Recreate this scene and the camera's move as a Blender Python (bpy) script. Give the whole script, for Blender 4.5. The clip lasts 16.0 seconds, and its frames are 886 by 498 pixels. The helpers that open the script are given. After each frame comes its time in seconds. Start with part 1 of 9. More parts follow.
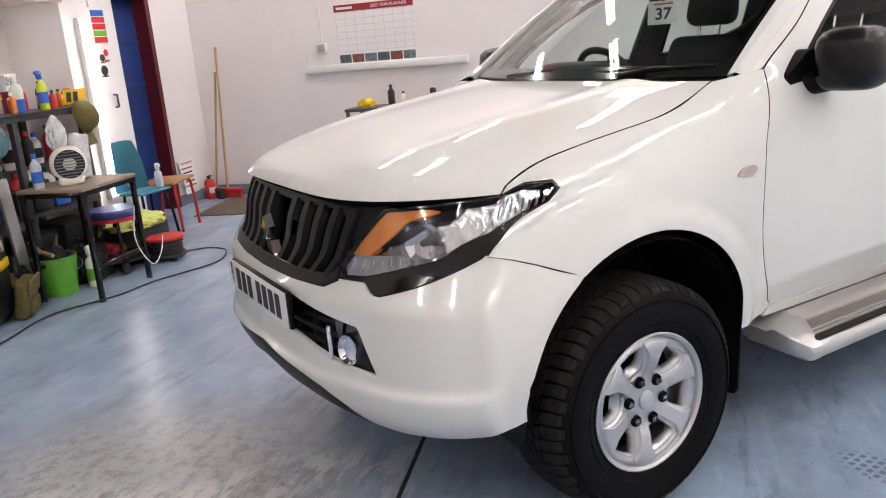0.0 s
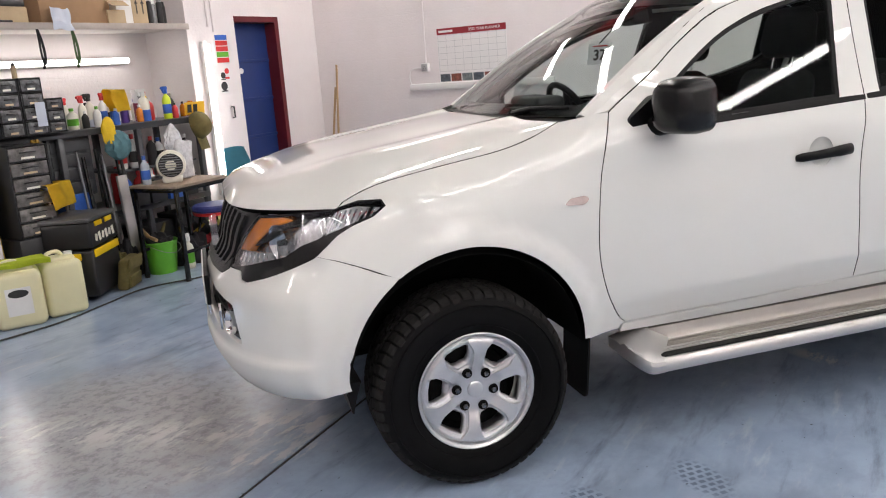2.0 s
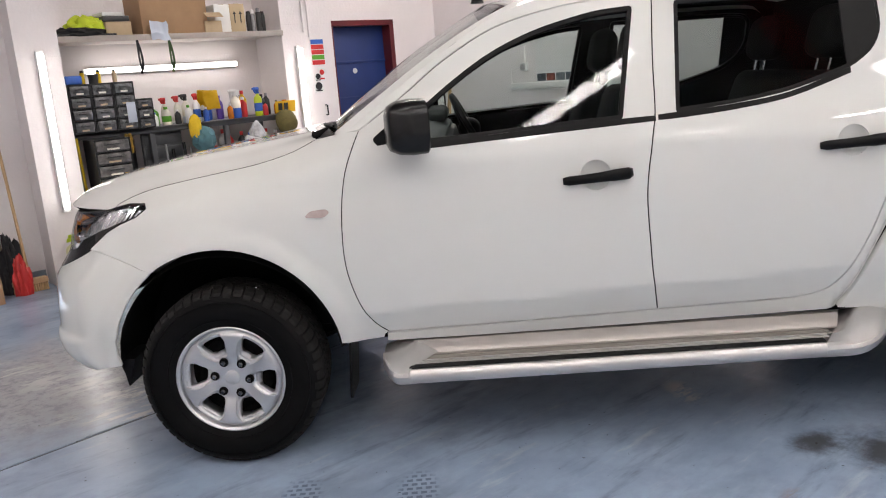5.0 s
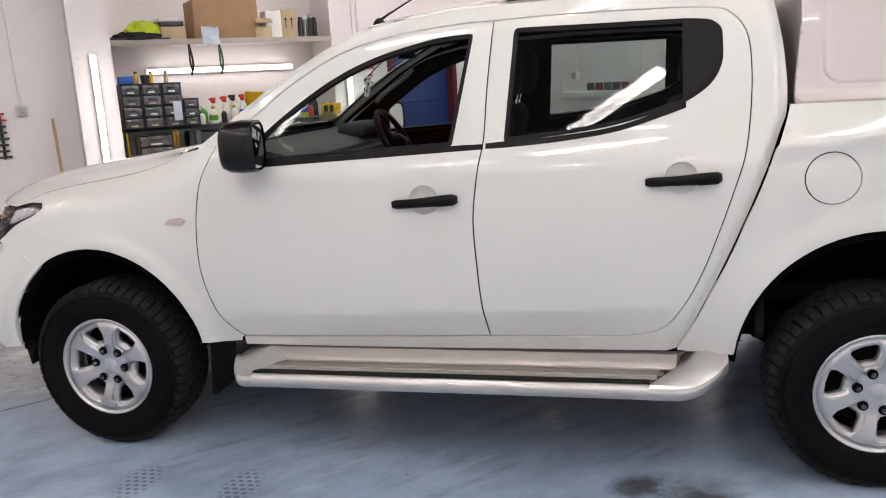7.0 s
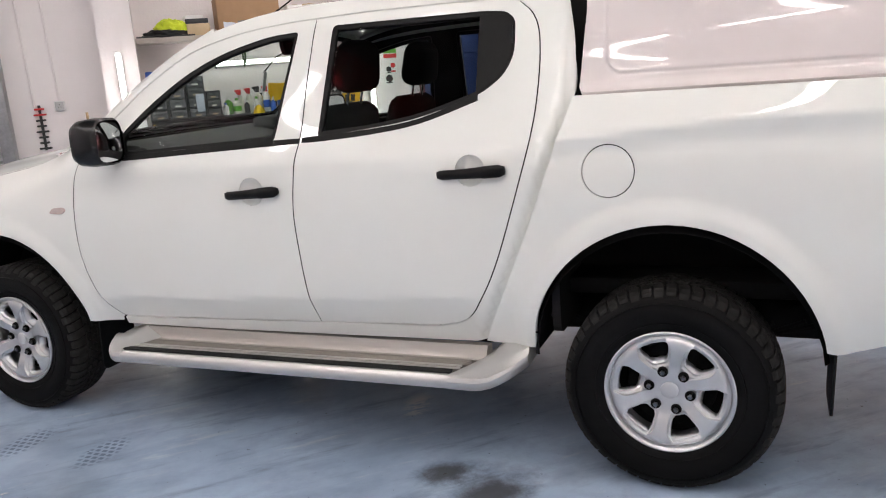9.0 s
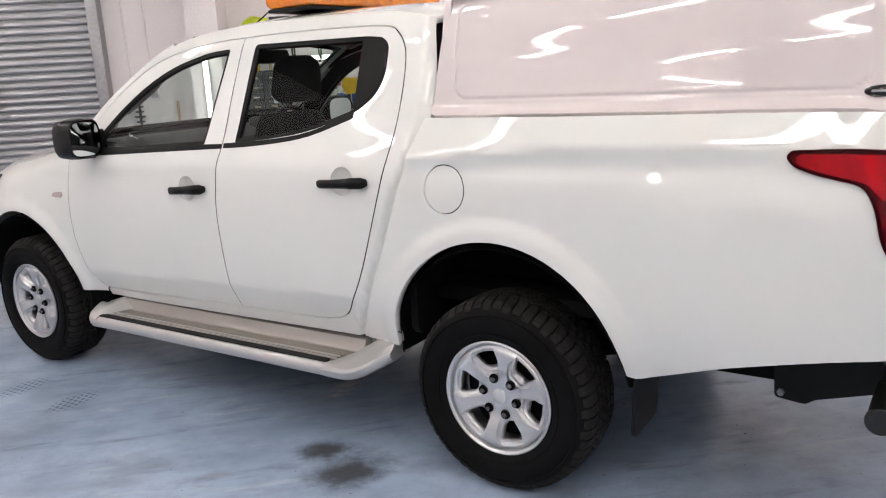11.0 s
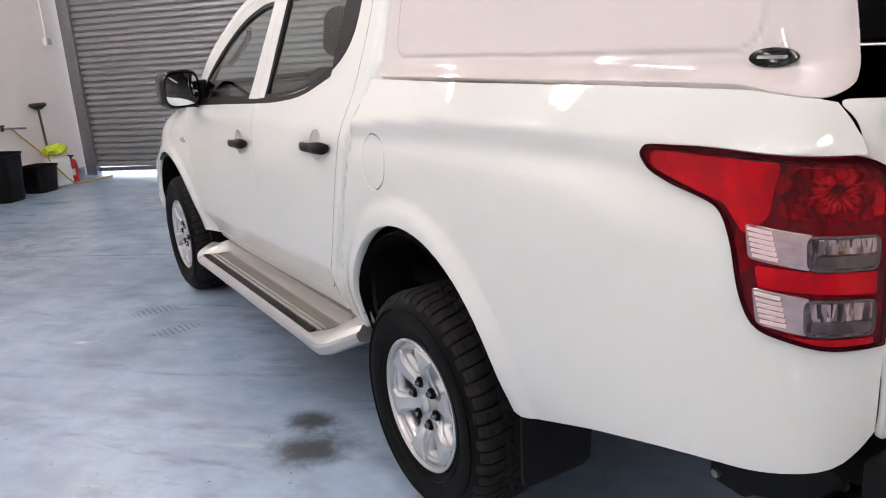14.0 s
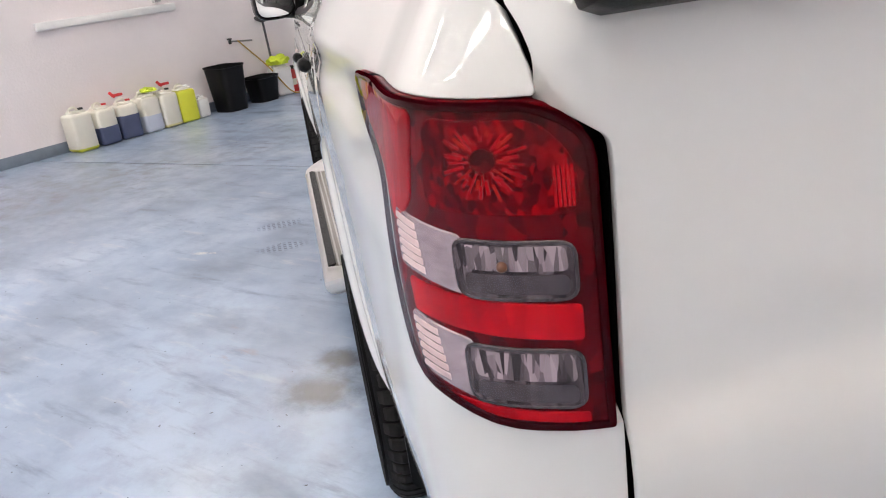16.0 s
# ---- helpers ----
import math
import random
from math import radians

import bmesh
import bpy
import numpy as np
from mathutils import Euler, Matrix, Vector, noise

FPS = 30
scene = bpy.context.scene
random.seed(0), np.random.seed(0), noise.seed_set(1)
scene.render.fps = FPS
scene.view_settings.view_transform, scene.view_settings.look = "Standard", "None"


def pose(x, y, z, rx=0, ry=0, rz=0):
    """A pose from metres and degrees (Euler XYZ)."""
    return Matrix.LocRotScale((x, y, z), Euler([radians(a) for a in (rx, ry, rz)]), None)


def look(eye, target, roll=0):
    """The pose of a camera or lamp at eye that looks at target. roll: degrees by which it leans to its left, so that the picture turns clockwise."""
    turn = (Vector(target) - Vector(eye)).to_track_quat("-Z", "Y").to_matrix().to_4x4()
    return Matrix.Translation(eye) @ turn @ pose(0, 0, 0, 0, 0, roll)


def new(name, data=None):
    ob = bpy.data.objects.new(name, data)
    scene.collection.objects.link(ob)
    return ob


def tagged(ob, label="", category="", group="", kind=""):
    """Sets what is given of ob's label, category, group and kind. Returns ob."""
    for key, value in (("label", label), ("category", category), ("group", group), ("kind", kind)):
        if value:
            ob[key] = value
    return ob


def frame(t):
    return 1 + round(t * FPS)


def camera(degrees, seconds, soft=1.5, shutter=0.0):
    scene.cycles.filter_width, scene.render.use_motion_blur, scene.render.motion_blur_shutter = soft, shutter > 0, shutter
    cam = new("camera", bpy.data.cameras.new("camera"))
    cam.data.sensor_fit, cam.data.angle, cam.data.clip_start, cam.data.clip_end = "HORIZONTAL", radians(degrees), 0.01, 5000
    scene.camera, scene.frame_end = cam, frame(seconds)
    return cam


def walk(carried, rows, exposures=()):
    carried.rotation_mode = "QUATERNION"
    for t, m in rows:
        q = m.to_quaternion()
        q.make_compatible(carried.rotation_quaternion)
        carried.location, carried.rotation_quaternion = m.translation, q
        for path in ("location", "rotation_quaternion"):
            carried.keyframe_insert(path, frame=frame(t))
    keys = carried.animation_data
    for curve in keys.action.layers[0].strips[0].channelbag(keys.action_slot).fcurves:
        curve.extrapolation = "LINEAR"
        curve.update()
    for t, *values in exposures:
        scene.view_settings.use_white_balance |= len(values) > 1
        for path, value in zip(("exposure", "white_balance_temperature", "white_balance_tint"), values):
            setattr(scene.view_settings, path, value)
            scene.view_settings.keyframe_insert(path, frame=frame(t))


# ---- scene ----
cam = camera(58.2, 16.0, soft=1.1)
PATH = [
    (0, (-1.555, -2.385, 1.433), (-0.593, -0.706, 0.926), -4.8),
    (0.5, (-1.445, -2.712, 1.476), (-0.575, -0.971, 1.015), -5.0),
    (1, (-1.243, -2.893, 1.442), (-0.456, -1.111, 0.988), -4.5),
    (1.5, (-0.99, -3.029, 1.454), (-0.305, -1.207, 0.993), -3.9),
    (2, (-0.798, -3.276, 1.471), (-0.256, -1.405, 1.02), -4.1),
    (2.5, (-0.578, -3.407, 1.472), (-0.123, -1.511, 1.031), -3.8),
    (3, (-0.23, -3.449, 1.464), (0.143, -1.534, 1.025), -3.3),
    (5.5, (1.266, -3.711, 1.453), (1.071, -1.767, 1.025), -3.8),
    (6, (1.554, -3.617, 1.46), (1.267, -1.683, 1.037), -2.8),
    (6.5, (1.879, -3.623, 1.482), (1.484, -1.707, 1.068), -3.1),
    (7, (2.173, -3.621, 1.484), (1.715, -1.72, 1.067), -3.0),
    (7.5, (2.473, -3.519, 1.472), (1.954, -1.635, 1.046), -3.1),
    (8, (2.787, -3.512, 1.477), (2.188, -1.654, 1.042), -3.5),
    (8.5, (3.059, -3.522, 1.49), (2.38, -1.692, 1.053), -4.0),
    (9, (3.31, -3.365, 1.457), (2.546, -1.569, 1.02), -4.4),
    (9.5, (3.553, -3.265, 1.476), (2.688, -1.514, 1.043), -5.6),
    (10, (3.872, -3.247, 1.495), (2.921, -1.54, 1.068), -5.2),
    (12.5, (4.833, -2.517, 1.529), (3.387, -1.233, 1.02), -3.6),
    (13, (4.991, -2.289, 1.513), (3.405, -1.186, 0.996), -5.1),
    (13.5, (5.071, -2.117, 1.515), (3.431, -1.099, 0.99), -4.7),
    (14, (5.005, -1.864, 1.475), (3.339, -0.893, 0.946), -4.0),
    (14.5, (5.009, -1.62, 1.438), (3.29, -0.758, 0.887), -6.1),
    (15, (5.062, -1.381, 1.423), (3.261, -0.732, 0.843), -7.8),
    (15.5, (5.008, -1.128, 1.378), (3.173, -0.637, 0.752), -7.7),
    (16, (4.936, -0.881, 1.365), (3.08, -0.588, 0.68), -8.0),
]
walk(cam, [(t, look(eye, target, roll)) for t, eye, target, roll in PATH],
     exposures=[(0.0, 0.36), (1.0, 0.24), (2.0, 0.22), (3.0, 0.17), (5.5, 0.06), (7.5, 0.15), (9.5, 0.22), (12.5, 0.26), (14.5, 0.36), (16.0, 0.50)])

# ---- world, light ----
world = bpy.data.worlds.new("world")
scene.world = world
world.use_nodes = True
_bg = world.node_tree.nodes["Background"]
_bg.inputs[0].default_value = (0.75, 0.85, 1.0, 1)
_bg.inputs[1].default_value = 4.0

# ---- materials ----
def mat(name, color, rough=0.5, metal=0.0, coat=0.0, spec=0.5, var=0.0, scale=8.0, color2=None, bump=0.0, bscale=60.0,
        rvar=0.0, trans=0.0, alpha=1.0, emit=0.0, ior=1.5, ani=(1, 1, 1), detail=6.0, sharp=None):
    m = bpy.data.materials.new(name)
    m.use_nodes = True
    nt = m.node_tree
    b = nt.nodes["Principled BSDF"]
    b.inputs["Base Color"].default_value = (*color, 1)
    b.inputs["Roughness"].default_value = rough
    b.inputs["Metallic"].default_value = metal
    b.inputs["Coat Weight"].default_value = coat
    b.inputs["Coat Roughness"].default_value = 0.03
    b.inputs["Specular IOR Level"].default_value = spec
    b.inputs["Transmission Weight"].default_value = trans
    b.inputs["Alpha"].default_value = alpha
    b.inputs["IOR"].default_value = ior
    if emit:
        b.inputs["Emission Color"].default_value = (*color, 1)
        b.inputs["Emission Strength"].default_value = emit
    if var or bump or rvar or color2:
        tc = nt.nodes.new("ShaderNodeTexCoord")
        mp = nt.nodes.new("ShaderNodeMapping")
        mp.inputs["Scale"].default_value = ani
        nt.links.new(tc.outputs["Object"], mp.inputs[0])
        n = nt.nodes.new("ShaderNodeTexNoise")
        n.inputs["Scale"].default_value = scale
        n.inputs["Detail"].default_value = detail
        n.inputs["Roughness"].default_value = 0.65
        nt.links.new(mp.outputs[0], n.inputs["Vector"])
        if var or color2:
            r = nt.nodes.new("ShaderNodeValToRGB")
            c2 = color2 or tuple(max(0, c * (1 - var)) for c in color)
            lo, hi = sharp or (0.3, 0.7)
            r.color_ramp.elements[0].position, r.color_ramp.elements[1].position = lo, hi
            r.color_ramp.elements[0].color, r.color_ramp.elements[1].color = (*c2, 1), (*color, 1)
            nt.links.new(n.outputs["Fac"], r.inputs[0])
            nt.links.new(r.outputs[0], b.inputs["Base Color"])
        if rvar:
            mr = nt.nodes.new("ShaderNodeMapRange")
            mr.inputs["To Min"].default_value = max(0.02, rough - rvar)
            mr.inputs["To Max"].default_value = min(1, rough + rvar)
            nt.links.new(n.outputs["Fac"], mr.inputs[0])
            nt.links.new(mr.outputs[0], b.inputs["Roughness"])
        if bump:
            n2 = nt.nodes.new("ShaderNodeTexNoise")
            n2.inputs["Scale"].default_value = bscale
            n2.inputs["Detail"].default_value = 4
            nt.links.new(mp.outputs[0], n2.inputs["Vector"])
            bp = nt.nodes.new("ShaderNodeBump")
            bp.inputs["Strength"].default_value = bump
            bp.inputs["Distance"].default_value = 0.01
            nt.links.new(n2.outputs["Fac"], bp.inputs["Height"])
            nt.links.new(bp.outputs[0], b.inputs["Normal"])
    return m


def glass_mat(name, tint, rough=0.02, facing=0.05):
    m = bpy.data.materials.new(name)
    m.use_nodes = True
    nt = m.node_tree
    nt.nodes.remove(nt.nodes["Principled BSDF"])
    tr, gl, mx = nt.nodes.new("ShaderNodeBsdfTransparent"), nt.nodes.new("ShaderNodeBsdfGlossy"), nt.nodes.new("ShaderNodeMixShader")
    lw = nt.nodes.new("ShaderNodeLayerWeight")
    lw.inputs[0].default_value = 0.5
    pw = nt.nodes.new("ShaderNodeMath")
    pw.operation = "POWER"
    pw.inputs[1].default_value = 4.0
    fr = nt.nodes.new("ShaderNodeMath")
    fr.operation = "MULTIPLY_ADD"
    fr.inputs[1].default_value, fr.inputs[2].default_value = 0.75, facing
    nt.links.new(lw.outputs["Facing"], pw.inputs[0])
    nt.links.new(pw.outputs[0], fr.inputs[0])
    tr.inputs[0].default_value = (*tint, 1)
    gl.inputs["Roughness"].default_value = rough
    nt.links.new(fr.outputs[0], mx.inputs[0])
    nt.links.new(tr.outputs[0], mx.inputs[1])
    nt.links.new(gl.outputs[0], mx.inputs[2])
    nt.links.new(mx.outputs[0], nt.nodes["Material Output"].inputs[0])
    return m


def facet_mat(name, stops, scale, stretch=(1, 1, 1), rough=0.2, metal=0.0, coat=0.3, blend=0.5):
    """Small moulded facets: a cell pattern whose random tones put the facets' glints into colour, softened by a broader
    cloud.
    """
    m = mat(name, stops[-1][1], rough=rough, metal=metal, coat=coat, spec=0.05)
    nt = m.node_tree
    b = nt.nodes["Principled BSDF"]
    tc, mp = nt.nodes.new("ShaderNodeTexCoord"), nt.nodes.new("ShaderNodeMapping")
    mp.inputs["Scale"].default_value = stretch
    nt.links.new(tc.outputs["Object"], mp.inputs[0])
    vo, no = nt.nodes.new("ShaderNodeTexVoronoi"), nt.nodes.new("ShaderNodeTexNoise")
    vo.inputs["Scale"].default_value, no.inputs["Scale"].default_value, no.inputs["Detail"].default_value = scale, scale * 0.12, 3
    nt.links.new(mp.outputs[0], vo.inputs["Vector"])
    nt.links.new(mp.outputs[0], no.inputs["Vector"])
    sp, mx = nt.nodes.new("ShaderNodeSeparateColor"), nt.nodes.new("ShaderNodeMix")
    nt.links.new(vo.outputs["Color"], sp.inputs[0])
    mx.inputs["Factor"].default_value = blend
    nt.links.new(sp.outputs[0], mx.inputs["A"])
    nt.links.new(no.outputs["Fac"], mx.inputs["B"])
    r = nt.nodes.new("ShaderNodeValToRGB")
    while len(r.color_ramp.elements) < len(stops):
        r.color_ramp.elements.new(0.5)
    for e, (p, c) in zip(r.color_ramp.elements, stops):
        e.position, e.color = p, (*c, 1)
    nt.links.new(mx.outputs["Result"], r.inputs[0])
    nt.links.new(r.outputs[0], b.inputs["Base Color"])
    bp = nt.nodes.new("ShaderNodeBump")
    bp.inputs["Strength"].default_value, bp.inputs["Distance"].default_value = 0.5, 0.002
    nt.links.new(sp.outputs[1], bp.inputs["Height"])
    nt.links.new(bp.outputs[0], b.inputs["Normal"])
    return m


def glow(name, color, strength):
    return mat(name, color, rough=0.4, emit=strength)


PAINT = mat("white_paint", (0.735, 0.742, 0.71), rough=0.55, coat=1.0, spec=0.25, var=0.02, scale=3)
GEL = mat("white_gelcoat", (0.66, 0.60, 0.59), rough=0.5, coat=0.9, spec=0.25, var=0.03, scale=4, bump=0.0025, bscale=6)
UNDER = mat("dark_underbody", (0.005, 0.005, 0.0055), rough=0.9, spec=0.15, var=0.4, scale=14)
# black that stands in for the shade inside panel gaps
GAPS = mat("gap_shade", (0.004, 0.004, 0.004), rough=0.95, spec=0.05, var=0.3, scale=10)
PLASTIC = mat("black_plastic", (0.0045, 0.0045, 0.005), rough=0.42, spec=0.16, var=0.25, scale=30, bump=0.12, bscale=700)
GLOSSBLACK = mat("gloss_black", (0.006, 0.006, 0.0065), rough=0.14, spec=0.3, coat=0.15, var=0.1, scale=20)
TREAD = mat("dusty_tread", (0.020, 0.019, 0.0185), rough=0.85, spec=0.2, var=0.5, scale=25, bump=0.1, bscale=200)
RUBBER = mat("tyre_rubber", (0.0045, 0.0045, 0.0048), rough=0.62, spec=0.10, var=0.35, scale=18, bump=0.15, bscale=300)
ALLOY = mat("silver_alloy", (0.60, 0.605, 0.615), rough=0.33, metal=0.85, coat=0.25, var=0.06, scale=30)
CHROME = mat("chrome", (0.82, 0.83, 0.84), rough=0.08, metal=1.0, var=0.03, scale=20)
STEEL = mat("dull_steel", (0.32, 0.32, 0.33), rough=0.42, metal=0.9, var=0.25, scale=25)
ALU = mat("brushed_aluminium", (0.62, 0.60, 0.575), rough=0.34, metal=0.8, var=0.03, scale=12)
TINT = glass_mat("tinted_glass", (0.60, 0.65, 0.63), facing=0.028)
CLEAR = glass_mat("clear_glass", (0.80, 0.86, 0.84), facing=0.030)
LENS = glass_mat("lamp_lens", (0.93, 0.94, 0.95))
REDCOVER = glass_mat("red_lamp_cover", (0.97, 0.84, 0.84), rough=0.015, facing=0.020)
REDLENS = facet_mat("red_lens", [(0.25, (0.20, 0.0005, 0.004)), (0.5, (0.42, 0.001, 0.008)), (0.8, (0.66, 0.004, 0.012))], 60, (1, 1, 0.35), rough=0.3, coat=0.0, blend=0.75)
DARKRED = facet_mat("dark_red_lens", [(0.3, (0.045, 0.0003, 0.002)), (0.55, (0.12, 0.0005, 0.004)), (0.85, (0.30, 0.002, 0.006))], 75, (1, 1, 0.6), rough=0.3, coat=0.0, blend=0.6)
# bright red in place of light caught by the lamp's facets
REDGLINT = mat("painted_red_glint", (0.60, 0.015, 0.012), rough=0.25, spec=0.1, coat=0.3, var=0.5, scale=120)
AMBER = mat("amber_lens", (0.75, 0.22, 0.01), rough=0.15, coat=0.8, var=0.35, scale=30)
SMOKE = mat("smoked_reflector", (0.22, 0.22, 0.22), rough=0.16, metal=0.8, var=0.75, scale=85, ani=(1, 1, 0.4))
FACET = mat("facet_reflector", (0.85, 0.85, 0.86), rough=0.16, metal=0.9, var=0.55, scale=26, ani=(1.6, 1, 0.35), bump=0.5, bscale=30)
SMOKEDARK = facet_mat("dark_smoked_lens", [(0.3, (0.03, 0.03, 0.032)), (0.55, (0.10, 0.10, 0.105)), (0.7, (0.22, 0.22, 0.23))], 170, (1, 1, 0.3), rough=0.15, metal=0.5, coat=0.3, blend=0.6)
SMOKEGLINT = facet_mat("smoked_facet_glints", [(0.3, (0.06, 0.06, 0.062)), (0.5, (0.24, 0.24, 0.245)), (0.75, (0.70, 0.70, 0.71))], 150, (1.3, 1.3, 0.25), rough=0.15, metal=0.6, coat=0.3, blend=0.5)
SILVERLENS = mat("clear_reflector", (0.70, 0.70, 0.71), rough=0.18, metal=0.7, var=0.35, scale=40, ani=(1, 1, 2))
CLOTH = mat("grey_seat_cloth", (0.016, 0.016, 0.017), rough=0.9, spec=0.2, var=0.2, scale=25)
DASH = mat("dash_plastic", (0.040, 0.041, 0.042), rough=0.6, var=0.2, scale=30)
LINING = mat("grey_trim", (0.20, 0.20, 0.195), rough=0.8, var=0.1, scale=20)
WHITE = mat("white_plastic", (0.78, 0.78, 0.76), rough=0.4, var=0.06, scale=12)
INK = mat("black_print", (0.02, 0.02, 0.02), rough=0.6, var=0.1, scale=30)
MIRROR = mat("mirror_glass", (0.85, 0.87, 0.88), rough=0.02, metal=1.0)

# ---- mesh helpers ----
def link_mesh(name, me, material, parent=None, label=""):
    ob = new(name, me)
    if material:
        me.materials.append(material)
    if parent:
        ob.parent = parent
    if label:
        ob["label"] = label
    return ob


def part(name, bm, material, parent=None, label="", smooth=True, angle=35):
    me = bpy.data.meshes.new(name)
    bmesh.ops.recalc_face_normals(bm, faces=bm.faces)
    if smooth:
        for f in bm.faces:
            f.smooth = True
        for e in bm.edges:
            if len(e.link_faces) == 2 and e.calc_face_angle(0) > radians(angle):
                e.smooth = False
    bm.to_mesh(me)
    bm.free()
    return link_mesh(name, me, material, parent, label)


def thing(name, label, category, m=None, group="", kind=""):
    ob = new(name)
    ob.empty_display_size = 0.1
    if m is not None:
        ob.matrix_world = m
    return tagged(ob, label, category, group, kind)


def box(bm, sx, sy, sz, at=(0, 0, 0), bevel=0.0, seg=2, rot=None, taper=1.0):
    """A box, bevelled, centred at a place; taper narrows its top."""
    m = Matrix.Translation(at) @ (rot.to_4x4() if rot else Matrix())
    vs = bmesh.ops.create_cube(bm, size=1.0)["verts"]
    for v in vs:
        k = taper if v.co.z > 0 else 1.0
        v.co = Vector((v.co.x * sx * k, v.co.y * sy * k, v.co.z * sz))
    if bevel:
        es = list({e for v in vs for e in v.link_edges})
        r = bmesh.ops.bevel(bm, geom=es, offset=bevel, segments=seg, affect="EDGES", profile=0.5)
        vs = list({v for f in r["faces"] for v in f.verts} | {v for v in vs if v.is_valid})
    for v in vs:
        v.co = m @ v.co
    return vs


def lathe(bm, prof, n=32, at=(0, 0, 0), axis="z", a0=0.0, a1=360.0):
    """Turns a profile of (radius, height) about an axis."""
    rings = []
    full = abs(a1 - a0) >= 360
    for i in range(n if full else n + 1):
        a = radians(a0 + (a1 - a0) * i / n)
        ring = []
        for r, h in prof:
            p = (r * math.cos(a), r * math.sin(a), h)
            if axis == "y":
                p = (p[0], p[2], p[1])
            elif axis == "x":
                p = (p[2], p[0], p[1])
            ring.append(bm.verts.new((p[0] + at[0], p[1] + at[1], p[2] + at[2])))
        rings.append(ring)
    for i in range(n):
        a, b = rings[i], rings[(i + 1) % len(rings)]
        for j in range(len(prof) - 1):
            try:
                bm.faces.new((a[j], b[j], b[j + 1], a[j + 1]))
            except ValueError:
                pass
    bmesh.ops.remove_doubles(bm, verts=bm.verts, dist=1e-5)
    return bm


def sweep(bm, pts, radius, n=8, cap=True):
    """A round tube along points; radius a number or one for each point."""
    pts = [Vector(p) for p in pts]
    rad = radius if isinstance(radius, (list, tuple)) else [radius] * len(pts)
    up, rings = Vector((0, 0, 1)), []
    for i, p in enumerate(pts):
        d = (pts[min(i + 1, len(pts) - 1)] - pts[max(i - 1, 0)]).normalized()
        side = d.cross(up)
        if side.length < 1e-3:
            side = d.cross(Vector((1, 0, 0)))
        side.normalize()
        top = side.cross(d).normalized()
        up = top
        rings.append([bm.verts.new(p + (side * math.cos(2 * math.pi * k / n) + top * math.sin(2 * math.pi * k / n)) * rad[i]) for k in range(n)])
    for a, b in zip(rings, rings[1:]):
        for k in range(n):
            bm.faces.new((a[k], a[(k + 1) % n], b[(k + 1) % n], b[k]))
    if cap:
        bm.faces.new(rings[0][::-1])
        bm.faces.new(rings[-1])
    return bm


def spline(pts, n=8, closed=False):
    """Points of a smooth curve through those given."""
    p = [np.array(q, float) for q in pts]
    out, m = [], len(p)
    for i in range(m if closed else m - 1):
        a, b, c, d = (p[(i - 1) % m], p[i], p[(i + 1) % m], p[(i + 2) % m]) if closed else (p[max(i - 1, 0)], p[i], p[i + 1], p[min(i + 2, m - 1)])
        for k in range(n):
            t = k / n
            out.append(tuple(0.5 * (2 * b + (c - a) * t + (2 * a - 5 * b + 4 * c - d) * t * t + (3 * b - a - 3 * c + d) * t ** 3)))
    if not closed:
        out.append(tuple(p[-1]))
    return out


def rounded(poly, r, n=4):
    """A polygon with its corners rounded by r (a number or one for each corner)."""
    out, m = [], len(poly)
    for i, p in enumerate(poly):
        p, a, b = np.array(p, float), np.array(poly[i - 1], float), np.array(poly[(i + 1) % m], float)
        q = r[i] if isinstance(r, (list, tuple)) else r
        la, lb = np.linalg.norm(a - p), np.linalg.norm(b - p)
        d = min(q, la * 0.45, lb * 0.45)
        if d < 1e-4:
            out.append(tuple(p))
            continue
        s, e = p + (a - p) / la * d, p + (b - p) / lb * d
        for k in range(n + 1):
            t = k / n
            out.append(tuple((1 - t) ** 2 * s + 2 * t * (1 - t) * p + t * t * e))
    return out


def prism(bm, poly, h0, h1, axis="z"):
    """A polygon pulled out between two heights along an axis."""
    def put(p, h):
        return {"z": (p[0], p[1], h), "y": (p[0], h, p[1]), "x": (h, p[0], p[1])}[axis]
    a = [bm.verts.new(put(p, h0)) for p in poly]
    b = [bm.verts.new(put(p, h1)) for p in poly]
    bm.faces.new(a[::-1])
    bm.faces.new(b)
    for i in range(len(poly)):
        j = (i + 1) % len(poly)
        bm.faces.new((a[i], a[j], b[j], b[i]))
    return bm


# ---- body surfaces: each takes arrays (u, v) and gives points ----
def weights(xs, q):
    """Cubic weights of stations xs at the places q."""
    xs = np.asarray(xs, float)
    q = np.clip(q, xs[0], xs[-1])
    i = np.clip(np.searchsorted(xs, q, side="right") - 1, 0, len(xs) - 2)
    a, d = np.maximum(i - 1, 0), np.minimum(i + 2, len(xs) - 1)
    h = xs[i + 1] - xs[i]
    t = (q - xs[i]) / h
    h00, h10, h01, h11 = 2 * t**3 - 3 * t**2 + 1, t**3 - 2 * t**2 + t, -2 * t**3 + 3 * t**2, t**3 - t**2
    m0, m1 = h / (xs[i + 1] - xs[a]), h / (xs[d] - xs[i])
    return np.stack([a, i, i + 1, d], -1), np.stack([-h10 * m0, h00 - h11 * m1, h01 + h10 * m0, h11 * m1], -1)


def curve(xs, ys, q):
    i, w = weights(xs, np.asarray(q, float))
    return (np.asarray(ys, float)[i] * w).sum(-1)


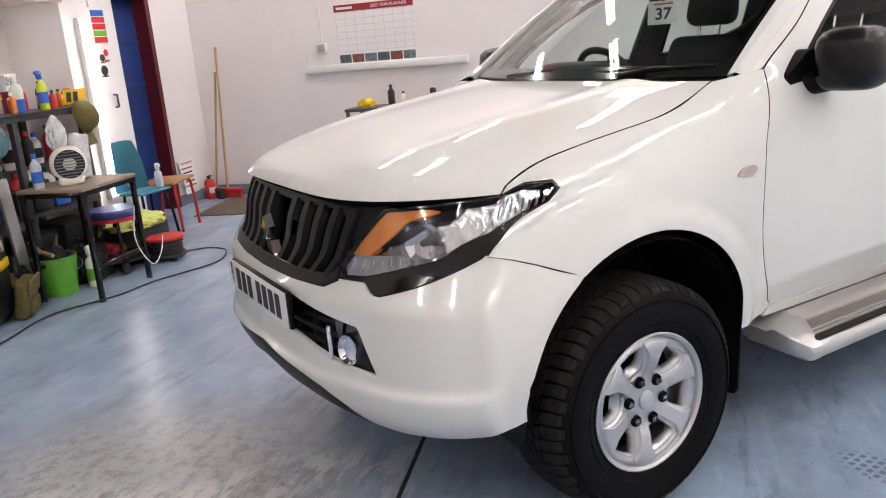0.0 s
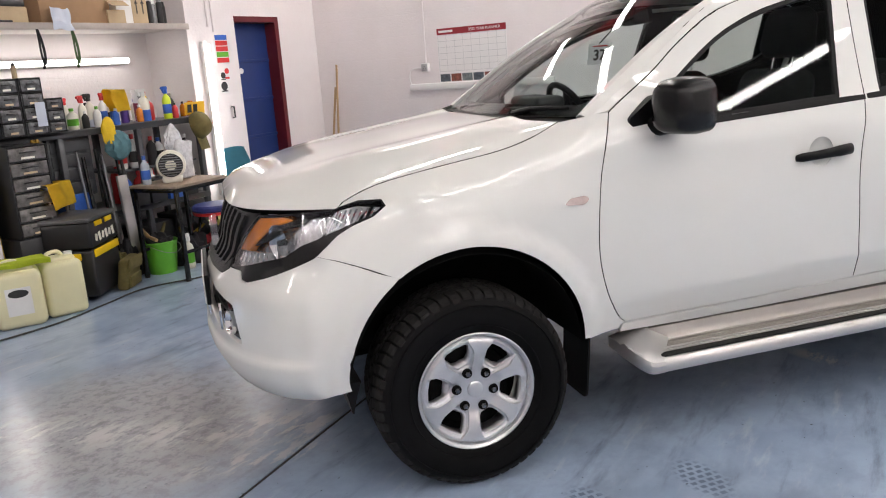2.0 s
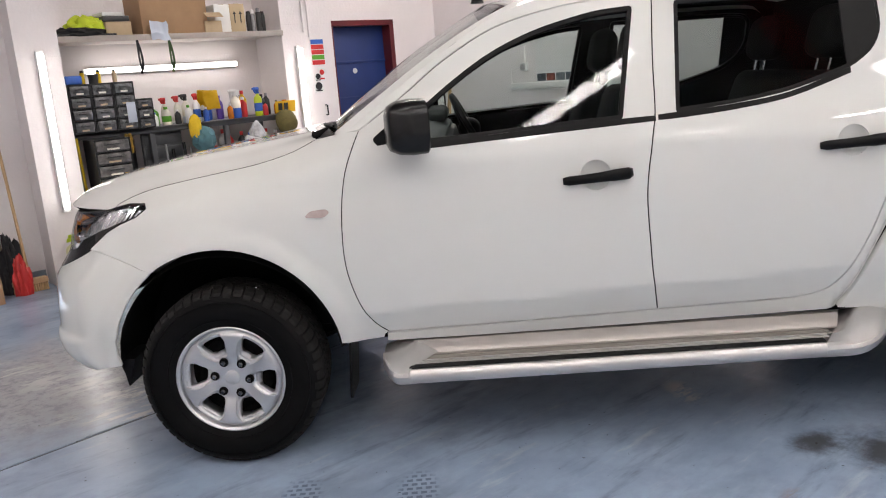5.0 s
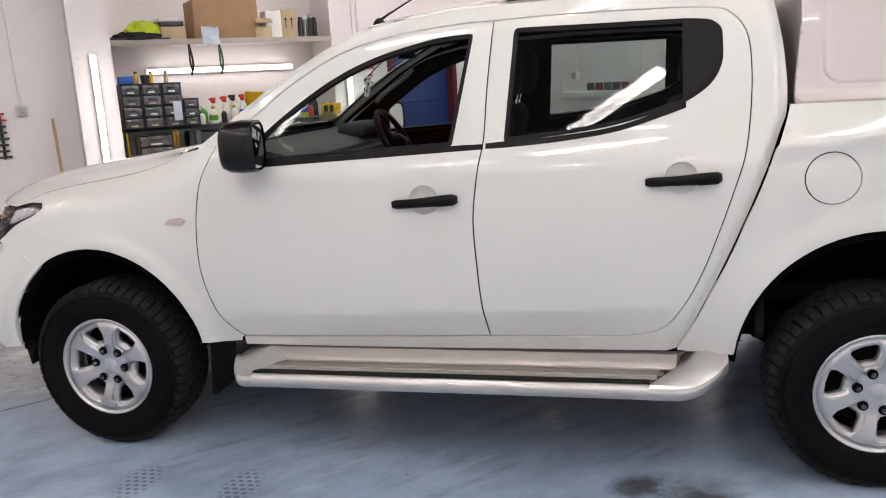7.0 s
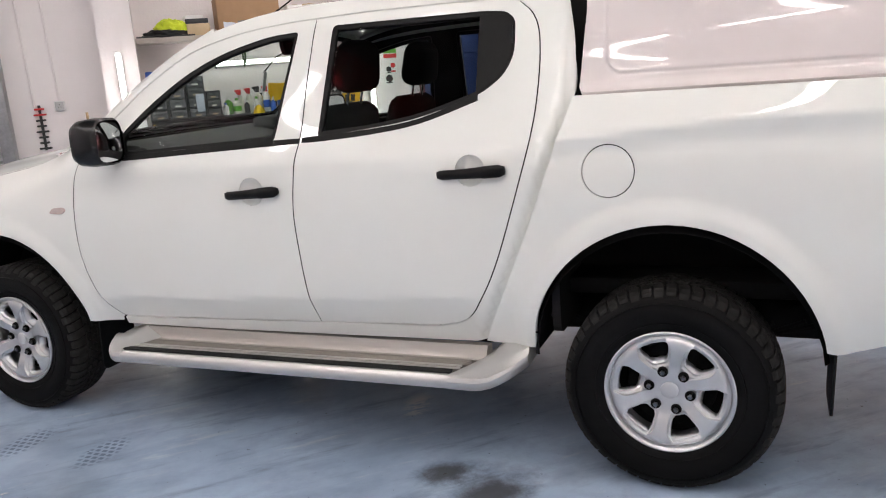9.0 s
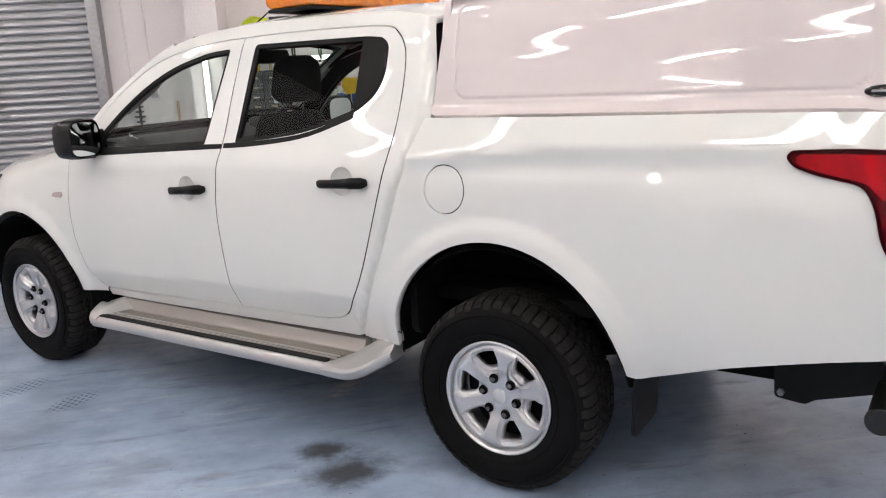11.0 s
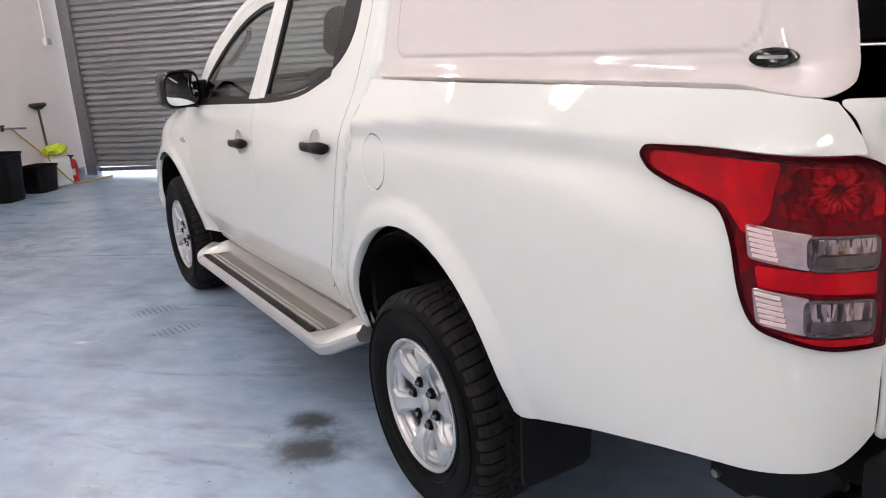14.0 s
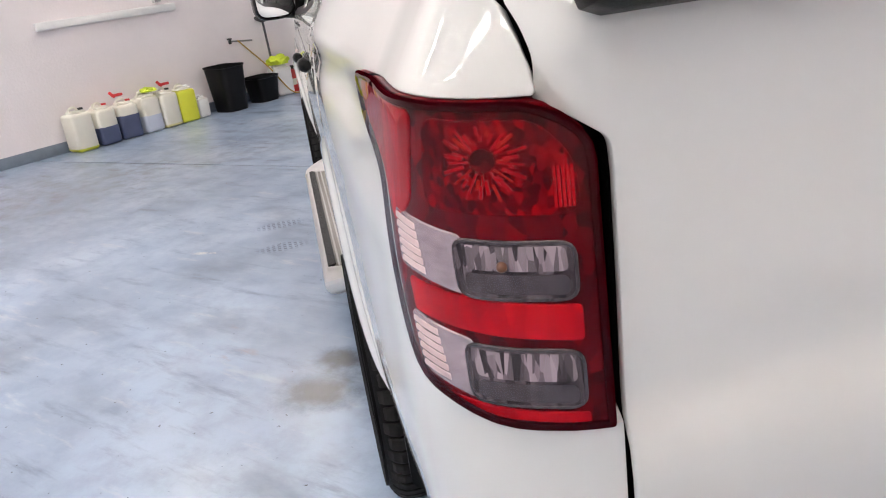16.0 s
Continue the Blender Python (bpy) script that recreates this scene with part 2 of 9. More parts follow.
def surface(xs, zs, table, x, z):
    ix, wx = weights(xs, x)
    iz, wz = weights(zs, z)
    tab = np.asarray(table, float)
    return (tab[ix[:, :, None], iz[:, None, :]] * wx[:, :, None] * wz[:, None, :]).sum((1, 2))


def inside(poly, p):
    poly, p = np.asarray(poly, float), np.asarray(p, float)
    x, y = p[:, 0], p[:, 1]
    res = np.zeros(len(p), bool)
    for (x0, y0), (x1, y1) in zip(poly, np.roll(poly, -1, 0)):
        c = (y0 > y) != (y1 > y)
        with np.errstate(divide="ignore", invalid="ignore"):
            res ^= c & (x < (x1 - x0) * (y - y0) / (y1 - y0 + 1e-30) + x0)
    return res


def dense(poly, step):
    out = []
    for a, b in zip(poly, list(poly[1:]) + [poly[0]]):
        a, b = np.array(a, float), np.array(b, float)
        n = max(1, int(np.linalg.norm((b - a) / step) + 0.5))
        out += [tuple(a + (b - a) * k / n) for k in range(n)]
    return out


def skin(name, S, poly, material, parent, label="", step=0.05, depth=0.008, holes=(), off=0.0, flip=False, vscale=1.0, us=1.0, shaded_rim=False):
    """A panel: the part of a surface inside an outline, with turned-in edges."""
    from mathutils.geometry import delaunay_2d_cdt
    st = np.array([step * us, step * vscale])
    loops = [dense(poly, st * 0.7)] + [dense(h, st * 0.7) for h in holes]
    lo, hi = np.min(loops[0], 0), np.max(loops[0], 0)
    gx, gy = np.arange(lo[0], hi[0], st[0]) + st[0] * 0.37, np.arange(lo[1], hi[1], st[1]) + st[1] * 0.41
    g = np.array([(x, y) for x in gx for y in gy]).reshape(-1, 2)
    keep = inside(loops[0], g)
    for h in loops[1:]:
        keep &= ~inside(h, g)
    allb = np.concatenate([np.array(l) for l in loops])
    g = g[keep]
    if len(g):
        d = np.min((((g[:, None, :] - allb[None]) / st) ** 2).sum(-1), 1)
        g = g[d > 0.16]
    pts = [tuple(p) for l in loops for p in l]
    edges, base = [], 0
    for l in loops:
        edges += [(base + k, base + (k + 1) % len(l)) for k in range(len(l))]
        base += len(l)
    pts += [tuple(p) for p in g]
    vs, _, fs, _, _, _ = delaunay_2d_cdt([Vector((p[0] / us, p[1] / vscale)) for p in pts], edges, [], 0, 1e-6)
    q = np.array([(v[0] * us, v[1] * vscale) for v in vs])
    cen = np.array([q[list(f)].mean(0) for f in fs])
    ok = inside(loops[0], cen)
    for h in loops[1:]:
        ok &= ~inside(h, cen)
    fs = [tuple(f) for f, k in zip(fs, ok) if k]
    P, N = frames(S, q)
    sg = -1 if flip else 1
    N = N * sg
    P = P + N * off
    # orient faces along the normals
    out = []
    for f in fs:
        a, b, c = P[f[0]], P[f[1]], P[f[2]]
        out.append(f if np.dot(np.cross(b - a, c - a), N[f[0]]) > 0 else f[::-1])
    count = {}
    for f in out:
        for k in range(len(f)):
            e = (f[k], f[(k + 1) % len(f)])
            count[e] = count.get(e, 0) + 1
    rim = [e for e in count if (e[1], e[0]) not in count]
    verts, norms = [tuple(p) for p in P], [tuple(n) for n in N]
    shade_from = len(out)
    if depth:
        side = {}
        for a, b in rim:
            d = P[b] - P[a]
            o = np.cross(d / (np.linalg.norm(d) + 1e-9), N[a])
            for k in (a, b):
                side[k] = side.get(k, 0) + o
        top, low = {}, {}
        for k, o in side.items():
            o = o / (np.linalg.norm(o) + 1e-9)
            mid = o + N[k]
            top[k] = len(verts)
            verts.append(tuple(P[k] + o * 0.0012 - N[k] * 0.0015))
            norms.append(tuple(mid / np.linalg.norm(mid)))
            low[k] = len(verts)
            verts.append(tuple(P[k] + o * 0.0012 - N[k] * depth))
            norms.append(tuple(o))
        for a, b in rim:
            out.append((b, a, top[a], top[b]))
            out.append((top[b], top[a], low[a], low[b]))
    me = bpy.data.meshes.new(name)
    me.from_pydata(verts, [], out)
    for p in me.polygons:
        p.use_smooth = True
    # edge walls painted black to put the panel gaps' shade into colour
    if shaded_rim:
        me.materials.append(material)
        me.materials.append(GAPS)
        for i in range(shade_from, len(me.polygons)):
            if (i - shade_from) % 2:
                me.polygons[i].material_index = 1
    me.normals_split_custom_set_from_vertices(norms)
    return link_mesh(name, me, None if shaded_rim else material, parent, label)


def frames(S, q):
    """Points and outward unit normals of a surface."""
    q = np.asarray(q, float)
    P = S(q[:, 0], q[:, 1])
    e = 2e-3
    du = S(q[:, 0] + e, q[:, 1]) - S(q[:, 0] - e, q[:, 1])
    dv = S(q[:, 0], q[:, 1] + e) - S(q[:, 0], q[:, 1] - e)
    N = np.cross(du, dv)
    return P, N / (np.linalg.norm(N, axis=1)[:, None] + 1e-12)

# ==== the pickup: x runs to its rear, front axle at x = 0 ====
truck = thing("pickup_truck", "white double-cab pickup truck with a white canopy on blue floor", "pickup truck", pose(0, 0.04, 0))

ZS = [0.40, 0.52, 0.62, 0.78, 0.95, 1.06, 1.15, 1.22, 1.30, 1.42, 1.55, 1.66, 1.76]
DOOR_SEC = [0.822, 0.834, 0.842, 0.851, 0.853, 0.850, 0.844, 0.820, 0.785, 0.742, 0.695, 0.652, 0.590]
XS = [-0.55, -0.20, 0.10, 0.30, 0.50, 1.10, 2.30, 2.80]
HW = [
    [0.825, 0.850, 0.860, 0.835, 0.755, 0.660, 0.520, 0.40, 0.30, 0.25, 0.2, 0.2, 0.2],
    [0.800, 0.830, 0.852, 0.865, 0.848, 0.795, 0.655, 0.53, 0.40, 0.30, 0.2, 0.2, 0.2],
    [0.790, 0.820, 0.850, 0.868, 0.865, 0.835, 0.745, 0.62, 0.45, 0.35, 0.3, 0.3, 0.3],
    [0.785, 0.810, 0.842, 0.862, 0.864, 0.850, 0.800, 0.69, 0.52, 0.45, 0.4, 0.4, 0.4],
    [0.800, 0.820, 0.840, 0.854, 0.858, 0.852, 0.838, 0.802, 0.738, 0.700, 0.66, 0.62, 0.58],
    DOOR_SEC, DOOR_SEC, DOOR_SEC,
]
ARCH = ((0.0, 0.43, 0.44, 0.445), (3.005, 0.45, 0.472, 0.48))


def smooth(a, b, t):
    t = np.clip((t - a) / (b - a), 0, 1)
    return t * t * (3 - 2 * t)


def flare(x, z):
    out = 0
    for xc, zc, a, b in ARCH:
        r = np.sqrt(((x - xc) / a) ** 2 + ((z - zc) / b) ** 2)
        out = out + 0.014 * (1 - smooth(1.05, 1.19, r))
    return out


CRZ, CRX = [0.490, 0.690, 0.960, 1.244, 1.34, 1.52, 1.70], [2.350, 2.445, 2.560, 2.665, 2.694, 2.692, 2.672]


def half_width(x, z):
    below = 0.565 + 0.036 * x - z
    tuck = 0.165 * (below + np.sqrt(below**2 + 3e-5)) * smooth(0.45, 0.62, x) * (1 - smooth(2.30, 2.42, x))
    roll = 0.040 * (1 - smooth(0.0, 0.055, np.interp(z, CRZ, CRX) - x)) ** 1.6 * (x > 2.2)
    # character line from the headlamp through the doors: the panel falls away below it
    drop = 1.085 + 0.038 * x - z
    drop = 0.5 * (drop + np.sqrt(drop**2 + 1.2e-4))
    crease = 0.13 * drop * np.exp(-drop / 0.055) * smooth(-0.32, 0.0, x) * (1 - 0.4 * smooth(0.9, 2.0, x))
    return surface(XS, ZS, HW, x, z) + flare(x, z) - tuck - roll - crease


def side_l(x, z):
    return np.stack([x, -half_width(x, z), z], -1)


def side_r(x, z):
    return np.stack([x, half_width(x, z), z], -1)


# the front: u runs from the middle round the corner to the wheel arch
FX = [-0.862, -0.852, -0.827, -0.767, -0.682, -0.592, -0.508, -0.38, -0.20]
FY = [0.0, 0.22, 0.42, 0.61, 0.75, 0.825, 0.862, 0.874, 0.878]
CXF = [1, 1, 1, 0.95, 0.95, 0.95, 0.85, 0.7, 0.5]
CYF = [0, 0, 0, 0.25, 0.45, 0.5, 0.45, 0.35, 0.3]
ZF = [0.38, 0.42, 0.47, 0.535, 0.558, 0.63, 0.70, 0.765, 0.80, 0.86, 0.95, 1.04, 1.10]
RF = [0.075, 0.034, 0.0, -0.014, 0.0, 0.005, 0.012, 0.022, 0.045, 0.085, 0.11, 0.16, 0.21]


def front(u, z):
    s, a = np.sign(u), np.abs(u)
    n = range(9)
    r = curve(ZF, RF, z)
    x = curve(n, FX, a) + r * curve(n, CXF, a)
    k = smooth(5.0, 6.4, a)
    y = (curve(n, FY, a) - r * curve(n, CYF, a)) * (1 - k) + half_width(x, z) * k
    return np.stack([x, s * y, z], -1)


def front_u(x, z):
    """The u at which the front passes x at height z."""
    us = np.linspace(0, 8, 400)
    return float(np.interp(x, front(us, np.full(400, z))[:, 0], us))


# bonnet: t from its nose to the windscreen, s across
TH = [0, 0.05, 0.16, 0.32, 0.50, 0.67, 0.83, 1.0]
CX, CZ = [-0.745, -0.72, -0.63, -0.46, -0.25, -0.04, 0.15, 0.33], [1.03, 1.060, 1.102, 1.148, 1.185, 1.214, 1.236, 1.252]
GX = [-0.405, -0.375, -0.275, -0.135, 0.030, 0.180, 0.305, 0.405]
GZ = [1.034, 1.058, 1.095, 1.122, 1.147, 1.171, 1.203, 1.246]
GY = [float(v) for v in half_width(np.array(GX), np.array(GZ))]


def bonnet(t, s):
    a = np.abs(s)
    gx, gy, gz, cx, cz = (curve(TH, c, t) for c in (GX, GY, GZ, CX, CZ))
    rise = 0.010 * np.exp(-((a - 0.62) / 0.10) ** 2) * smooth(0.1, 0.5, t)
    return np.stack([cx + (gx - cx) * a**4.4, s * gy, cz + (gz - cz) * a**2.4 + rise], -1)


# bed sides: a runs rearward and round the corner to the tailgate
_bx = spline([(2.30, 0.842), (2.8, 0.858), (3.3, 0.866), (3.75, 0.860), (3.98, 0.852), (4.12, 0.844), (4.205, 0.826), (4.268, 0.782), (4.302, 0.722), (4.314, 0.672)], 12)
_bx = np.array(_bx)
_ba = 2.30 + np.r_[0, np.cumsum(np.linalg.norm(np.diff(_bx, axis=0), axis=1))]
_ba = _ba - 0.0134 * np.clip((_ba - 4.10) / (_ba[-1] - 4.10), 0, 1)
_bn = np.gradient(_bx, axis=0)
_bn = np.stack([-_bn[:, 1], _bn[:, 0]], -1)
_bn /= np.linalg.norm(_bn, axis=1)[:, None]
ZB = [0.44, 0.52, 0.62, 0.75, 0.95, 1.10, 1.185, 1.345]
DB = [-0.075, -0.045, -0.014, 0.0, 0.004, 0.002, 0.0, 0.0]


BFZ, BFX = [0.492, 0.690, 0.960, 1.244, 1.345], [2.349, 2.444, 2.559, 2.664, 2.694]


def bed_l(a, z):
    h = z - (0.016 + 0.046 * smooth(2.5, 3.3, a)) * smooth(1.0, 1.15, z)
    over = h - 1.188
    o = (curve(ZB, DB, h) - 0.29 * (over + np.sqrt(over**2 + 1.5e-5))) * (1 - 0.35 * smooth(4.1, 4.45, a))
    o = o - 0.022 * smooth(1.06, 1.22, z) * smooth(3.25, 3.9, a) * (1 - smooth(4.02, 4.30, a))
    # hollow below the shoulder crease, fading out before the tail lamp
    o = o - 0.011 * np.exp(-(((h - 1.135) / 0.040) ** 2)) * (1 - smooth(3.70, 4.02, a))
    x, y = np.interp(a, _ba, _bx[:, 0]), np.interp(a, _ba, _bx[:, 1])
    nx, ny = np.interp(a, _ba, _bn[:, 0]), np.interp(a, _ba, _bn[:, 1])
    o = o + flare(x, z) - 0.006 * (1 - smooth(0.0, 0.02, a - np.interp(z, BFZ, BFX))) ** 1.5
    return np.stack([x + nx * o, -(y + ny * o), z], -1)


def bed_r(a, z):
    p = bed_l(a, z)
    p[:, 1] *= -1
    return p


A_END = float(_ba[-1])


def arch_pts(k, a0, a1, n=22, grow=0.0):
    xc, zc, a, b = ARCH[k]
    return [(xc + (a + grow) * math.cos(radians(t)), zc + (b + grow) * math.sin(radians(t))) for t in np.linspace(a0, a1, n)]


# door outlines, (x, z)
FRONT_EDGE = spline([(0.575, 1.268), (0.520, 1.123), (0.494, 0.966), (0.490, 0.781), (0.525, 0.628), (0.577, 0.533), (0.622, 0.490)], 5)
SPLIT = spline([(1.684, 1.684), (1.665, 1.45), (1.656, 1.262), (1.637, 1.162), (1.614, 0.977), (1.622, 0.786), (1.632, 0.656), (1.653, 0.517)], 5)
REAR_EDGE = spline([(2.163, 0.528), (2.280, 0.560), (2.356, 0.656), (2.429, 0.809), (2.515, 1.064), (2.556, 1.214), (2.576, 1.40), (2.572, 1.55), (2.545, 1.625), (2.495, 1.672)], 5)
DOOR_TOP = spline([(0.60, 1.285), (0.76, 1.392), (0.897, 1.493), (1.092, 1.600), (1.321, 1.657), (1.539, 1.680), (1.684, 1.686), (1.95, 1.692), (2.298, 1.689), (2.44, 1.682), (2.495, 1.672)], 5)
ROOF_EDGE = spline([(0.515, 1.262), (0.665, 1.368), (0.847, 1.493), (1.047, 1.618), (1.211, 1.682), (1.412, 1.722), (1.667, 1.742), (1.951, 1.746), (2.30, 1.742), (2.52, 1.728), (2.66, 1.700)], 5)
CAB_REAR = spline([(2.66, 1.700), (2.69, 1.52), (2.694, 1.34), (2.665, 1.244), (2.560, 0.960), (2.445, 0.690), (2.340, 0.470)], 5)
BED_FRONT = spline([(2.6915, 1.345), (2.6615, 1.244), (2.5565, 0.960), (2.4415, 0.690), (2.3365, 0.470)], 5)
FWIN = [(0.752, 1.205), (1.540, 1.243), (1.612, 1.645), (1.471, 1.637), (1.254, 1.590), (1.071, 1.516), (0.900, 1.404), (0.762, 1.296)]
RWIN = [(1.728, 1.252), (1.948, 1.268), (2.145, 1.296), (2.372, 1.366), (2.453, 1.425), (2.488, 1.495), (2.485, 1.612), (2.45, 1.642), (2.368, 1.650), (1.760, 1.655)]
FWIN_R = rounded(FWIN, [0.02, 0.012, 0.02, 0.05, 0.09, 0.09, 0.08, 0.03], 3)
RWIN_R = rounded(RWIN, [0.012, 0.1, 0.1, 0.07, 0.06, 0.07, 0.04, 0.04, 0.02, 0.02], 3)


def shrink(poly, d):
    """The polygon pulled inward by d."""
    p = np.array(poly, float)
    a = p - np.roll(p, 1, 0)
    b = np.roll(p, -1, 0) - p
    area = 0.5 * np.sum(p[:, 0] * np.roll(p[:, 1], -1) - np.roll(p[:, 0], -1) * p[:, 1])
    s = 1 if area > 0 else -1
    n = []
    for u, v in zip(a, b):
        t = u / (np.linalg.norm(u) + 1e-9) + v / (np.linalg.norm(v) + 1e-9)
        t /= np.linalg.norm(t) + 1e-9
        n.append((-t[1] * s, t[0] * s))
    return [tuple(q) for q in p + np.array(n) * d]


# door glass: one even curve from sill to roof, without the body's creases
_gz = np.linspace(1.20, 1.66, 24)
_gfit = np.polyfit(_gz, half_width(np.full(24, 1.3), _gz), 2)


def glass_l(x, z):
    return np.stack([x, -np.polyval(_gfit, z), z], -1)


def glass_r(x, z):
    return np.stack([x, np.polyval(_gfit, z), z], -1)


GAP = 0.0034
top_front = [p for p in DOOR_TOP if p[0] <= 1.684]
top_rear = [p for p in DOOR_TOP if p[0] >= 1.684]
FDOOR = shrink(list(FRONT_EDGE) + list(SPLIT[::-1]) + list(top_front[::-1][1:]), GAP)
RDOOR = shrink(list(SPLIT[::-1])[::-1] + list(REAR_EDGE) + list(top_rear[::-1][1:-1]), GAP)
# cab side frame: roof rail, rear pillar and sill round the doors
FRAME = shrink(list(ROOF_EDGE) + list(CAB_REAR[1:]) + [(2.30, 0.462), (0.610, 0.444)] + [(0.614, 0.482), (1.653, 0.514), (2.163, 0.525)]
               + list(REAR_EDGE[1:]) + list(DOOR_TOP[::-1][1:]) + [(0.577, 1.27)], GAP)
arch_f = arch_pts(0, 4, 128, 26)
gap_top = [(float(x), float(z)) for x, z in zip(curve(TH, GX, np.linspace(0, 1, 24)), curve(TH, GZ, np.linspace(0, 1, 24)))]
HL = [(2.0, 0.850), (2.15, 0.825), (2.67, 0.828), (2.90, 0.803), (3.08, 0.800), (3.65, 0.824), (4.2, 0.850), (5.08, 0.892), (5.9, 0.955), (6.35, 0.982), (6.88, 1.007), (7.12, 1.036), (6.98, 1.055), (6.3, 1.055), (5.44, 1.038), (4.12, 1.026), (3.36, 1.018), (2.79, 1.011)]
SEAM = [(5.12, 0.8945), (6.0, 0.876), (6.6, 0.855), (7.6, 0.806)]


def on_front(us, grow=0.0):
    q = np.array(us, float)
    p = front(q[:, 0], q[:, 1])
    return [(float(a), float(b) + grow) for a, b in zip(p[:, 0], q[:, 1])]


hl_edge = on_front([(5.44, 1.038), (6.3, 1.055), (6.98, 1.055), (7.12, 1.036), (6.88, 1.007), (6.35, 0.982), (5.9, 0.955), (5.08, 0.895)])
seam_edge = on_front(SEAM)
cut = math.degrees(math.atan2((seam_edge[-1][1] - ARCH[0][1]) / ARCH[0][3], seam_edge[-1][0] / ARCH[0][2]))
arch_f = arch_pts(0, 4, cut, 26)
fender_poly = shrink([(0.442, 0.462), (0.600, 0.462), (0.606, 0.478)] + list(FRONT_EDGE[::-1]) + [(0.512, 1.266), (0.47, 1.258)] + gap_top[::-1] + hl_edge[1:]
                     + seam_edge[1:-1] + arch_f[::-1], GAP * 0.8)
bed_bottom = spline([(3.478, 0.516), (3.53, 0.516), (3.70, 0.572), (3.83, 0.611), (4.07, 0.666), (4.22, 0.690), (4.315, 0.706), (4.36, 0.735), (A_END, 0.765)], 3)
LAMP = [(3.926, 1.232), (3.940, 1.248), (4.09, 1.252), (4.338, 1.245), (4.382, 1.214), (4.384, 0.930), (4.287, 0.930), (4.184, 0.960), (4.160, 1.015), (4.145, 1.10), (4.118, 1.158), (4.00, 1.183), (3.946, 1.203)]
LAMP_R = rounded(LAMP, [0.012, 0.012, 0.05, 0.03, 0.05, 0.004, 0.03, 0.03, 0.04, 0.04, 0.04, 0.04, 0.02], 3)
bed_poly = shrink(list(BED_FRONT) + [(2.530, 0.464)] + arch_pts(1, 176, 8, 34) + bed_bottom[1:] + [(A_END, 0.9285), (4.287, 0.9285)]
                  + LAMP_R[28:] + LAMP_R[:8] + [(4.09, 1.2535), (4.336, 1.2470), (4.339, 1.252), (4.334, 1.275), (4.322, 1.302), (4.304, 1.328), (4.27, 1.334), (4.13, 1.346), (3.8, 1.348)], GAP * 0.6)

FUEL = [(2.819 + 0.088 * math.cos(radians(t)), 1.102 + 0.088 * math.sin(radians(t))) for t in range(0, 360, 10)]
CUPS = ((1.430, 1.052), (2.343, 1.113))


def disc(cx, cz, r, n=24):
    return [(cx + r * math.cos(2 * math.pi * k / n), cz + r * math.sin(2 * math.pi * k / n)) for k in range(n)]


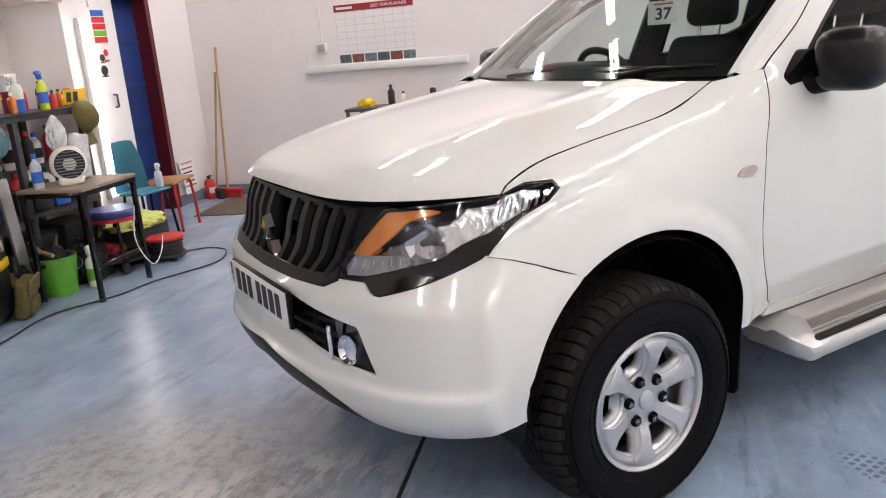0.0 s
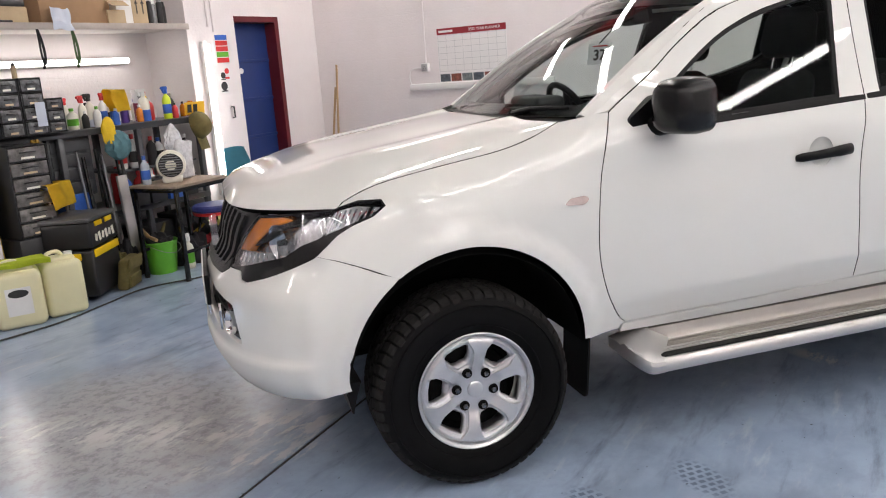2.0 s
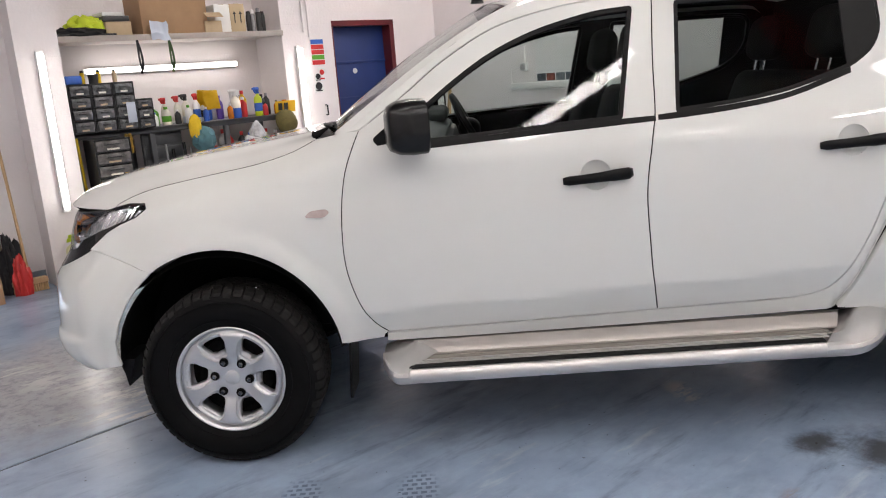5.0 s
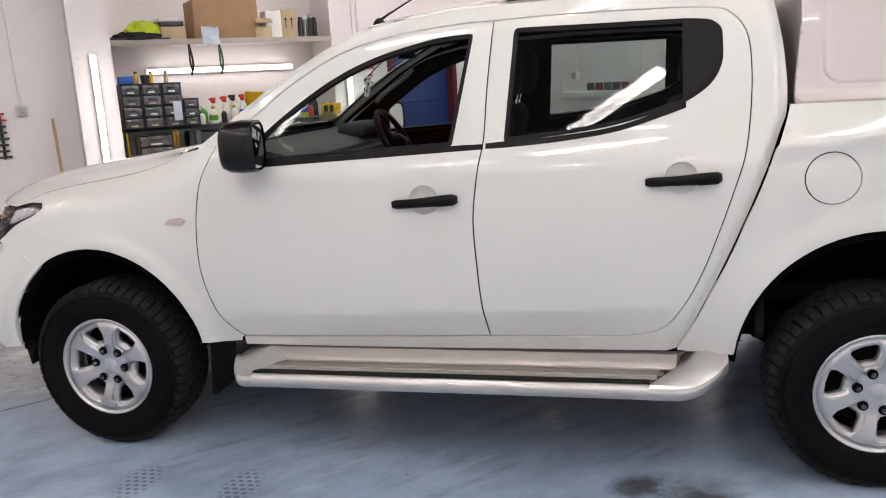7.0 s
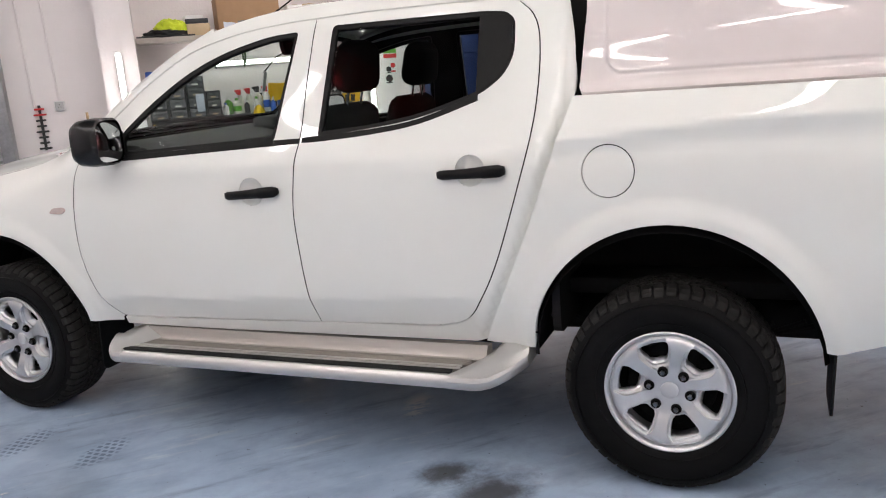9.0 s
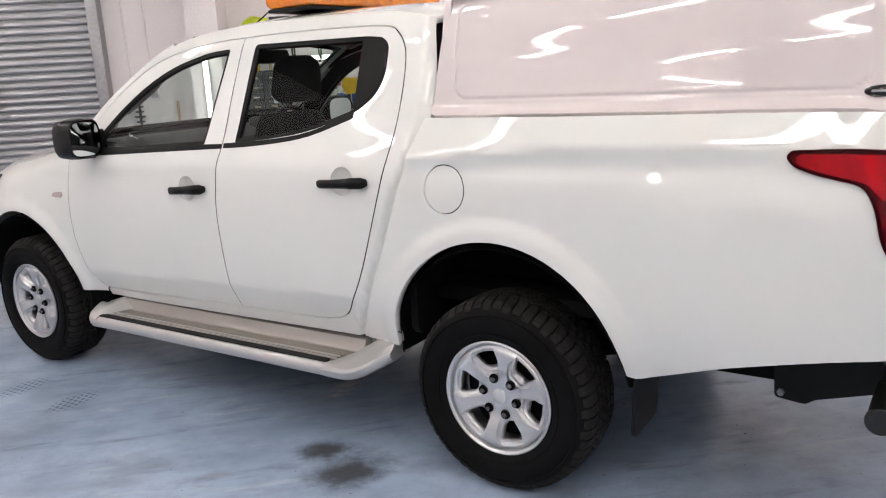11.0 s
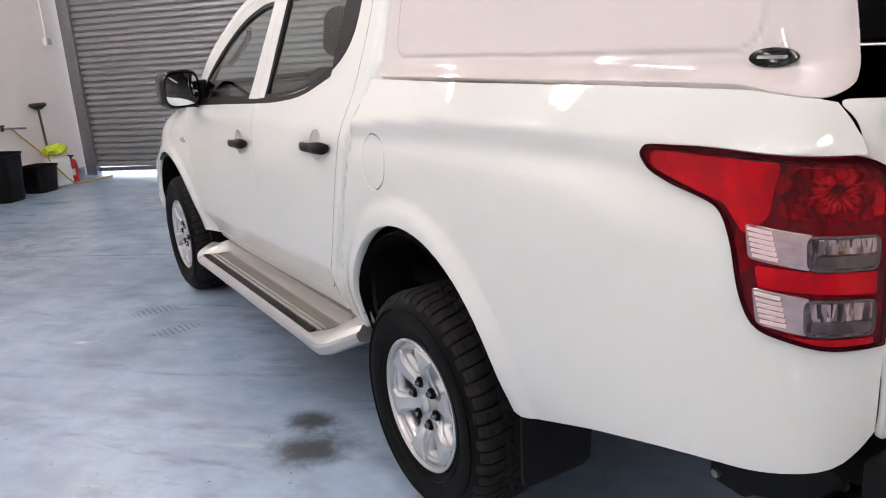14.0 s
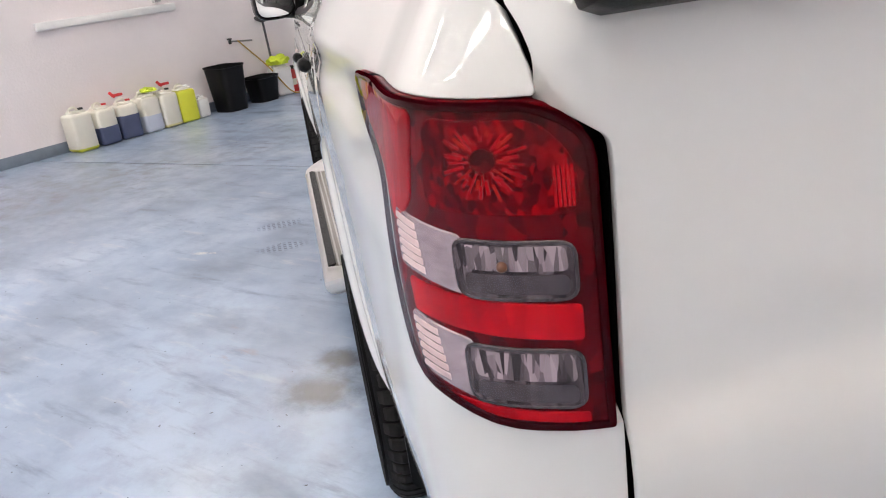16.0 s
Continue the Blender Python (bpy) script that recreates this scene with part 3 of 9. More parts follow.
for S, flip, tag in ((side_l, False, "l"), (side_r, True, "r")):
    near = tag == "l"
    st = 0.045 if near else 0.07
    skin("front_wing", S, fender_poly, PAINT, truck, step=st * 0.8, flip=flip, shaded_rim=True)
    fd = skin("front_door", S, FDOOR, PAINT, truck, step=0.022 if near else st, flip=flip, holes=[FWIN_R, disc(*CUPS[0], 0.056)], shaded_rim=True)
    rd = skin("rear_door", S, RDOOR, PAINT, truck, step=0.022 if near else st, flip=flip, holes=[RWIN_R, disc(*CUPS[1], 0.056)], shaded_rim=True)
    skin("cab_side_frame", S, FRAME, PAINT, truck, step=st * 0.5, flip=flip, depth=0.05)
    B = bed_l if near else bed_r
    skin("bed_side", B, bed_poly, PAINT, truck, step=0.022 if near else 0.06, flip=flip, holes=[FUEL] if near else [], depth=0.035)
    if near:
        skin("fuel_flap", B, shrink(FUEL, 0.0058), PAINT, truck, step=0.03, depth=0.01, shaded_rim=True)
    # glass, black surrounds
    for door, win, rear in ((fd, FWIN_R, 0), (rd, RWIN_R, 1)):
        skin("window_frame", S, shrink(win, -0.001), PLASTIC, door, "black rubber window surround", step=0.06, holes=[shrink(win, 0.016)], off=-0.004, flip=flip, depth=0.02)
        g = shrink(win, 0.014)
        if rear:
            g = [p for p in g if p[0] < 2.352]
            q = [p for p in shrink(win, 0.012) if p[0] > 2.36]
            quarter = [(2.352, 1.368)] + q + [(2.352, 1.640)]
            quarter = sorted(quarter, key=lambda p: math.atan2(p[1] - 1.5, p[0] - 2.41))
            skin("quarter_panel", S, quarter, PLASTIC, door, "matt black corner panel behind the window", step=0.04, off=-0.002, flip=flip)
        w = skin("window_glass", glass_l if near else glass_r, g, TINT if rear else CLEAR, door, "tinted side window" if rear else "clear side window", step=0.09, off=-0.012, flip=flip, depth=0)
    # belt strip
    strip = [(0.74, 1.186), (1.54, 1.224), (1.655, 1.229), (1.655, 1.246), (1.54, 1.243), (0.74, 1.206)]
    skin("belt_strip", S, strip, PLASTIC, fd, "black belt strip", step=0.05, off=0.002, flip=flip)
    strip = spline([(1.665, 1.231), (1.75, 1.234), (1.95, 1.250), (2.145, 1.279), (2.36, 1.346)], 4) + spline([(2.36, 1.366), (2.145, 1.296), (1.95, 1.268), (1.75, 1.254), (1.665, 1.248)], 4)
    skin("belt_strip", S, strip, PLASTIC, rd, "black belt strip", step=0.05, off=0.002, flip=flip)
    # inner shell that closes the gaps, black for the shade in them, with the openings of the windows and arches
    inner = list(ROOF_EDGE) + [(2.66, 1.60), (2.67, 1.34), (2.62, 1.2), (2.34, 0.50)] + [(0.46, 0.50)] + [(0.46, 0.92), (0.40, 1.0), (0.45, 1.22)]
    skin("inner_shell", S, shrink(inner, 0.012), GAPS, truck, step=0.05, off=-0.0105, flip=flip, holes=[shrink(FWIN_R, 0.008), shrink(RWIN_R, 0.008), disc(*CUPS[0], 0.058), disc(*CUPS[1], 0.058)], depth=0)
    skin("inner_wing", S, shrink([(0.46, 0.50), (0.50, 0.8), (0.5, 1.2), (0.3, 1.19), (0.0, 1.13), (-0.25, 1.08), (-0.36, 1.0), (-0.36, 0.93)] + arch_pts(0, 128, 6, 20, 0.02), 0.003), GAPS, truck, step=0.05, off=-0.0105, flip=flip, depth=0)
    skin("inner_bed", B, [(2.40, 0.52), (2.56, 0.52)] + arch_pts(1, 170, 12, 20, 0.02) + [(3.55, 0.56), (4.1, 0.68), (4.36, 0.76), (4.36, 1.18), (4.28, 1.25), (4.2, 1.29), (3.8, 1.33), (2.72, 1.33), (2.60, 0.96)], GAPS, truck, step=0.05, off=-0.0105, flip=flip, depth=0)

# wheel arch liners
for xc, zc, a, b in ARCH:
    for s in (-1, 1):
        bm = bmesh.new()
        rows = []
        for y in (None, 0.77, 0.60, 0.46):
            k = 0.985 if y is None else 1.02
            row = []
            for t in range(4, 181, 8):
                x, z = xc + a * k * math.cos(radians(t)), zc - 0.02 + b * k * math.sin(radians(t))
                side = float(half_width(np.array([x]), np.array([z]))[0]) if xc < 1 else float(-bed_l(np.array([x]), np.array([z]))[0][1])
                row.append(bm.verts.new((x, s * (side - 0.014 if y is None else min(y, side - 0.02)), z)))
            rows.append(row)
        for p, q in zip(rows, rows[1:]):
            for i in range(len(p) - 1):
                bm.faces.new((p[i], p[i + 1], q[i + 1], q[i]))
        bm.faces.new(rows[-1])
        part("wheel_arch_liner", bm, UNDER, truck)

# ---- bonnet ----
e = 0.9970
skin("bonnet", bonnet, [(0.004, -e), (0.004, e), (1.0, e), (1.0, -e)], PAINT, truck, step=0.05, vscale=1.0, depth=0.03, flip=False, shaded_rim=True)


# ---- roof and windscreen ----
def roof(x, s):
    xe = 1.20 + (x - 1.20)
    ze = curve(np.array(ROOF_EDGE)[::5, 0], np.array(ROOF_EDGE)[::5, 1], xe)
    hw = half_width(xe, ze) - 0.002
    a = np.abs(s)
    return np.stack([xe - 0.10 * (1 - a**2) * (1 - smooth(1.2, 1.6, xe)), s * hw, ze + 0.052 * (1 - a**2.4)], -1)


skin("roof", roof, [(1.19, -1), (1.19, 1), (2.655, 1), (2.655, -1)], PAINT, truck, step=0.08, depth=0.03)


def windscreen(t, s):
    a = 1 - s**2
    x = 0.512 + 0.655 * t + (-0.155 + 0.06 * t) * a
    z = 1.262 + 0.405 * t + 0.03 * np.sin(np.pi * t) + (-0.004 + 0.065 * t) * a
    y = s * (0.742 - 0.118 * t)
    return np.stack([x, y, z], -1)


skin("windscreen", windscreen, [(0.0, -0.985), (0.0, 0.985), (1.0, 0.985), (1.0, -0.985)], CLEAR, truck, "clear raked windscreen", step=0.1, depth=0)
band = [(0.0, -1.02), (0.0, 1.02), (1.02, 1.02), (1.02, -1.02)]
skin("windscreen_seal", windscreen, band, GLOSSBLACK, truck, "black windscreen border", step=0.07, off=-0.006, depth=0.01, holes=[rounded([(0.07, -0.93), (0.07, 0.93), (0.95, 0.93), (0.95, -0.93)], 0.06)])
for s in (-1, 1):
    bm = bmesh.new()
    tops = []
    for x, z in spline([(0.50, 1.262), (0.665, 1.368), (0.847, 1.493), (1.047, 1.618), (1.20, 1.682)], 4):
        h = float(half_width(np.array([x]), np.array([z]))[0])
        t = (x - 0.512) / 0.655
        wx = windscreen(np.array([t]), np.array([0.97]))[0]
        tops.append((Vector((x + 0.008, s * (float(half_width(np.array([x + 0.008]), np.array([z - 0.012]))[0]) - 0.004), z - 0.012)), Vector((wx[0] - 0.015, s * wx[1], wx[2] + 0.004))))
    va = [(bm.verts.new(a), bm.verts.new((a + b) / 2 + Vector((-0.012, 0, 0.012))), bm.verts.new(b), bm.verts.new(b + Vector((0.03, 0, -0.03)))) for a, b in tops]
    for p, q in zip(va, va[1:]):
        for i in range(3):
            bm.faces.new((p[i], q[i], q[i + 1], p[i + 1]))
    part("windscreen_pillar", bm, PAINT, truck)
# cowl panel under the screen
bm = bmesh.new()
pts = []
for s in np.linspace(-1, 1, 17):
    a = 1 - s * s
    pts.append((0.475 - 0.15 * a, s * 0.70, 1.236 + 0.004 * a, 0.545 - 0.155 * a))
va = [(bm.verts.new((p[0] - 0.03, p[1], p[2] - 0.03)), bm.verts.new((p[0] + 0.02, p[1], p[2] + 0.006)), bm.verts.new((p[3], p[1], p[2] + 0.022))) for p in pts]
for p, q in zip(va, va[1:]):
    for i in range(2):
        bm.faces.new((p[i], q[i], q[i + 1], p[i + 1]))
part("cowl_panel", bm, PLASTIC, truck, "black plastic scuttle panel")
for y0, y1, tip in ((-0.32, -0.66, 0.06), (0.32, -0.22, 0.05)):
    arm = bmesh.new()
    sweep(arm, [(0.40, y0, 1.262), (0.405, (y0 + y1) / 2, 1.285), (0.45, y1 * 0.9, 1.285)], [0.012, 0.008, 0.006], 8)
    w = part("windscreen_wiper", arm, PLASTIC, truck, "black windscreen wiper")
    bl = bmesh.new()
    sweep(bl, [(0.405, y0 * 0.6 + 0.1, 1.272), (0.425, (y0 + y1) / 2, 1.282), (0.47, y1 - 0.03, 1.287)], [0.006, 0.010, 0.005], 6)
    part("wiper_blade", bl, PLASTIC, w)

# rear wall of the cab
bm = bmesh.new()
prism(bm, rounded([(-0.80, 0.52), (0.80, 0.52), (0.79, 1.25), (0.62, 1.68), (-0.62, 1.68), (-0.79, 1.25)], 0.05), 2.60, 2.63, "x")
part("cab_rear_wall", bm, UNDER, truck)

# ---- canopy ----
def can_hw(x, z):
    return curve([1.30, 1.345, 1.39, 1.55, 1.70, 1.85], [0.776, 0.770, 0.742, 0.708, 0.668, 0.58], z) + 0.006 * smooth(2.7, 3.6, x) - 0.085 * (1 - np.sqrt(np.maximum(0.0, 1 - (np.clip(x - 4.10, 0, 0.166) / 0.168) ** 2)))


def groove(x, z):
    q = np.hypot(np.maximum(np.abs(x - 3.455) - 0.60, 0), np.maximum(np.abs(z - 1.575) - 0.115, 0)) - 0.055
    return -0.0022 * np.exp(-((q) / 0.0055) ** 2) + 0.0028 * (1 - smooth(-0.007, 0.007, q))


def can_l(x, z):
    return np.stack([x, -(can_hw(x, z) + groove(x, z)), z], -1)


def can_r(x, z):
    return np.stack([x, can_hw(x, z), z], -1)


CAN = [(2.712, 1.352), (3.9, 1.356), (4.10, 1.355), (4.17, 1.340), (4.235, 1.334), (4.262, 1.350), (4.245, 1.45), (4.18, 1.76), (2.79, 1.78), (2.755, 1.74), (2.735, 1.6)]
canopy = part("canopy", bmesh.new(), None, truck, "white fibreglass load-bed canopy")
skin("side_panel", can_l, rounded(CAN, 0.03), GEL, canopy, step=0.0085, depth=0.03)
skin("side_panel", can_r, rounded(CAN, 0.03), GEL, canopy, step=0.08, depth=0.03, flip=True)


def can_top(x, s):
    z0 = 1.775 - 0.02 * smooth(3.6, 4.2, x)
    a = np.abs(s)
    return np.stack([x, s * 0.668, z0 + 0.05 * (1 - a**3)], -1)


skin("canopy_roof", can_top, [(2.77, -1), (2.77, 1), (4.20, 1), (4.20, -1)], GEL, canopy, step=0.12, depth=0.03)
bm = bmesh.new()
prism(bm, rounded([(-0.75, 1.33), (0.75, 1.33), (0.655, 1.78), (-0.655, 1.78)], 0.04), 2.735, 2.765, "x")
part("front_panel", bm, GEL, canopy)
# rear door of the canopy: dark glass in a black frame, sloping
rot = Matrix.Rotation(radians(-12), 3, "Y")
bm = bmesh.new()
box(bm, 0.02, 1.25, 0.42, (4.268, 0, 1.575), 0.008, rot=rot)
part("rear_door_glass", bm, GLOSSBLACK, canopy, "dark tinted rear canopy door")
bm = bmesh.new()
box(bm, 0.075, 1.395, 0.060, (4.335, 0, 1.338), 0.022, rot=rot)
for s in (-1, 1):
    box(bm, 0.04, 0.06, 0.40, (4.262, s * 0.632, 1.565), 0.015, rot=rot)
part("rear_door_frame", bm, PLASTIC, canopy, "black rear door frame")
# oval badge
def oval(cx, cz, a, b, n=28):
    return [(cx + a * math.cos(2 * math.pi * k / n), cz + b * math.sin(2 * math.pi * k / n)) for k in range(n)]


badge = skin("badge", can_l, oval(4.137, 1.394, 0.042, 0.0150), GLOSSBLACK, canopy, "black oval badge with a silver bar", step=0.02, depth=0.004, off=0.008)
skin("badge_bar", can_l, rounded([(4.112, 1.3922), (4.162, 1.3922), (4.162, 1.3958), (4.112, 1.3958)], 0.001), STEEL, badge, step=0.02, depth=0.002, off=0.010)

# ---- bumper, grille, lamps ----
uarch = [(front_u(x, z), z) for x, z in arch_pts(0, cut, 173, 12)]
upper = [(0.0, 0.795), (1, 0.795), (2, 0.800), (2.15, 0.820), (2.67, 0.823), (2.88, 0.798), (3.08, 0.795), (3.65, 0.819), (4.2, 0.845), (5.06, 0.886)] + [(u, z - 0.0018) for u, z in SEAM]
lower = [(front_u(-0.432, 0.435), 0.432), (6.0, 0.428), (5.0, 0.412), (3.9, 0.408), (3.3, 0.410), (2.80, 0.430), (2.4, 0.482), (2.0, 0.512), (1.6, 0.524), (0.8, 0.536), (0, 0.548)]
half = upper + uarch[1:] + lower
whole = half + [(-u, z) for u, z in half[::-1] if u > 0]
OPEN = rounded([(-1.16, 0.630), (0, 0.640), (1.16, 0.630), (2.5, 0.588), (3.12, 0.580), (2.75, 0.712), (1.2, 0.745), (0, 0.748), (-1.2, 0.745), (-2.75, 0.712), (-3.12, 0.580), (-2.5, 0.588)], 0.05, 3)
bumper = skin("front_bumper", front, whole, PAINT, truck, step=0.022, vscale=1, us=6.0, depth=0.02, holes=[OPEN], flip=True)
val = [(0, 0.492), (0.8, 0.458), (1.6, 0.450), (2.0, 0.434), (2.4, 0.420), (2.80, 0.415), (3.2, 0.405), (2.80, 0.427), (2.4, 0.479), (2.0, 0.509), (1.6, 0.521), (0.8, 0.533), (0, 0.545)]
skin("lower_valance", front, val + [(-u, z) for u, z in val[::-1] if u > 0], PLASTIC, bumper, "black lower valance", step=0.03, us=6.0, off=-0.006, flip=True, depth=0.03)
skin("intake_backing", front, [(-3.2, 0.57), (0, 0.57), (3.2, 0.57), (2.9, 0.72), (1.2, 0.76), (-1.2, 0.76), (-2.9, 0.72)], PLASTIC, bumper, step=0.04, us=6.0, off=-0.075, flip=True, depth=0.0)
for k, z in enumerate((0.625, 0.660, 0.695)):
    skin("intake_bar", front, [(-2.3, z - 0.006), (2.3, z - 0.006), (2.3, z + 0.006), (-2.3, z + 0.006)], PLASTIC, bumper, step=0.05, us=6.0, off=-0.03, flip=True, depth=0.03)
for u in (-2.0, -1.5, -1.0, -0.5, 0.0, 0.5, 1.0, 1.5, 2.0):
    skin("intake_rib", front, [(u - 0.03, 0.60), (u + 0.03, 0.60), (u + 0.03, 0.735), (u - 0.03, 0.735)], PLASTIC, bumper, step=0.05, us=6.0, off=-0.034, flip=True, depth=0.03)
for s in (-1, 1):
    pan = [(s * 2.32, 0.590), (s * 3.10, 0.583), (s * 2.75, 0.708), (s * 2.15, 0.715)]
    surround = skin("fog_lamp_surround", front, pan, GLOSSBLACK, bumper, "black fog lamp surround", step=0.03, us=6.0, off=-0.022, flip=True, depth=0.03)
    p, n = frames(front, np.array([[s * 2.52, 0.640]]))
    m = Vector(-n[0]).to_track_quat("Z", "Y").to_matrix().to_4x4()
    m.translation = Vector(p[0]) + Vector(n[0]) * 0.018
    bm = bmesh.new()
    lathe(bm, [(0.0, 0.0), (0.034, 0.002), (0.040, 0.010), (0.046, 0.016), (0.048, 0.004), (0.05, -0.02)], 20)
    bm.transform(m @ Matrix.Scale(0.80, 4, (1, 0, 0)) @ Matrix.Scale(0.92, 4, (0, 1, 0)))
    part("fog_lamp", bm, CHROME, surround, "round fog lamp with clear lens")
    p, n = frames(front, np.array([[s * 2.22, 0.650]]))
    bm = bmesh.new()
    box(bm, 0.012, 0.012, 0.10, Vector(p[0]) + Vector((-0.004, 0, 0)), 0.004)
    part("chrome_strip", bm, CHROME, bumper, "upright chrome strip")

# number plate
bm = bmesh.new()
box(bm, 0.006, 0.52, 0.108, (-0.8615, -0.006, 0.704), 0.002)
plate = part("number_plate", bm, mat("plate_white", (0.8, 0.8, 0.78), rough=0.35, var=0.05, scale=20), truck, "white number plate with black bars")
for y in (-0.195, -0.135, -0.075, -0.015, 0.075, 0.135, 0.195):
    bm = bmesh.new()
    box(bm, 0.002, 0.040, 0.076, (-0.8650, y - 0.006, 0.704), 0.0005, 1)
    part("plate_bar", bm, INK, plate, "black bar")
bm = bmesh.new()
box(bm, 0.016, 0.545, 0.116, (-0.8510, -0.006, 0.704), 0.004)
part("plate_holder", bm, PLASTIC, plate)

# grille
gr = [(0, 0.790), (1, 0.790), (1.9, 0.795), (2.15, 0.815), (2.05, 0.85), (2.5, 0.94), (2.85, 1.012), (1.8, 1.012), (0.9, 1.010), (0, 1.008)]
GR = gr + [(-u, z) for u, z in gr[::-1] if u > 0]
grille = skin("grille", front, GR, GLOSSBLACK, truck, "black grille with upright ribs and chrome strip", step=0.04, us=6.0, off=-0.045, flip=True, depth=0)
trim = [(0, 0.994), (0.9, 0.995), (1.8, 0.999), (2.05, 0.965), (2.30, 0.90), (2.45, 0.94), (2.80, 1.008), (2.78, 1.024), (1.8, 1.030), (0.9, 1.030), (0, 1.028)]
skin("grille_top_bar", front, trim + [(-u, z) for u, z in trim[::-1] if u > 0], PLASTIC, grille, step=0.03, us=6.0, off=-0.004, flip=True, depth=0.05)
trim = [(0, 0.786), (1, 0.787), (1.9, 0.794), (2.16, 0.816), (2.06, 0.850), (1.98, 0.838), (1.80, 0.824), (1, 0.816), (0, 0.815)]
skin("grille_bottom_bar", front, trim + [(-u, z) for u, z in trim[::-1] if u > 0], PLASTIC, grille, "black lower grille border", step=0.03, us=6.0, off=0.004, flip=True, depth=0.05)
trim = [(0, 0.812), (1, 0.813), (1.62, 0.820), (1.70, 0.838), (1, 0.830), (0, 0.829)]
skin("grille_bottom_strip", front, trim + [(-u, z) for u, z in trim[::-1] if u > 0], CHROME, grille, "chrome bottom strip", step=0.03, us=6.0, off=-0.020, flip=True, depth=0.02)
for s in (-1, 1):
    for k in range(5):
        u, lean = 0.40 + 0.355 * k, 0.035 * k
        for d, w, o, z0, mt in ((0.0, 0.062, 0.006, 0.818, PLASTIC), (0.155, 0.040, -0.014, 0.822, GLOSSBLACK)):
            c = u + d
            if c > 1.95:
                continue
            rib = [(s * (c - w), z0), (s * (c + w), z0), (s * (c + w + 0.03 + lean), 0.870), (s * (c + w + 0.06 + lean * 1.6), 0.935), (s * (c + w + 0.05 + lean * 2), 0.999),
                   (s * (c - w + 0.02 + lean * 2), 0.999), (s * (c - w + 0.03 + lean * 1.6), 0.935), (s * (c - w + lean), 0.870)]
            skin("grille_rib", front, rib, mt, grille, step=0.03, us=6.0, off=o, flip=True, depth=0.045)
# plain three-lozenge emblem
p, n = frames(front, np.array([[0.0, 0.90]]))
emb = bmesh.new()
for a in (90, 210, 330):
    c = Vector((0, 0.036 * math.cos(radians(a)), 0.036 * math.sin(radians(a))))
    r = Matrix.Rotation(radians(a - 90), 3, "X")
    loz = [r @ Vector((0, q[0], q[1])) + c for q in ((0, -0.036), (0.021, 0), (0, 0.036), (-0.021, 0))]
    f = [emb.verts.new(Vector((-0.812, 0, 0.868)) + v) for v in loz]
    b = [emb.verts.new(Vector((-0.784, 0, 0.868)) + v * 1.12) for v in loz]
    emb.faces.new(f)
    for i in range(4):
        emb.faces.new((f[i], f[(i + 1) % 4], b[(i + 1) % 4], b[i]))
part("emblem", emb, CHROME, grille, "plain chrome lozenge emblem", smooth=False)

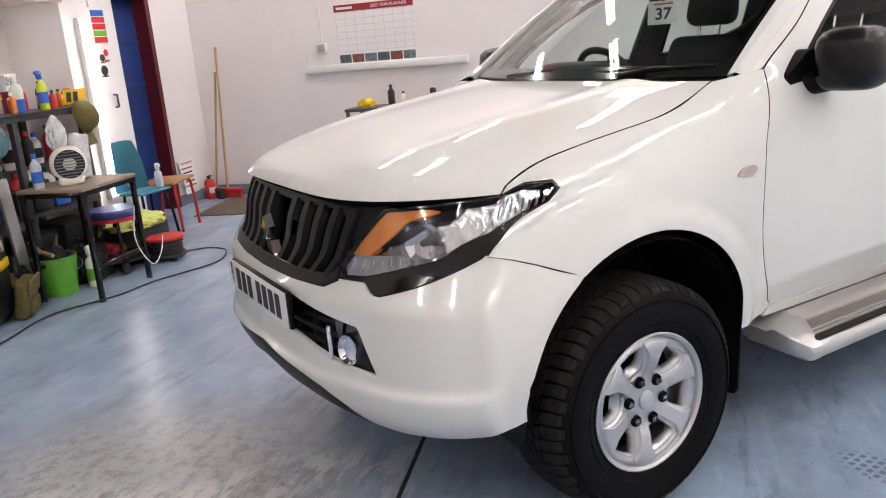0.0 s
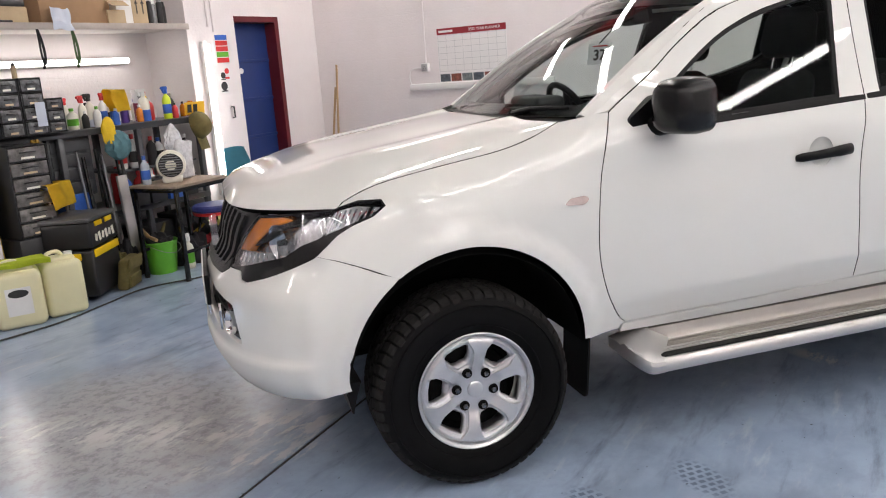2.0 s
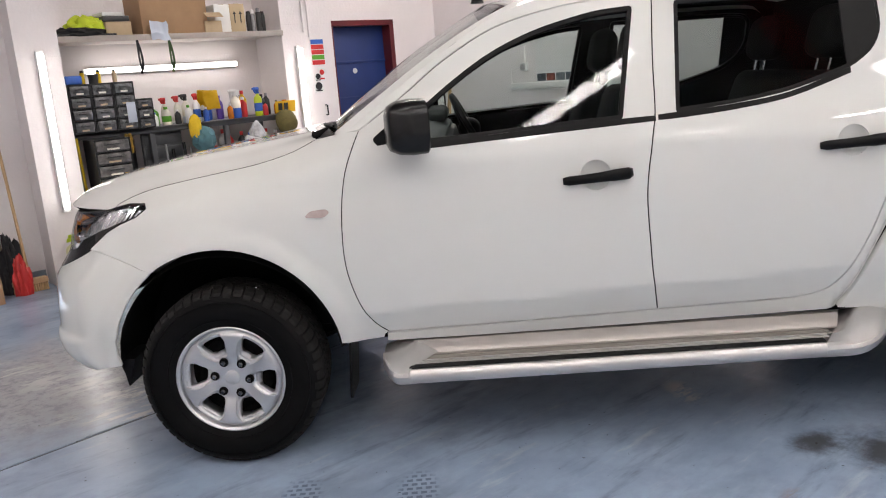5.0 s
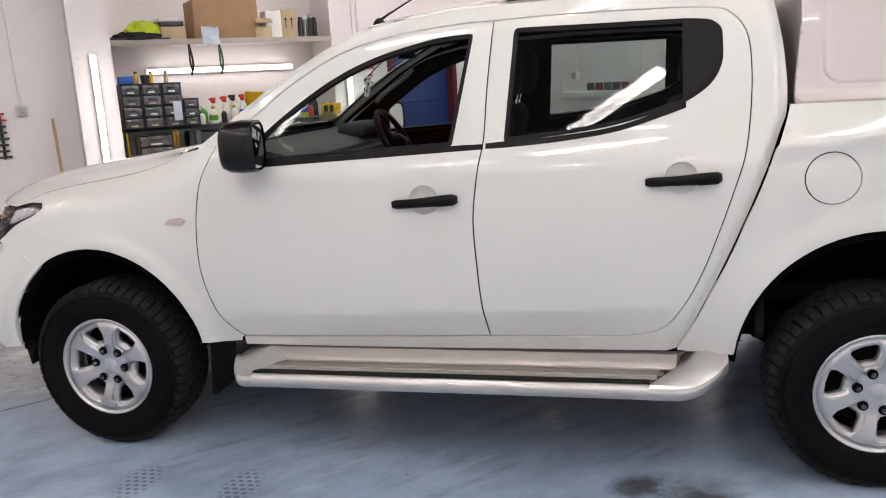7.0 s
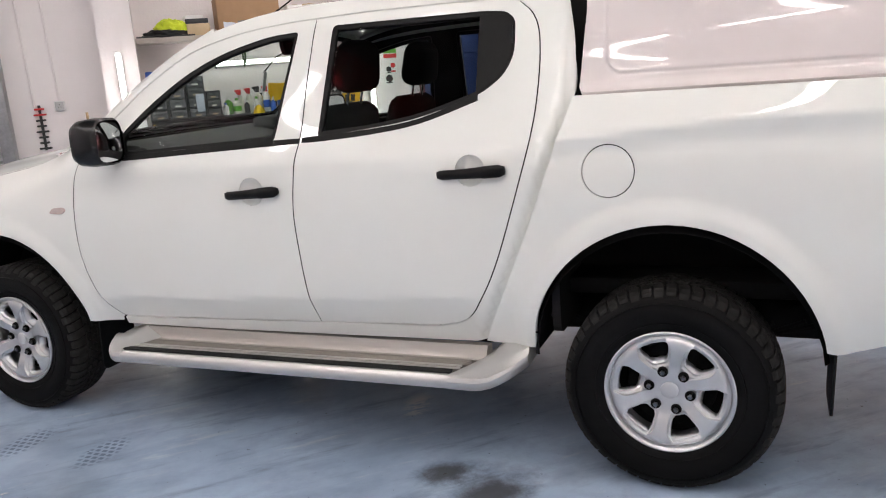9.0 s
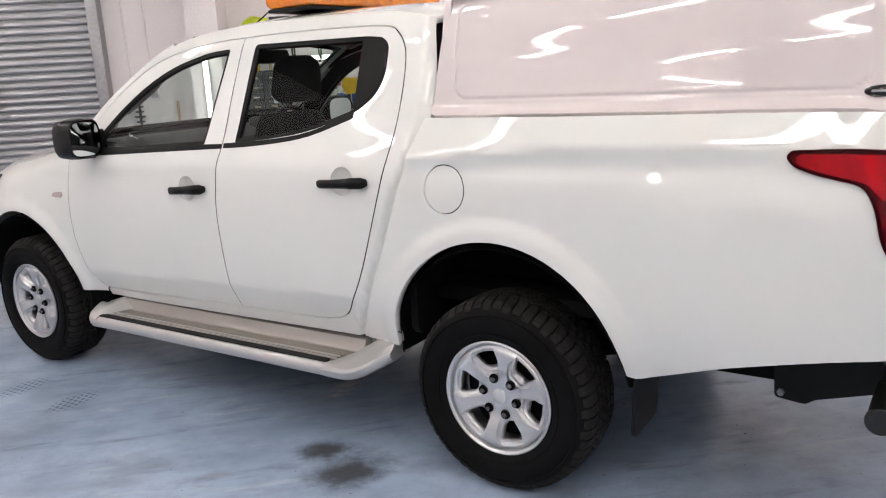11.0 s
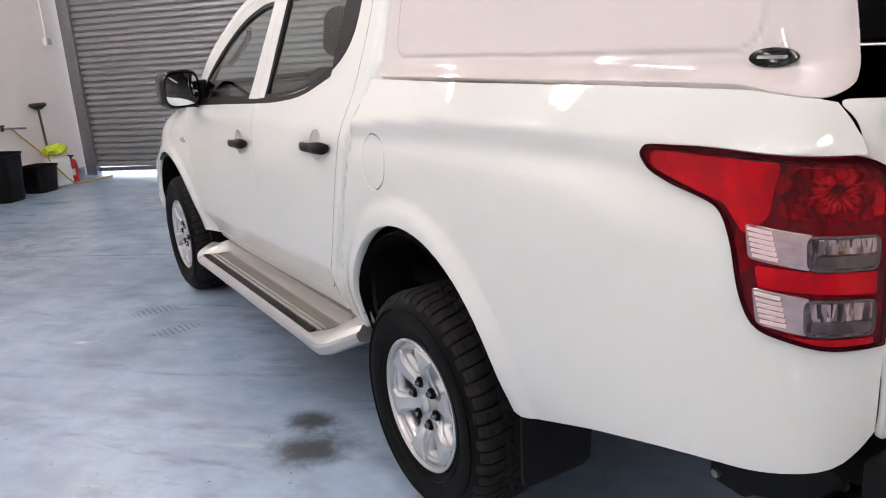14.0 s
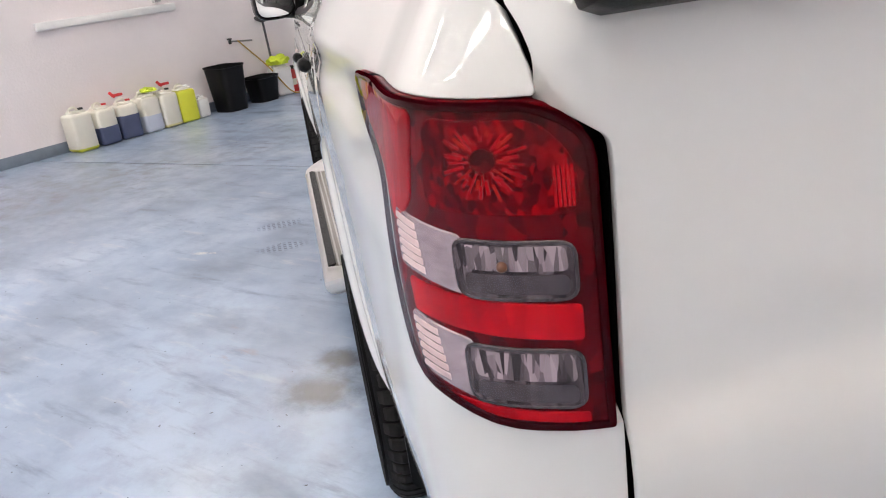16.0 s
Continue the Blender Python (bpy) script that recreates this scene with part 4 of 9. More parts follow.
# headlights
for s in (-1, 1):
    f = lambda pts: [(s * u, z) for u, z in pts]
    HLP = f(HL)
    lens_hole = [(2.06, 0.852), (2.19, 0.832), (2.66, 0.838), (3.43, 0.868), (4.08, 0.890), (4.55, 0.926), (5.39, 0.958), (5.95, 0.972), (6.4, 0.990), (6.88, 1.010), (7.09, 1.036), (6.97, 1.053), (6.3, 1.052), (5.44, 1.035), (4.12, 1.022), (3.36, 1.014), (2.80, 1.007)]
    lamp = skin("headlight", front, HLP, FACET, truck, "clear swept-back headlight with amber indicator", step=0.03, us=6.0, off=-0.050, flip=True, depth=0)
    skin("lamp_rim", front, HLP, GLOSSBLACK, lamp, "black lamp border and lower trim", step=0.03, us=6.0, off=0.0, flip=True, depth=0.05, holes=[f(lens_hole)])
    skin("indicator", front, f([(2.10, 0.885), (2.60, 0.890), (3.30, 0.985), (3.9, 1.010), (3.6, 1.014), (2.82, 1.004)]), AMBER, lamp, "amber indicator", step=0.02, us=6.0, off=-0.010, flip=True, depth=0.03)
    skin("side_light", front, f([(2.08, 0.852), (2.2, 0.835), (2.66, 0.842), (3.4, 0.872), (3.3, 0.893), (2.62, 0.888), (2.11, 0.881)]), SILVERLENS, lamp, "silver side light reflector", step=0.015, us=6.0, off=-0.016, flip=True, depth=0.03)
    skin("reflector", front, f([(4.15, 0.903), (4.9, 0.948), (5.25, 0.985), (5.1, 1.024), (4.35, 1.016), (4.05, 0.96)]), FACET, lamp, "chrome main beam reflector", step=0.015, us=6.0, off=-0.030, flip=True, depth=0.02)
    skin("reflector", front, f([(5.35, 0.965), (5.95, 0.978), (6.4, 0.996), (6.84, 1.017), (6.98, 1.036), (6.3, 1.044), (5.45, 1.026), (5.2, 1.0)]), SILVERLENS, lamp, "silver ribbed tip reflector", step=0.015, us=6.0, off=-0.012, flip=True, depth=0.02)
    for k in range(9):
        u = 5.40 + k * 0.17
        skin("reflector_rib", front, f([(u, 0.972 + 0.004 * k), (u + 0.04, 0.973 + 0.004 * k), (u + 0.10, 1.028 + 0.0012 * k), (u + 0.06, 1.028 + 0.0012 * k)]), CHROME, lamp, step=0.02, us=6.0, off=-0.0085, flip=True, depth=0.004)
    for k in range(6):
        u = 2.25 + k * 0.19
        skin("reflector_rib", front, f([(u, 0.846 + 0.004 * k), (u + 0.05, 0.848 + 0.004 * k), (u + 0.05, 0.880 + 0.002 * k), (u, 0.880 + 0.002 * k)]), CHROME, lamp, step=0.02, us=6.0, off=-0.013, flip=True, depth=0.004)
    p, n = frames(front, np.array([[s * 3.62, 0.925]]))
    m = Matrix.Translation(Vector(p[0]) + Vector((0.045, -s * 0.022, 0))) @ Vector((-1, 0.45 * s, -0.02)).normalized().to_track_quat("Z", "Y").to_matrix().to_4x4()
    bm = bmesh.new()
    lathe(bm, [(0.0, -0.004), (0.014, -0.003), (0.030, 0.004), (0.046, 0.012), (0.064, 0.028)], 13)
    for v in bm.verts:
        v.co += noise.noise_vector(v.co * 60) * 0.006
    bm.transform(m)
    part("reflector_bowl", bm, CHROME, lamp, "faceted chrome reflector bowl", smooth=False)
    bm = bmesh.new()
    lathe(bm, [(0.0, 0.030), (0.009, 0.028), (0.011, 0.010), (0.012, -0.004)], 12)
    bm.transform(m)
    part("bulb_shield", bm, SMOKE, lamp, "small smoked bulb shield")
    skin("dark_bezel", front, f([(2.66, 0.905), (3.25, 0.935), (3.75, 0.985), (4.3, 0.996), (4.45, 1.016), (4.2, 1.014), (3.42, 1.004)]), GLOSSBLACK, lamp, "black inner bezel", step=0.02, us=6.0, off=-0.022, flip=True, depth=0.01)
    skin("lens_cover", front, shrink(HLP, 0.004), LENS, lamp, "clear lens cover", step=0.03, us=6.0, off=-0.002, flip=True, depth=0)
    # side repeater
    S = side_l if s < 0 else side_r
    skin("side_repeater", S, rounded([(0.358, 0.972), (0.43, 0.968), (0.45, 0.985), (0.437, 0.996), (0.38, 0.992)], 0.012), mat("repeater_lens", (0.55, 0.45, 0.42), rough=0.12, coat=0.8, var=0.2, scale=60), truck, "clear side repeater", step=0.02, off=0.008, flip=s > 0, depth=0.012)

MAROON = mat("maroon_border", (0.030, 0.0005, 0.002), rough=0.5, spec=0.0, var=0.2, scale=30)
RIBRED = facet_mat("ribbed_red", [(0.3, (0.055, 0.0003, 0.002)), (0.55, (0.15, 0.0005, 0.004)), (0.78, (0.45, 0.004, 0.008))], 150, (1, 1, 0.7), rough=0.25, coat=0.0, blend=0.6)
# ---- rear: tailgate, tail lamps, tow bar ----
for s, B in ((-1, bed_l), (1, bed_r)):
    fl = s > 0
    L = LAMP_R
    AE = 4.382
    tl = skin("tail_lamp", B, shrink(L, 0.0005), DARKRED, truck, "red tail lamp with clear reversing and indicator lenses", step=0.02, off=0.004, depth=0.03, flip=fl)
    skin("red_lens", B, rounded([(3.950, 1.226), (3.962, 1.238), (4.215, 1.238), (4.205, 1.19), (4.20, 1.150), (4.165, 1.120), (4.150, 1.135), (4.125, 1.165), (4.01, 1.192), (3.962, 1.208)], 0.012, 3), REDLENS, tl, "bright red side lens", step=0.015, off=0.007, depth=0.003, flip=fl)
    skin("red_lens", B, rounded([(4.232, 1.232), (AE - 0.045, 1.228), (AE - 0.018, 1.195), (AE - 0.014, 1.145), (4.225, 1.150)], 0.016, 4), RIBRED, tl, "ribbed dark red brake lens", step=0.015, off=0.006, depth=0.003, flip=fl)
    for z0, z1, ua, bulb in ((1.068, 1.123, 4.166, True), (0.957, 1.017, 4.182, False)):
        skin("clear_lens", B, rounded([(ua + 0.008, z0 + 0.014), (4.262, z0), (4.262, z1 + 0.002), (ua, z1 + 0.014)], 0.006, 3), SILVERLENS, tl, "clear silver lens", step=0.015, off=0.007, depth=0.003, flip=fl)
        hole = rounded([(4.258, z0), (AE - 0.022, z0 - 0.002), (AE - 0.022, z1 - 0.003), (4.256, z1)], 0.014, 4)
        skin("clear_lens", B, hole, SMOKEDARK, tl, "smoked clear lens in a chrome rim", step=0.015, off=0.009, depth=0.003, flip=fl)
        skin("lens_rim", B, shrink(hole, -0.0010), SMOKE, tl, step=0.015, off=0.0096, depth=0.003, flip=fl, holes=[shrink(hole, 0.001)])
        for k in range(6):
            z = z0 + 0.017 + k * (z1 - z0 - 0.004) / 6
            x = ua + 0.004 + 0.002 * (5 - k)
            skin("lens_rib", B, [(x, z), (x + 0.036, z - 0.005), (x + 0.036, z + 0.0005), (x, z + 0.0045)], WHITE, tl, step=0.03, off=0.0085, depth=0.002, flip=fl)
        skin("lens_facet", B, rounded([(4.266, z0 + 0.028), (AE - 0.028, z0 + 0.026), (AE - 0.030, z1 - 0.006), (4.266, z1 - 0.004)], 0.006, 3), SMOKEGLINT, tl, "moulded facets with glints put into their colour", step=0.02, off=0.0096, depth=0.001, flip=fl)
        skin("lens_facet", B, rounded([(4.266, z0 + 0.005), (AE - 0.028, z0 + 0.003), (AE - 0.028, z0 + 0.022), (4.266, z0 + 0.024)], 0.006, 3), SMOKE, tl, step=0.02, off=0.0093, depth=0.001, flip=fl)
        if bulb:
            p, n = frames(B, np.array([[4.300, (z0 + z1) / 2 + 0.004]]))
            bm = bmesh.new()
            bmesh.ops.create_icosphere(bm, subdivisions=2, radius=0.0055, matrix=Matrix.Translation(Vector(p[0]) + Vector(n[0]) * (0.010 if not fl else -0.010)))
            part("bulb", bm, mat("amber_bulb", (0.16, 0.05, 0.008), rough=0.3, coat=0.3, var=0.3, scale=80), tl, "amber bulb")
    # radiating facets behind the brake lens, their glints painted in brighter red
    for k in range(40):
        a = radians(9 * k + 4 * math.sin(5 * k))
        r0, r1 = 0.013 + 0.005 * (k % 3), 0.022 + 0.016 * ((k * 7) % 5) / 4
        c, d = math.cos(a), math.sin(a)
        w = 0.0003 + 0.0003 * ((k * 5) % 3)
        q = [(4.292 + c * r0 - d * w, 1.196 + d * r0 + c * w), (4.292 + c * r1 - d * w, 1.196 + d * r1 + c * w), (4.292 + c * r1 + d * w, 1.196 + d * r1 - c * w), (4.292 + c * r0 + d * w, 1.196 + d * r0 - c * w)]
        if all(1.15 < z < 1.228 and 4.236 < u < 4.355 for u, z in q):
            skin("lens_facet", B, q, REDGLINT if k % 4 == 0 else REDLENS, tl, step=0.03, off=0.0072, depth=0.001, flip=fl)
    skin("lamp_dish", B, disc(4.292, 1.196, 0.010, 14), DARKRED, tl, step=0.01, off=0.0068, depth=0.001, flip=fl)
    for k in range(5):
        u = 4.348 + k * 0.0035
        skin("lens_facet", B, [(u, 1.152), (u + 0.0012, 1.152), (u + 0.0012, 1.188), (u, 1.188)], REDLENS, tl, step=0.03, off=0.0068, depth=0.001, flip=fl)
    skin("red_lens", B, rounded([(4.19, 1.034), (AE - 0.02, 1.024), (AE - 0.02, 1.058), (4.185, 1.068)], 0.004), REDLENS, tl, "bright red lens band", step=0.015, off=0.006, depth=0.003, flip=fl)
    skin("red_lens", B, rounded([(4.24, 0.942), (AE - 0.02, 0.936), (AE - 0.02, 0.946), (4.22, 0.952)], 0.003), REDLENS, tl, "bright red lens strip", step=0.015, off=0.006, depth=0.003, flip=fl)
    skin("lamp_border", B, shrink(L, 0.0008), MAROON, tl, "glossy dark maroon border", step=0.015, off=0.0104, depth=0.004, flip=fl, holes=[shrink(L, 0.0062)])
    skin("lens_cover", B, shrink(L, 0.002), REDCOVER, tl, "clear outer lens", step=0.02, off=0.0110, depth=0, flip=fl)



def gate(y, z):
    zz = [0.70, 0.78, 0.86, 0.895, 0.93, 1.05, 1.22, 1.30, 1.345]
    dx = [-0.012, -0.002, -0.001, -0.006, -0.020, -0.016, -0.012, -0.008, -0.03]
    return np.stack([4.333 + curve(zz, dx, z) - 0.008 * (np.abs(y) / 0.67) ** 4 - 15 * np.maximum(0, np.abs(y) - 0.676) ** 2, y, z], -1)


edge = bed_l(np.array([4.334, 4.338, 4.337, 4.334, 4.322, 4.304]), np.array([1.236, 1.246, 1.252, 1.275, 1.302, 1.330]))
edge = [(float(-p[1]) - 0.006, float(p[2])) for p in edge]
skin("tailgate", gate, rounded([(-0.6645, 0.748), (0.6645, 0.748), (0.6645, 1.172), (0.667, 1.205), (edge[0][0] - 0.022, 1.230)] + edge + [(-y, z) for y, z in edge[::-1]] + [(-edge[0][0] + 0.022, 1.230), (-0.667, 1.205), (-0.6645, 1.172)], 0.010), PAINT, truck, "white tailgate", step=0.05, depth=0.012)
# black backing and edge strips stand in for the shade in the tailgate gaps
bm = bmesh.new()
box(bm, 0.05, 1.36, 0.50, (4.245, 0, 1.00), 0.01)
part("tailgate_backing", bm, GAPS, truck)
for s in (-1, 1):
    bm = bmesh.new()
    box(bm, 0.018, 0.026, 0.47, (4.283, s * 0.653, 0.995), 0.004)
    part("tailgate_seal", bm, GAPS, truck, "black strip for the shade in the tailgate gap")
# rear step and tow bar
bm = bmesh.new()
box(bm, 0.05, 1.02, 0.12, (4.10, 0, 0.53), 0.02)
part("rear_crossmember", bm, PLASTIC, truck, "black rear crossmember")
bm = bmesh.new()
sweep(bm, [(4.19, -0.790, 0.50), (4.19, -0.803, 0.50), (4.19, -0.807, 0.50)], [0.0405, 0.0405, 0.037], 24)
sweep(bm, [(4.19, -0.79, 0.50), (4.19, 0.79, 0.50)], 0.0375, 24)
sweep(bm, [(4.19, 0.807, 0.50), (4.19, 0.803, 0.50), (4.19, 0.790, 0.50)], [0.037, 0.0405, 0.0405], 24)
bar = part("rear_step_bar", bm, mat("satin_black_steel", (0.012, 0.012, 0.0125), rough=0.33, spec=0.5, var=0.3, scale=40), truck, "round black rear step bar")
for s in (-1, 1):
    bm = bmesh.new()
    prism(bm, rounded([(3.86, 0.60), (3.865, 0.415), (3.96, 0.405), (3.985, 0.425), (4.16, 0.478), (4.20, 0.545), (4.15, 0.60)], 0.015), s * 0.535, s * 0.550, "y")
    br = part("bar_bracket", bm, PLASTIC, bar, "black bolted steel bracket")
    bm = bmesh.new()
    lathe(bm, [(0, 0.0), (0.011, 0.0), (0.012, 0.004), (0.012, 0.012)], 6, (3.885, s * 0.556 - 0.006, 0.435), "y")
    part("bolt", bm, STEEL, br, "steel bolt")
bm = bmesh.new()
box(bm, 0.10, 0.13, 0.085, (4.37, -0.655, 0.69), 0.014, 2)
part("bumper_end", bm, PLASTIC, truck, "black rear bumper end block")
bm = bmesh.new()
box(bm, 0.10, 1.20, 0.07, (4.36, 0, 0.61), 0.015)
part("rear_bumper_step", bm, PLASTIC, truck, "black rear bumper step")

# ---- chassis ----
def under_box(name, size, at_, bev):
    bm = bmesh.new()
    box(bm, *size, at_, bev)
    return part(name, bm, UNDER, truck)


for s in (-1, 1):
    under_box("chassis_rail", (4.5, 0.09, 0.14), (1.9, s * 0.42, 0.50), 0.02)
under_box("front_axle", (0.16, 1.5, 0.10), (0.0, 0, 0.37), 0.03)
bm = bmesh.new()
sweep(bm, [(3.0, -0.72, 0.365), (3.0, 0.72, 0.365)], 0.055, 14)
rear_axle = part("rear_axle", bm, UNDER, truck)
bm = bmesh.new()
bmesh.ops.create_uvsphere(bm, u_segments=14, v_segments=10, radius=0.15, matrix=Matrix.Translation((3.0, 0.05, 0.37)))
part("differential", bm, UNDER, rear_axle)
under_box("sump_guard", (1.1, 0.7, 0.20), (0.1, 0, 0.52), 0.05)
under_box("cab_floor", (1.95, 1.46, 0.05), (1.5, 0, 0.47), 0.01)
under_box("bed_floor", (1.7, 1.3, 0.06), (3.45, 0, 0.66), 0.01)
under_box("bulkhead", (0.06, 1.50, 0.60), (0.45, 0, 0.86), 0.01)
for s in (-1, 1):
    bm = bmesh.new()
    for k in range(4):
        L = 0.62 - 0.10 * k
        pts = [(3.0 + L * t, s * 0.56, 0.455 - 0.012 * k + 0.10 * t * t) for t in np.linspace(-1, 1, 9)]
        sweep(bm, pts, 0.008, 6)
    box(bm, 0.10, 0.07, 0.10, (3.55, s * 0.56, 0.53), 0.01)
    part("leaf_spring", bm, UNDER, truck)
    # mud flaps
    bm = bmesh.new()
    prism(bm, rounded([(-0.80, 0.22), (-0.60, 0.22), (-0.58, 0.60), (-0.80, 0.56)] if s < 0 else [(0.60, 0.22), (0.80, 0.22), (0.80, 0.56), (0.58, 0.60)], 0.03), 0.0, 0.008, "x")
    f = part("mud_flap", bm, PLASTIC, truck, "black rubber mud flap")
    f.matrix_local = pose(0.43, 0, 0.0, 0, 4, 0)
    bm = bmesh.new()
    prism(bm, rounded([(-0.83, 0.30), (-0.60, 0.30), (-0.58, 0.66), (-0.83, 0.60)] if s < 0 else [(0.60, 0.30), (0.83, 0.30), (0.83, 0.60), (0.58, 0.66)], 0.035), 0.0, 0.008, "x")
    f = part("mud_flap", bm, PLASTIC, truck, "black rubber mud flap")
    f.matrix_local = pose(3.475, 0, 0.0, 0, 2, 0)

for s in (-1, 1):
    bm = bmesh.new()
    prism(bm, [(-0.455, 0.445), (-0.39, 0.445), (-0.412, 0.385), (-0.424, 0.335), (-0.430, 0.335), (-0.438, 0.385)], s * 0.62, s * 0.80, "y")
    part("air_deflector", bm, PLASTIC, truck, "black air deflector below the bumper")

# ---- side steps ----
STEP_TREAD = mat("dull_anodised_tread", (0.31, 0.29, 0.265), rough=0.42, metal=0.7, var=0.10, scale=9, ani=(0.3, 6, 6), rvar=0.08)
STEP_NOSE = mat("satin_anodised_edge", (0.60, 0.59, 0.58), rough=0.32, metal=0.75, var=0.04, scale=14)


def extrusion(name, section, x0, x1, s, material, parent, label="", rise=0.0065, slant=0.0):
    """A section of (y, z) drawn along the sill from x0 to x1, inner points lengthened by slant at both ends."""
    bm = bmesh.new()
    ys = [y for y, z in section]
    inner = [(max(ys) - y) / max(1e-6, max(ys) - min(ys)) for y in ys]
    ends = []
    for x, d in ((x0, 1), (x1, 1)):
        ends.append([bm.verts.new((x + d * slant * k, s * y, z + rise * (x - 0.68))) for (y, z), k in zip(section, inner)])
    a, b = ends
    for i in range(len(section)):
        j = (i + 1) % len(section)
        bm.faces.new((a[i], a[j], b[j], b[i]))
    bm.faces.new(a)
    bm.faces.new(b[::-1])
    return part(name, bm, material, parent, label, angle=28)


def step_cap(x0, x1, s, parent, rear):
    """A moulded end of the step: it starts on the slanting seam and rises to the sill while it draws in."""
    bm = bmesh.new()
    rows, n = [], 10
    for k in range(n):
        q = k / (n - 1)
        x = x0 + (x1 - x0) * q
        zz = 0.0065 * (x - 0.68)
        lift = (0.075 if rear else 0.045) * max(0.0, (q - 0.35) / 0.65) ** 1.6
        up = (0.078 if rear else 0.050 * (1 - 1.2 * max(0.0, q - 0.45))) * min(1.0, q / 0.45 + 0.12)
        inw = (0.10 if rear else 0.085) * max(0.0, (q - 0.45) / 0.55) ** 2.2
        lean = 0.115 * (1 - q)
        sec = [(0.70, 0.325 + lift, 0), (0.905 - inw, 0.3150 + lift, 0), (0.926 - inw, 0.322 + lift, 0), (0.935 - inw, 0.337 + lift, 0), (0.937 - inw, 0.353 + lift * 0.95, 0),
               (0.932 - inw, 0.368 + lift * 0.9, 0), (0.920 - inw, 0.3775 + lift * 0.85, 0.03), (0.86 - inw * 0.5, 0.384 + lift * 0.6 + up * 0.38, 0.42), (0.79, 0.390 + up * 0.85, 0.9), (0.765, 0.392 + up, 1), (0.70, 0.392 + up, 1)]
        rows.append([bm.verts.new((x + lean * d, s * y, z + zz)) for y, z, d in sec])
    m = len(rows[0])
    for p, q in zip(rows, rows[1:]):
        for i in range(m):
            bm.faces.new((p[i], p[(i + 1) % m], q[(i + 1) % m], q[i]))
    bm.faces.new(rows[0])
    bm.faces.new(rows[-1][::-1])
    return part("step_end_cap", bm, STEP_NOSE, parent, "silver moulded end cap", angle=24)


for s in (-1, 1):
    X0, X1 = 0.70, 2.235
    st = extrusion("side_step", [(0.700, 0.322), (0.895, 0.318), (0.895, 0.3805), (0.790, 0.3885), (0.700, 0.3885)], X0, X1, s, STEP_TREAD, truck,
                   "silver aluminium side step with black grip strip", slant=0.09)
    extrusion("step_edge", [(0.8955, 0.3165), (0.912, 0.3175), (0.926, 0.324), (0.934, 0.337), (0.936, 0.352), (0.931, 0.366), (0.922, 0.3745), (0.9145, 0.3765), (0.8955, 0.374)], X0, X1, s, STEP_NOSE, st, "rounded satin silver edge")
    extrusion("grip_strip", [(0.8955, 0.3742), (0.9142, 0.3767), (0.9125, 0.3808), (0.8855, 0.3845), (0.8845, 0.3805)], X0, X1 + 0.004, s, PLASTIC, st, "black rubber strip")
    for y in (0.874, 0.854):
        z = 0.3805 + (0.895 - y) * 0.0762
        extrusion("tread_rib", [(y - 0.003, z - 0.001), (y + 0.004, z - 0.001), (y + 0.003, z + 0.0055), (y - 0.002, z + 0.0055)], X0 + 0.012, X1 + 0.030, s, STEP_NOSE, st, "bright raised rib")
    for y in (0.840, 0.827, 0.814):
        z = 0.3805 + (0.895 - y) * 0.0762
        extrusion("tread_rib", [(y - 0.0025, z - 0.001), (y + 0.0025, z - 0.001), (y + 0.0015, z + 0.002), (y - 0.0015, z + 0.002)], X0 + 0.03, X1 + 0.055, s, STEP_TREAD, st)
    step_cap(X0, 0.596, s, st, False)
    step_cap(X1, 2.512, s, st, True)
    # kick plate that curves up from the tread to the sill
    extrusion("kick_plate", [(0.796, 0.3875), (0.788, 0.391), (0.783, 0.398), (0.778, 0.415), (0.772, 0.440), (0.750, 0.444), (0.750, 0.3875)], 0.72, 2.33, s,
              mat("pale_anodised_sheet", (0.46, 0.435, 0.405), rough=0.40, metal=0.7, var=0.08, scale=8, ani=(0.3, 6, 6)), st, slant=0.02)

# ---- door handles ----
for s, S in ((-1, side_l), (1, side_r)):
    for x0, z0, tilt in ((1.435, 1.046, 4), (2.348, 1.107, 3)):
        y = float(half_width(np.array([x0]), np.array([z0]))[0])
        cx, cz = CUPS[0] if x0 < 2 else CUPS[1]

        def dish(x, z):
            p = S(x, z)
            q = np.minimum(1, ((x - cx) ** 2 + (z - cz) ** 2) / 0.056**2)
            p[:, 1] -= s * 0.024 * (1 - q) ** 0.7
            return p
        skin("handle_cup", dish, disc(cx, cz, 0.0558), PAINT, truck, "recess behind the door handle", step=0.008, flip=s > 0, depth=0.0)
        bm = bmesh.new()
        rows = []
        for t, h, d in ((-0.125, 0.012, 0.012), (-0.105, 0.017, 0.026), (-0.05, 0.017, 0.040), (0.0, 0.018, 0.044), (0.045, 0.020, 0.044), (0.052, 0.0215, 0.046), (0.11, 0.0215, 0.040), (0.126, 0.014, 0.022)):
            ring = []
            for a in range(0, 360, 30):
                ring.append(bm.verts.new((t, s * (d * 0.55 + d * 0.42 * math.cos(radians(a))), h * math.sin(radians(a)))))
            rows.append(ring)
        for p, q in zip(rows, rows[1:]):
            for i in range(12):
                bm.faces.new((p[i], p[(i + 1) % 12], q[(i + 1) % 12], q[i]))
        bm.faces.new(rows[0])
        bm.faces.new(rows[-1])
        h = part("door_handle", bm, PLASTIC, truck, "black plastic door handle", angle=50)
        h.matrix_local = pose(x0, s * y, z0, 0, -tilt, 0)

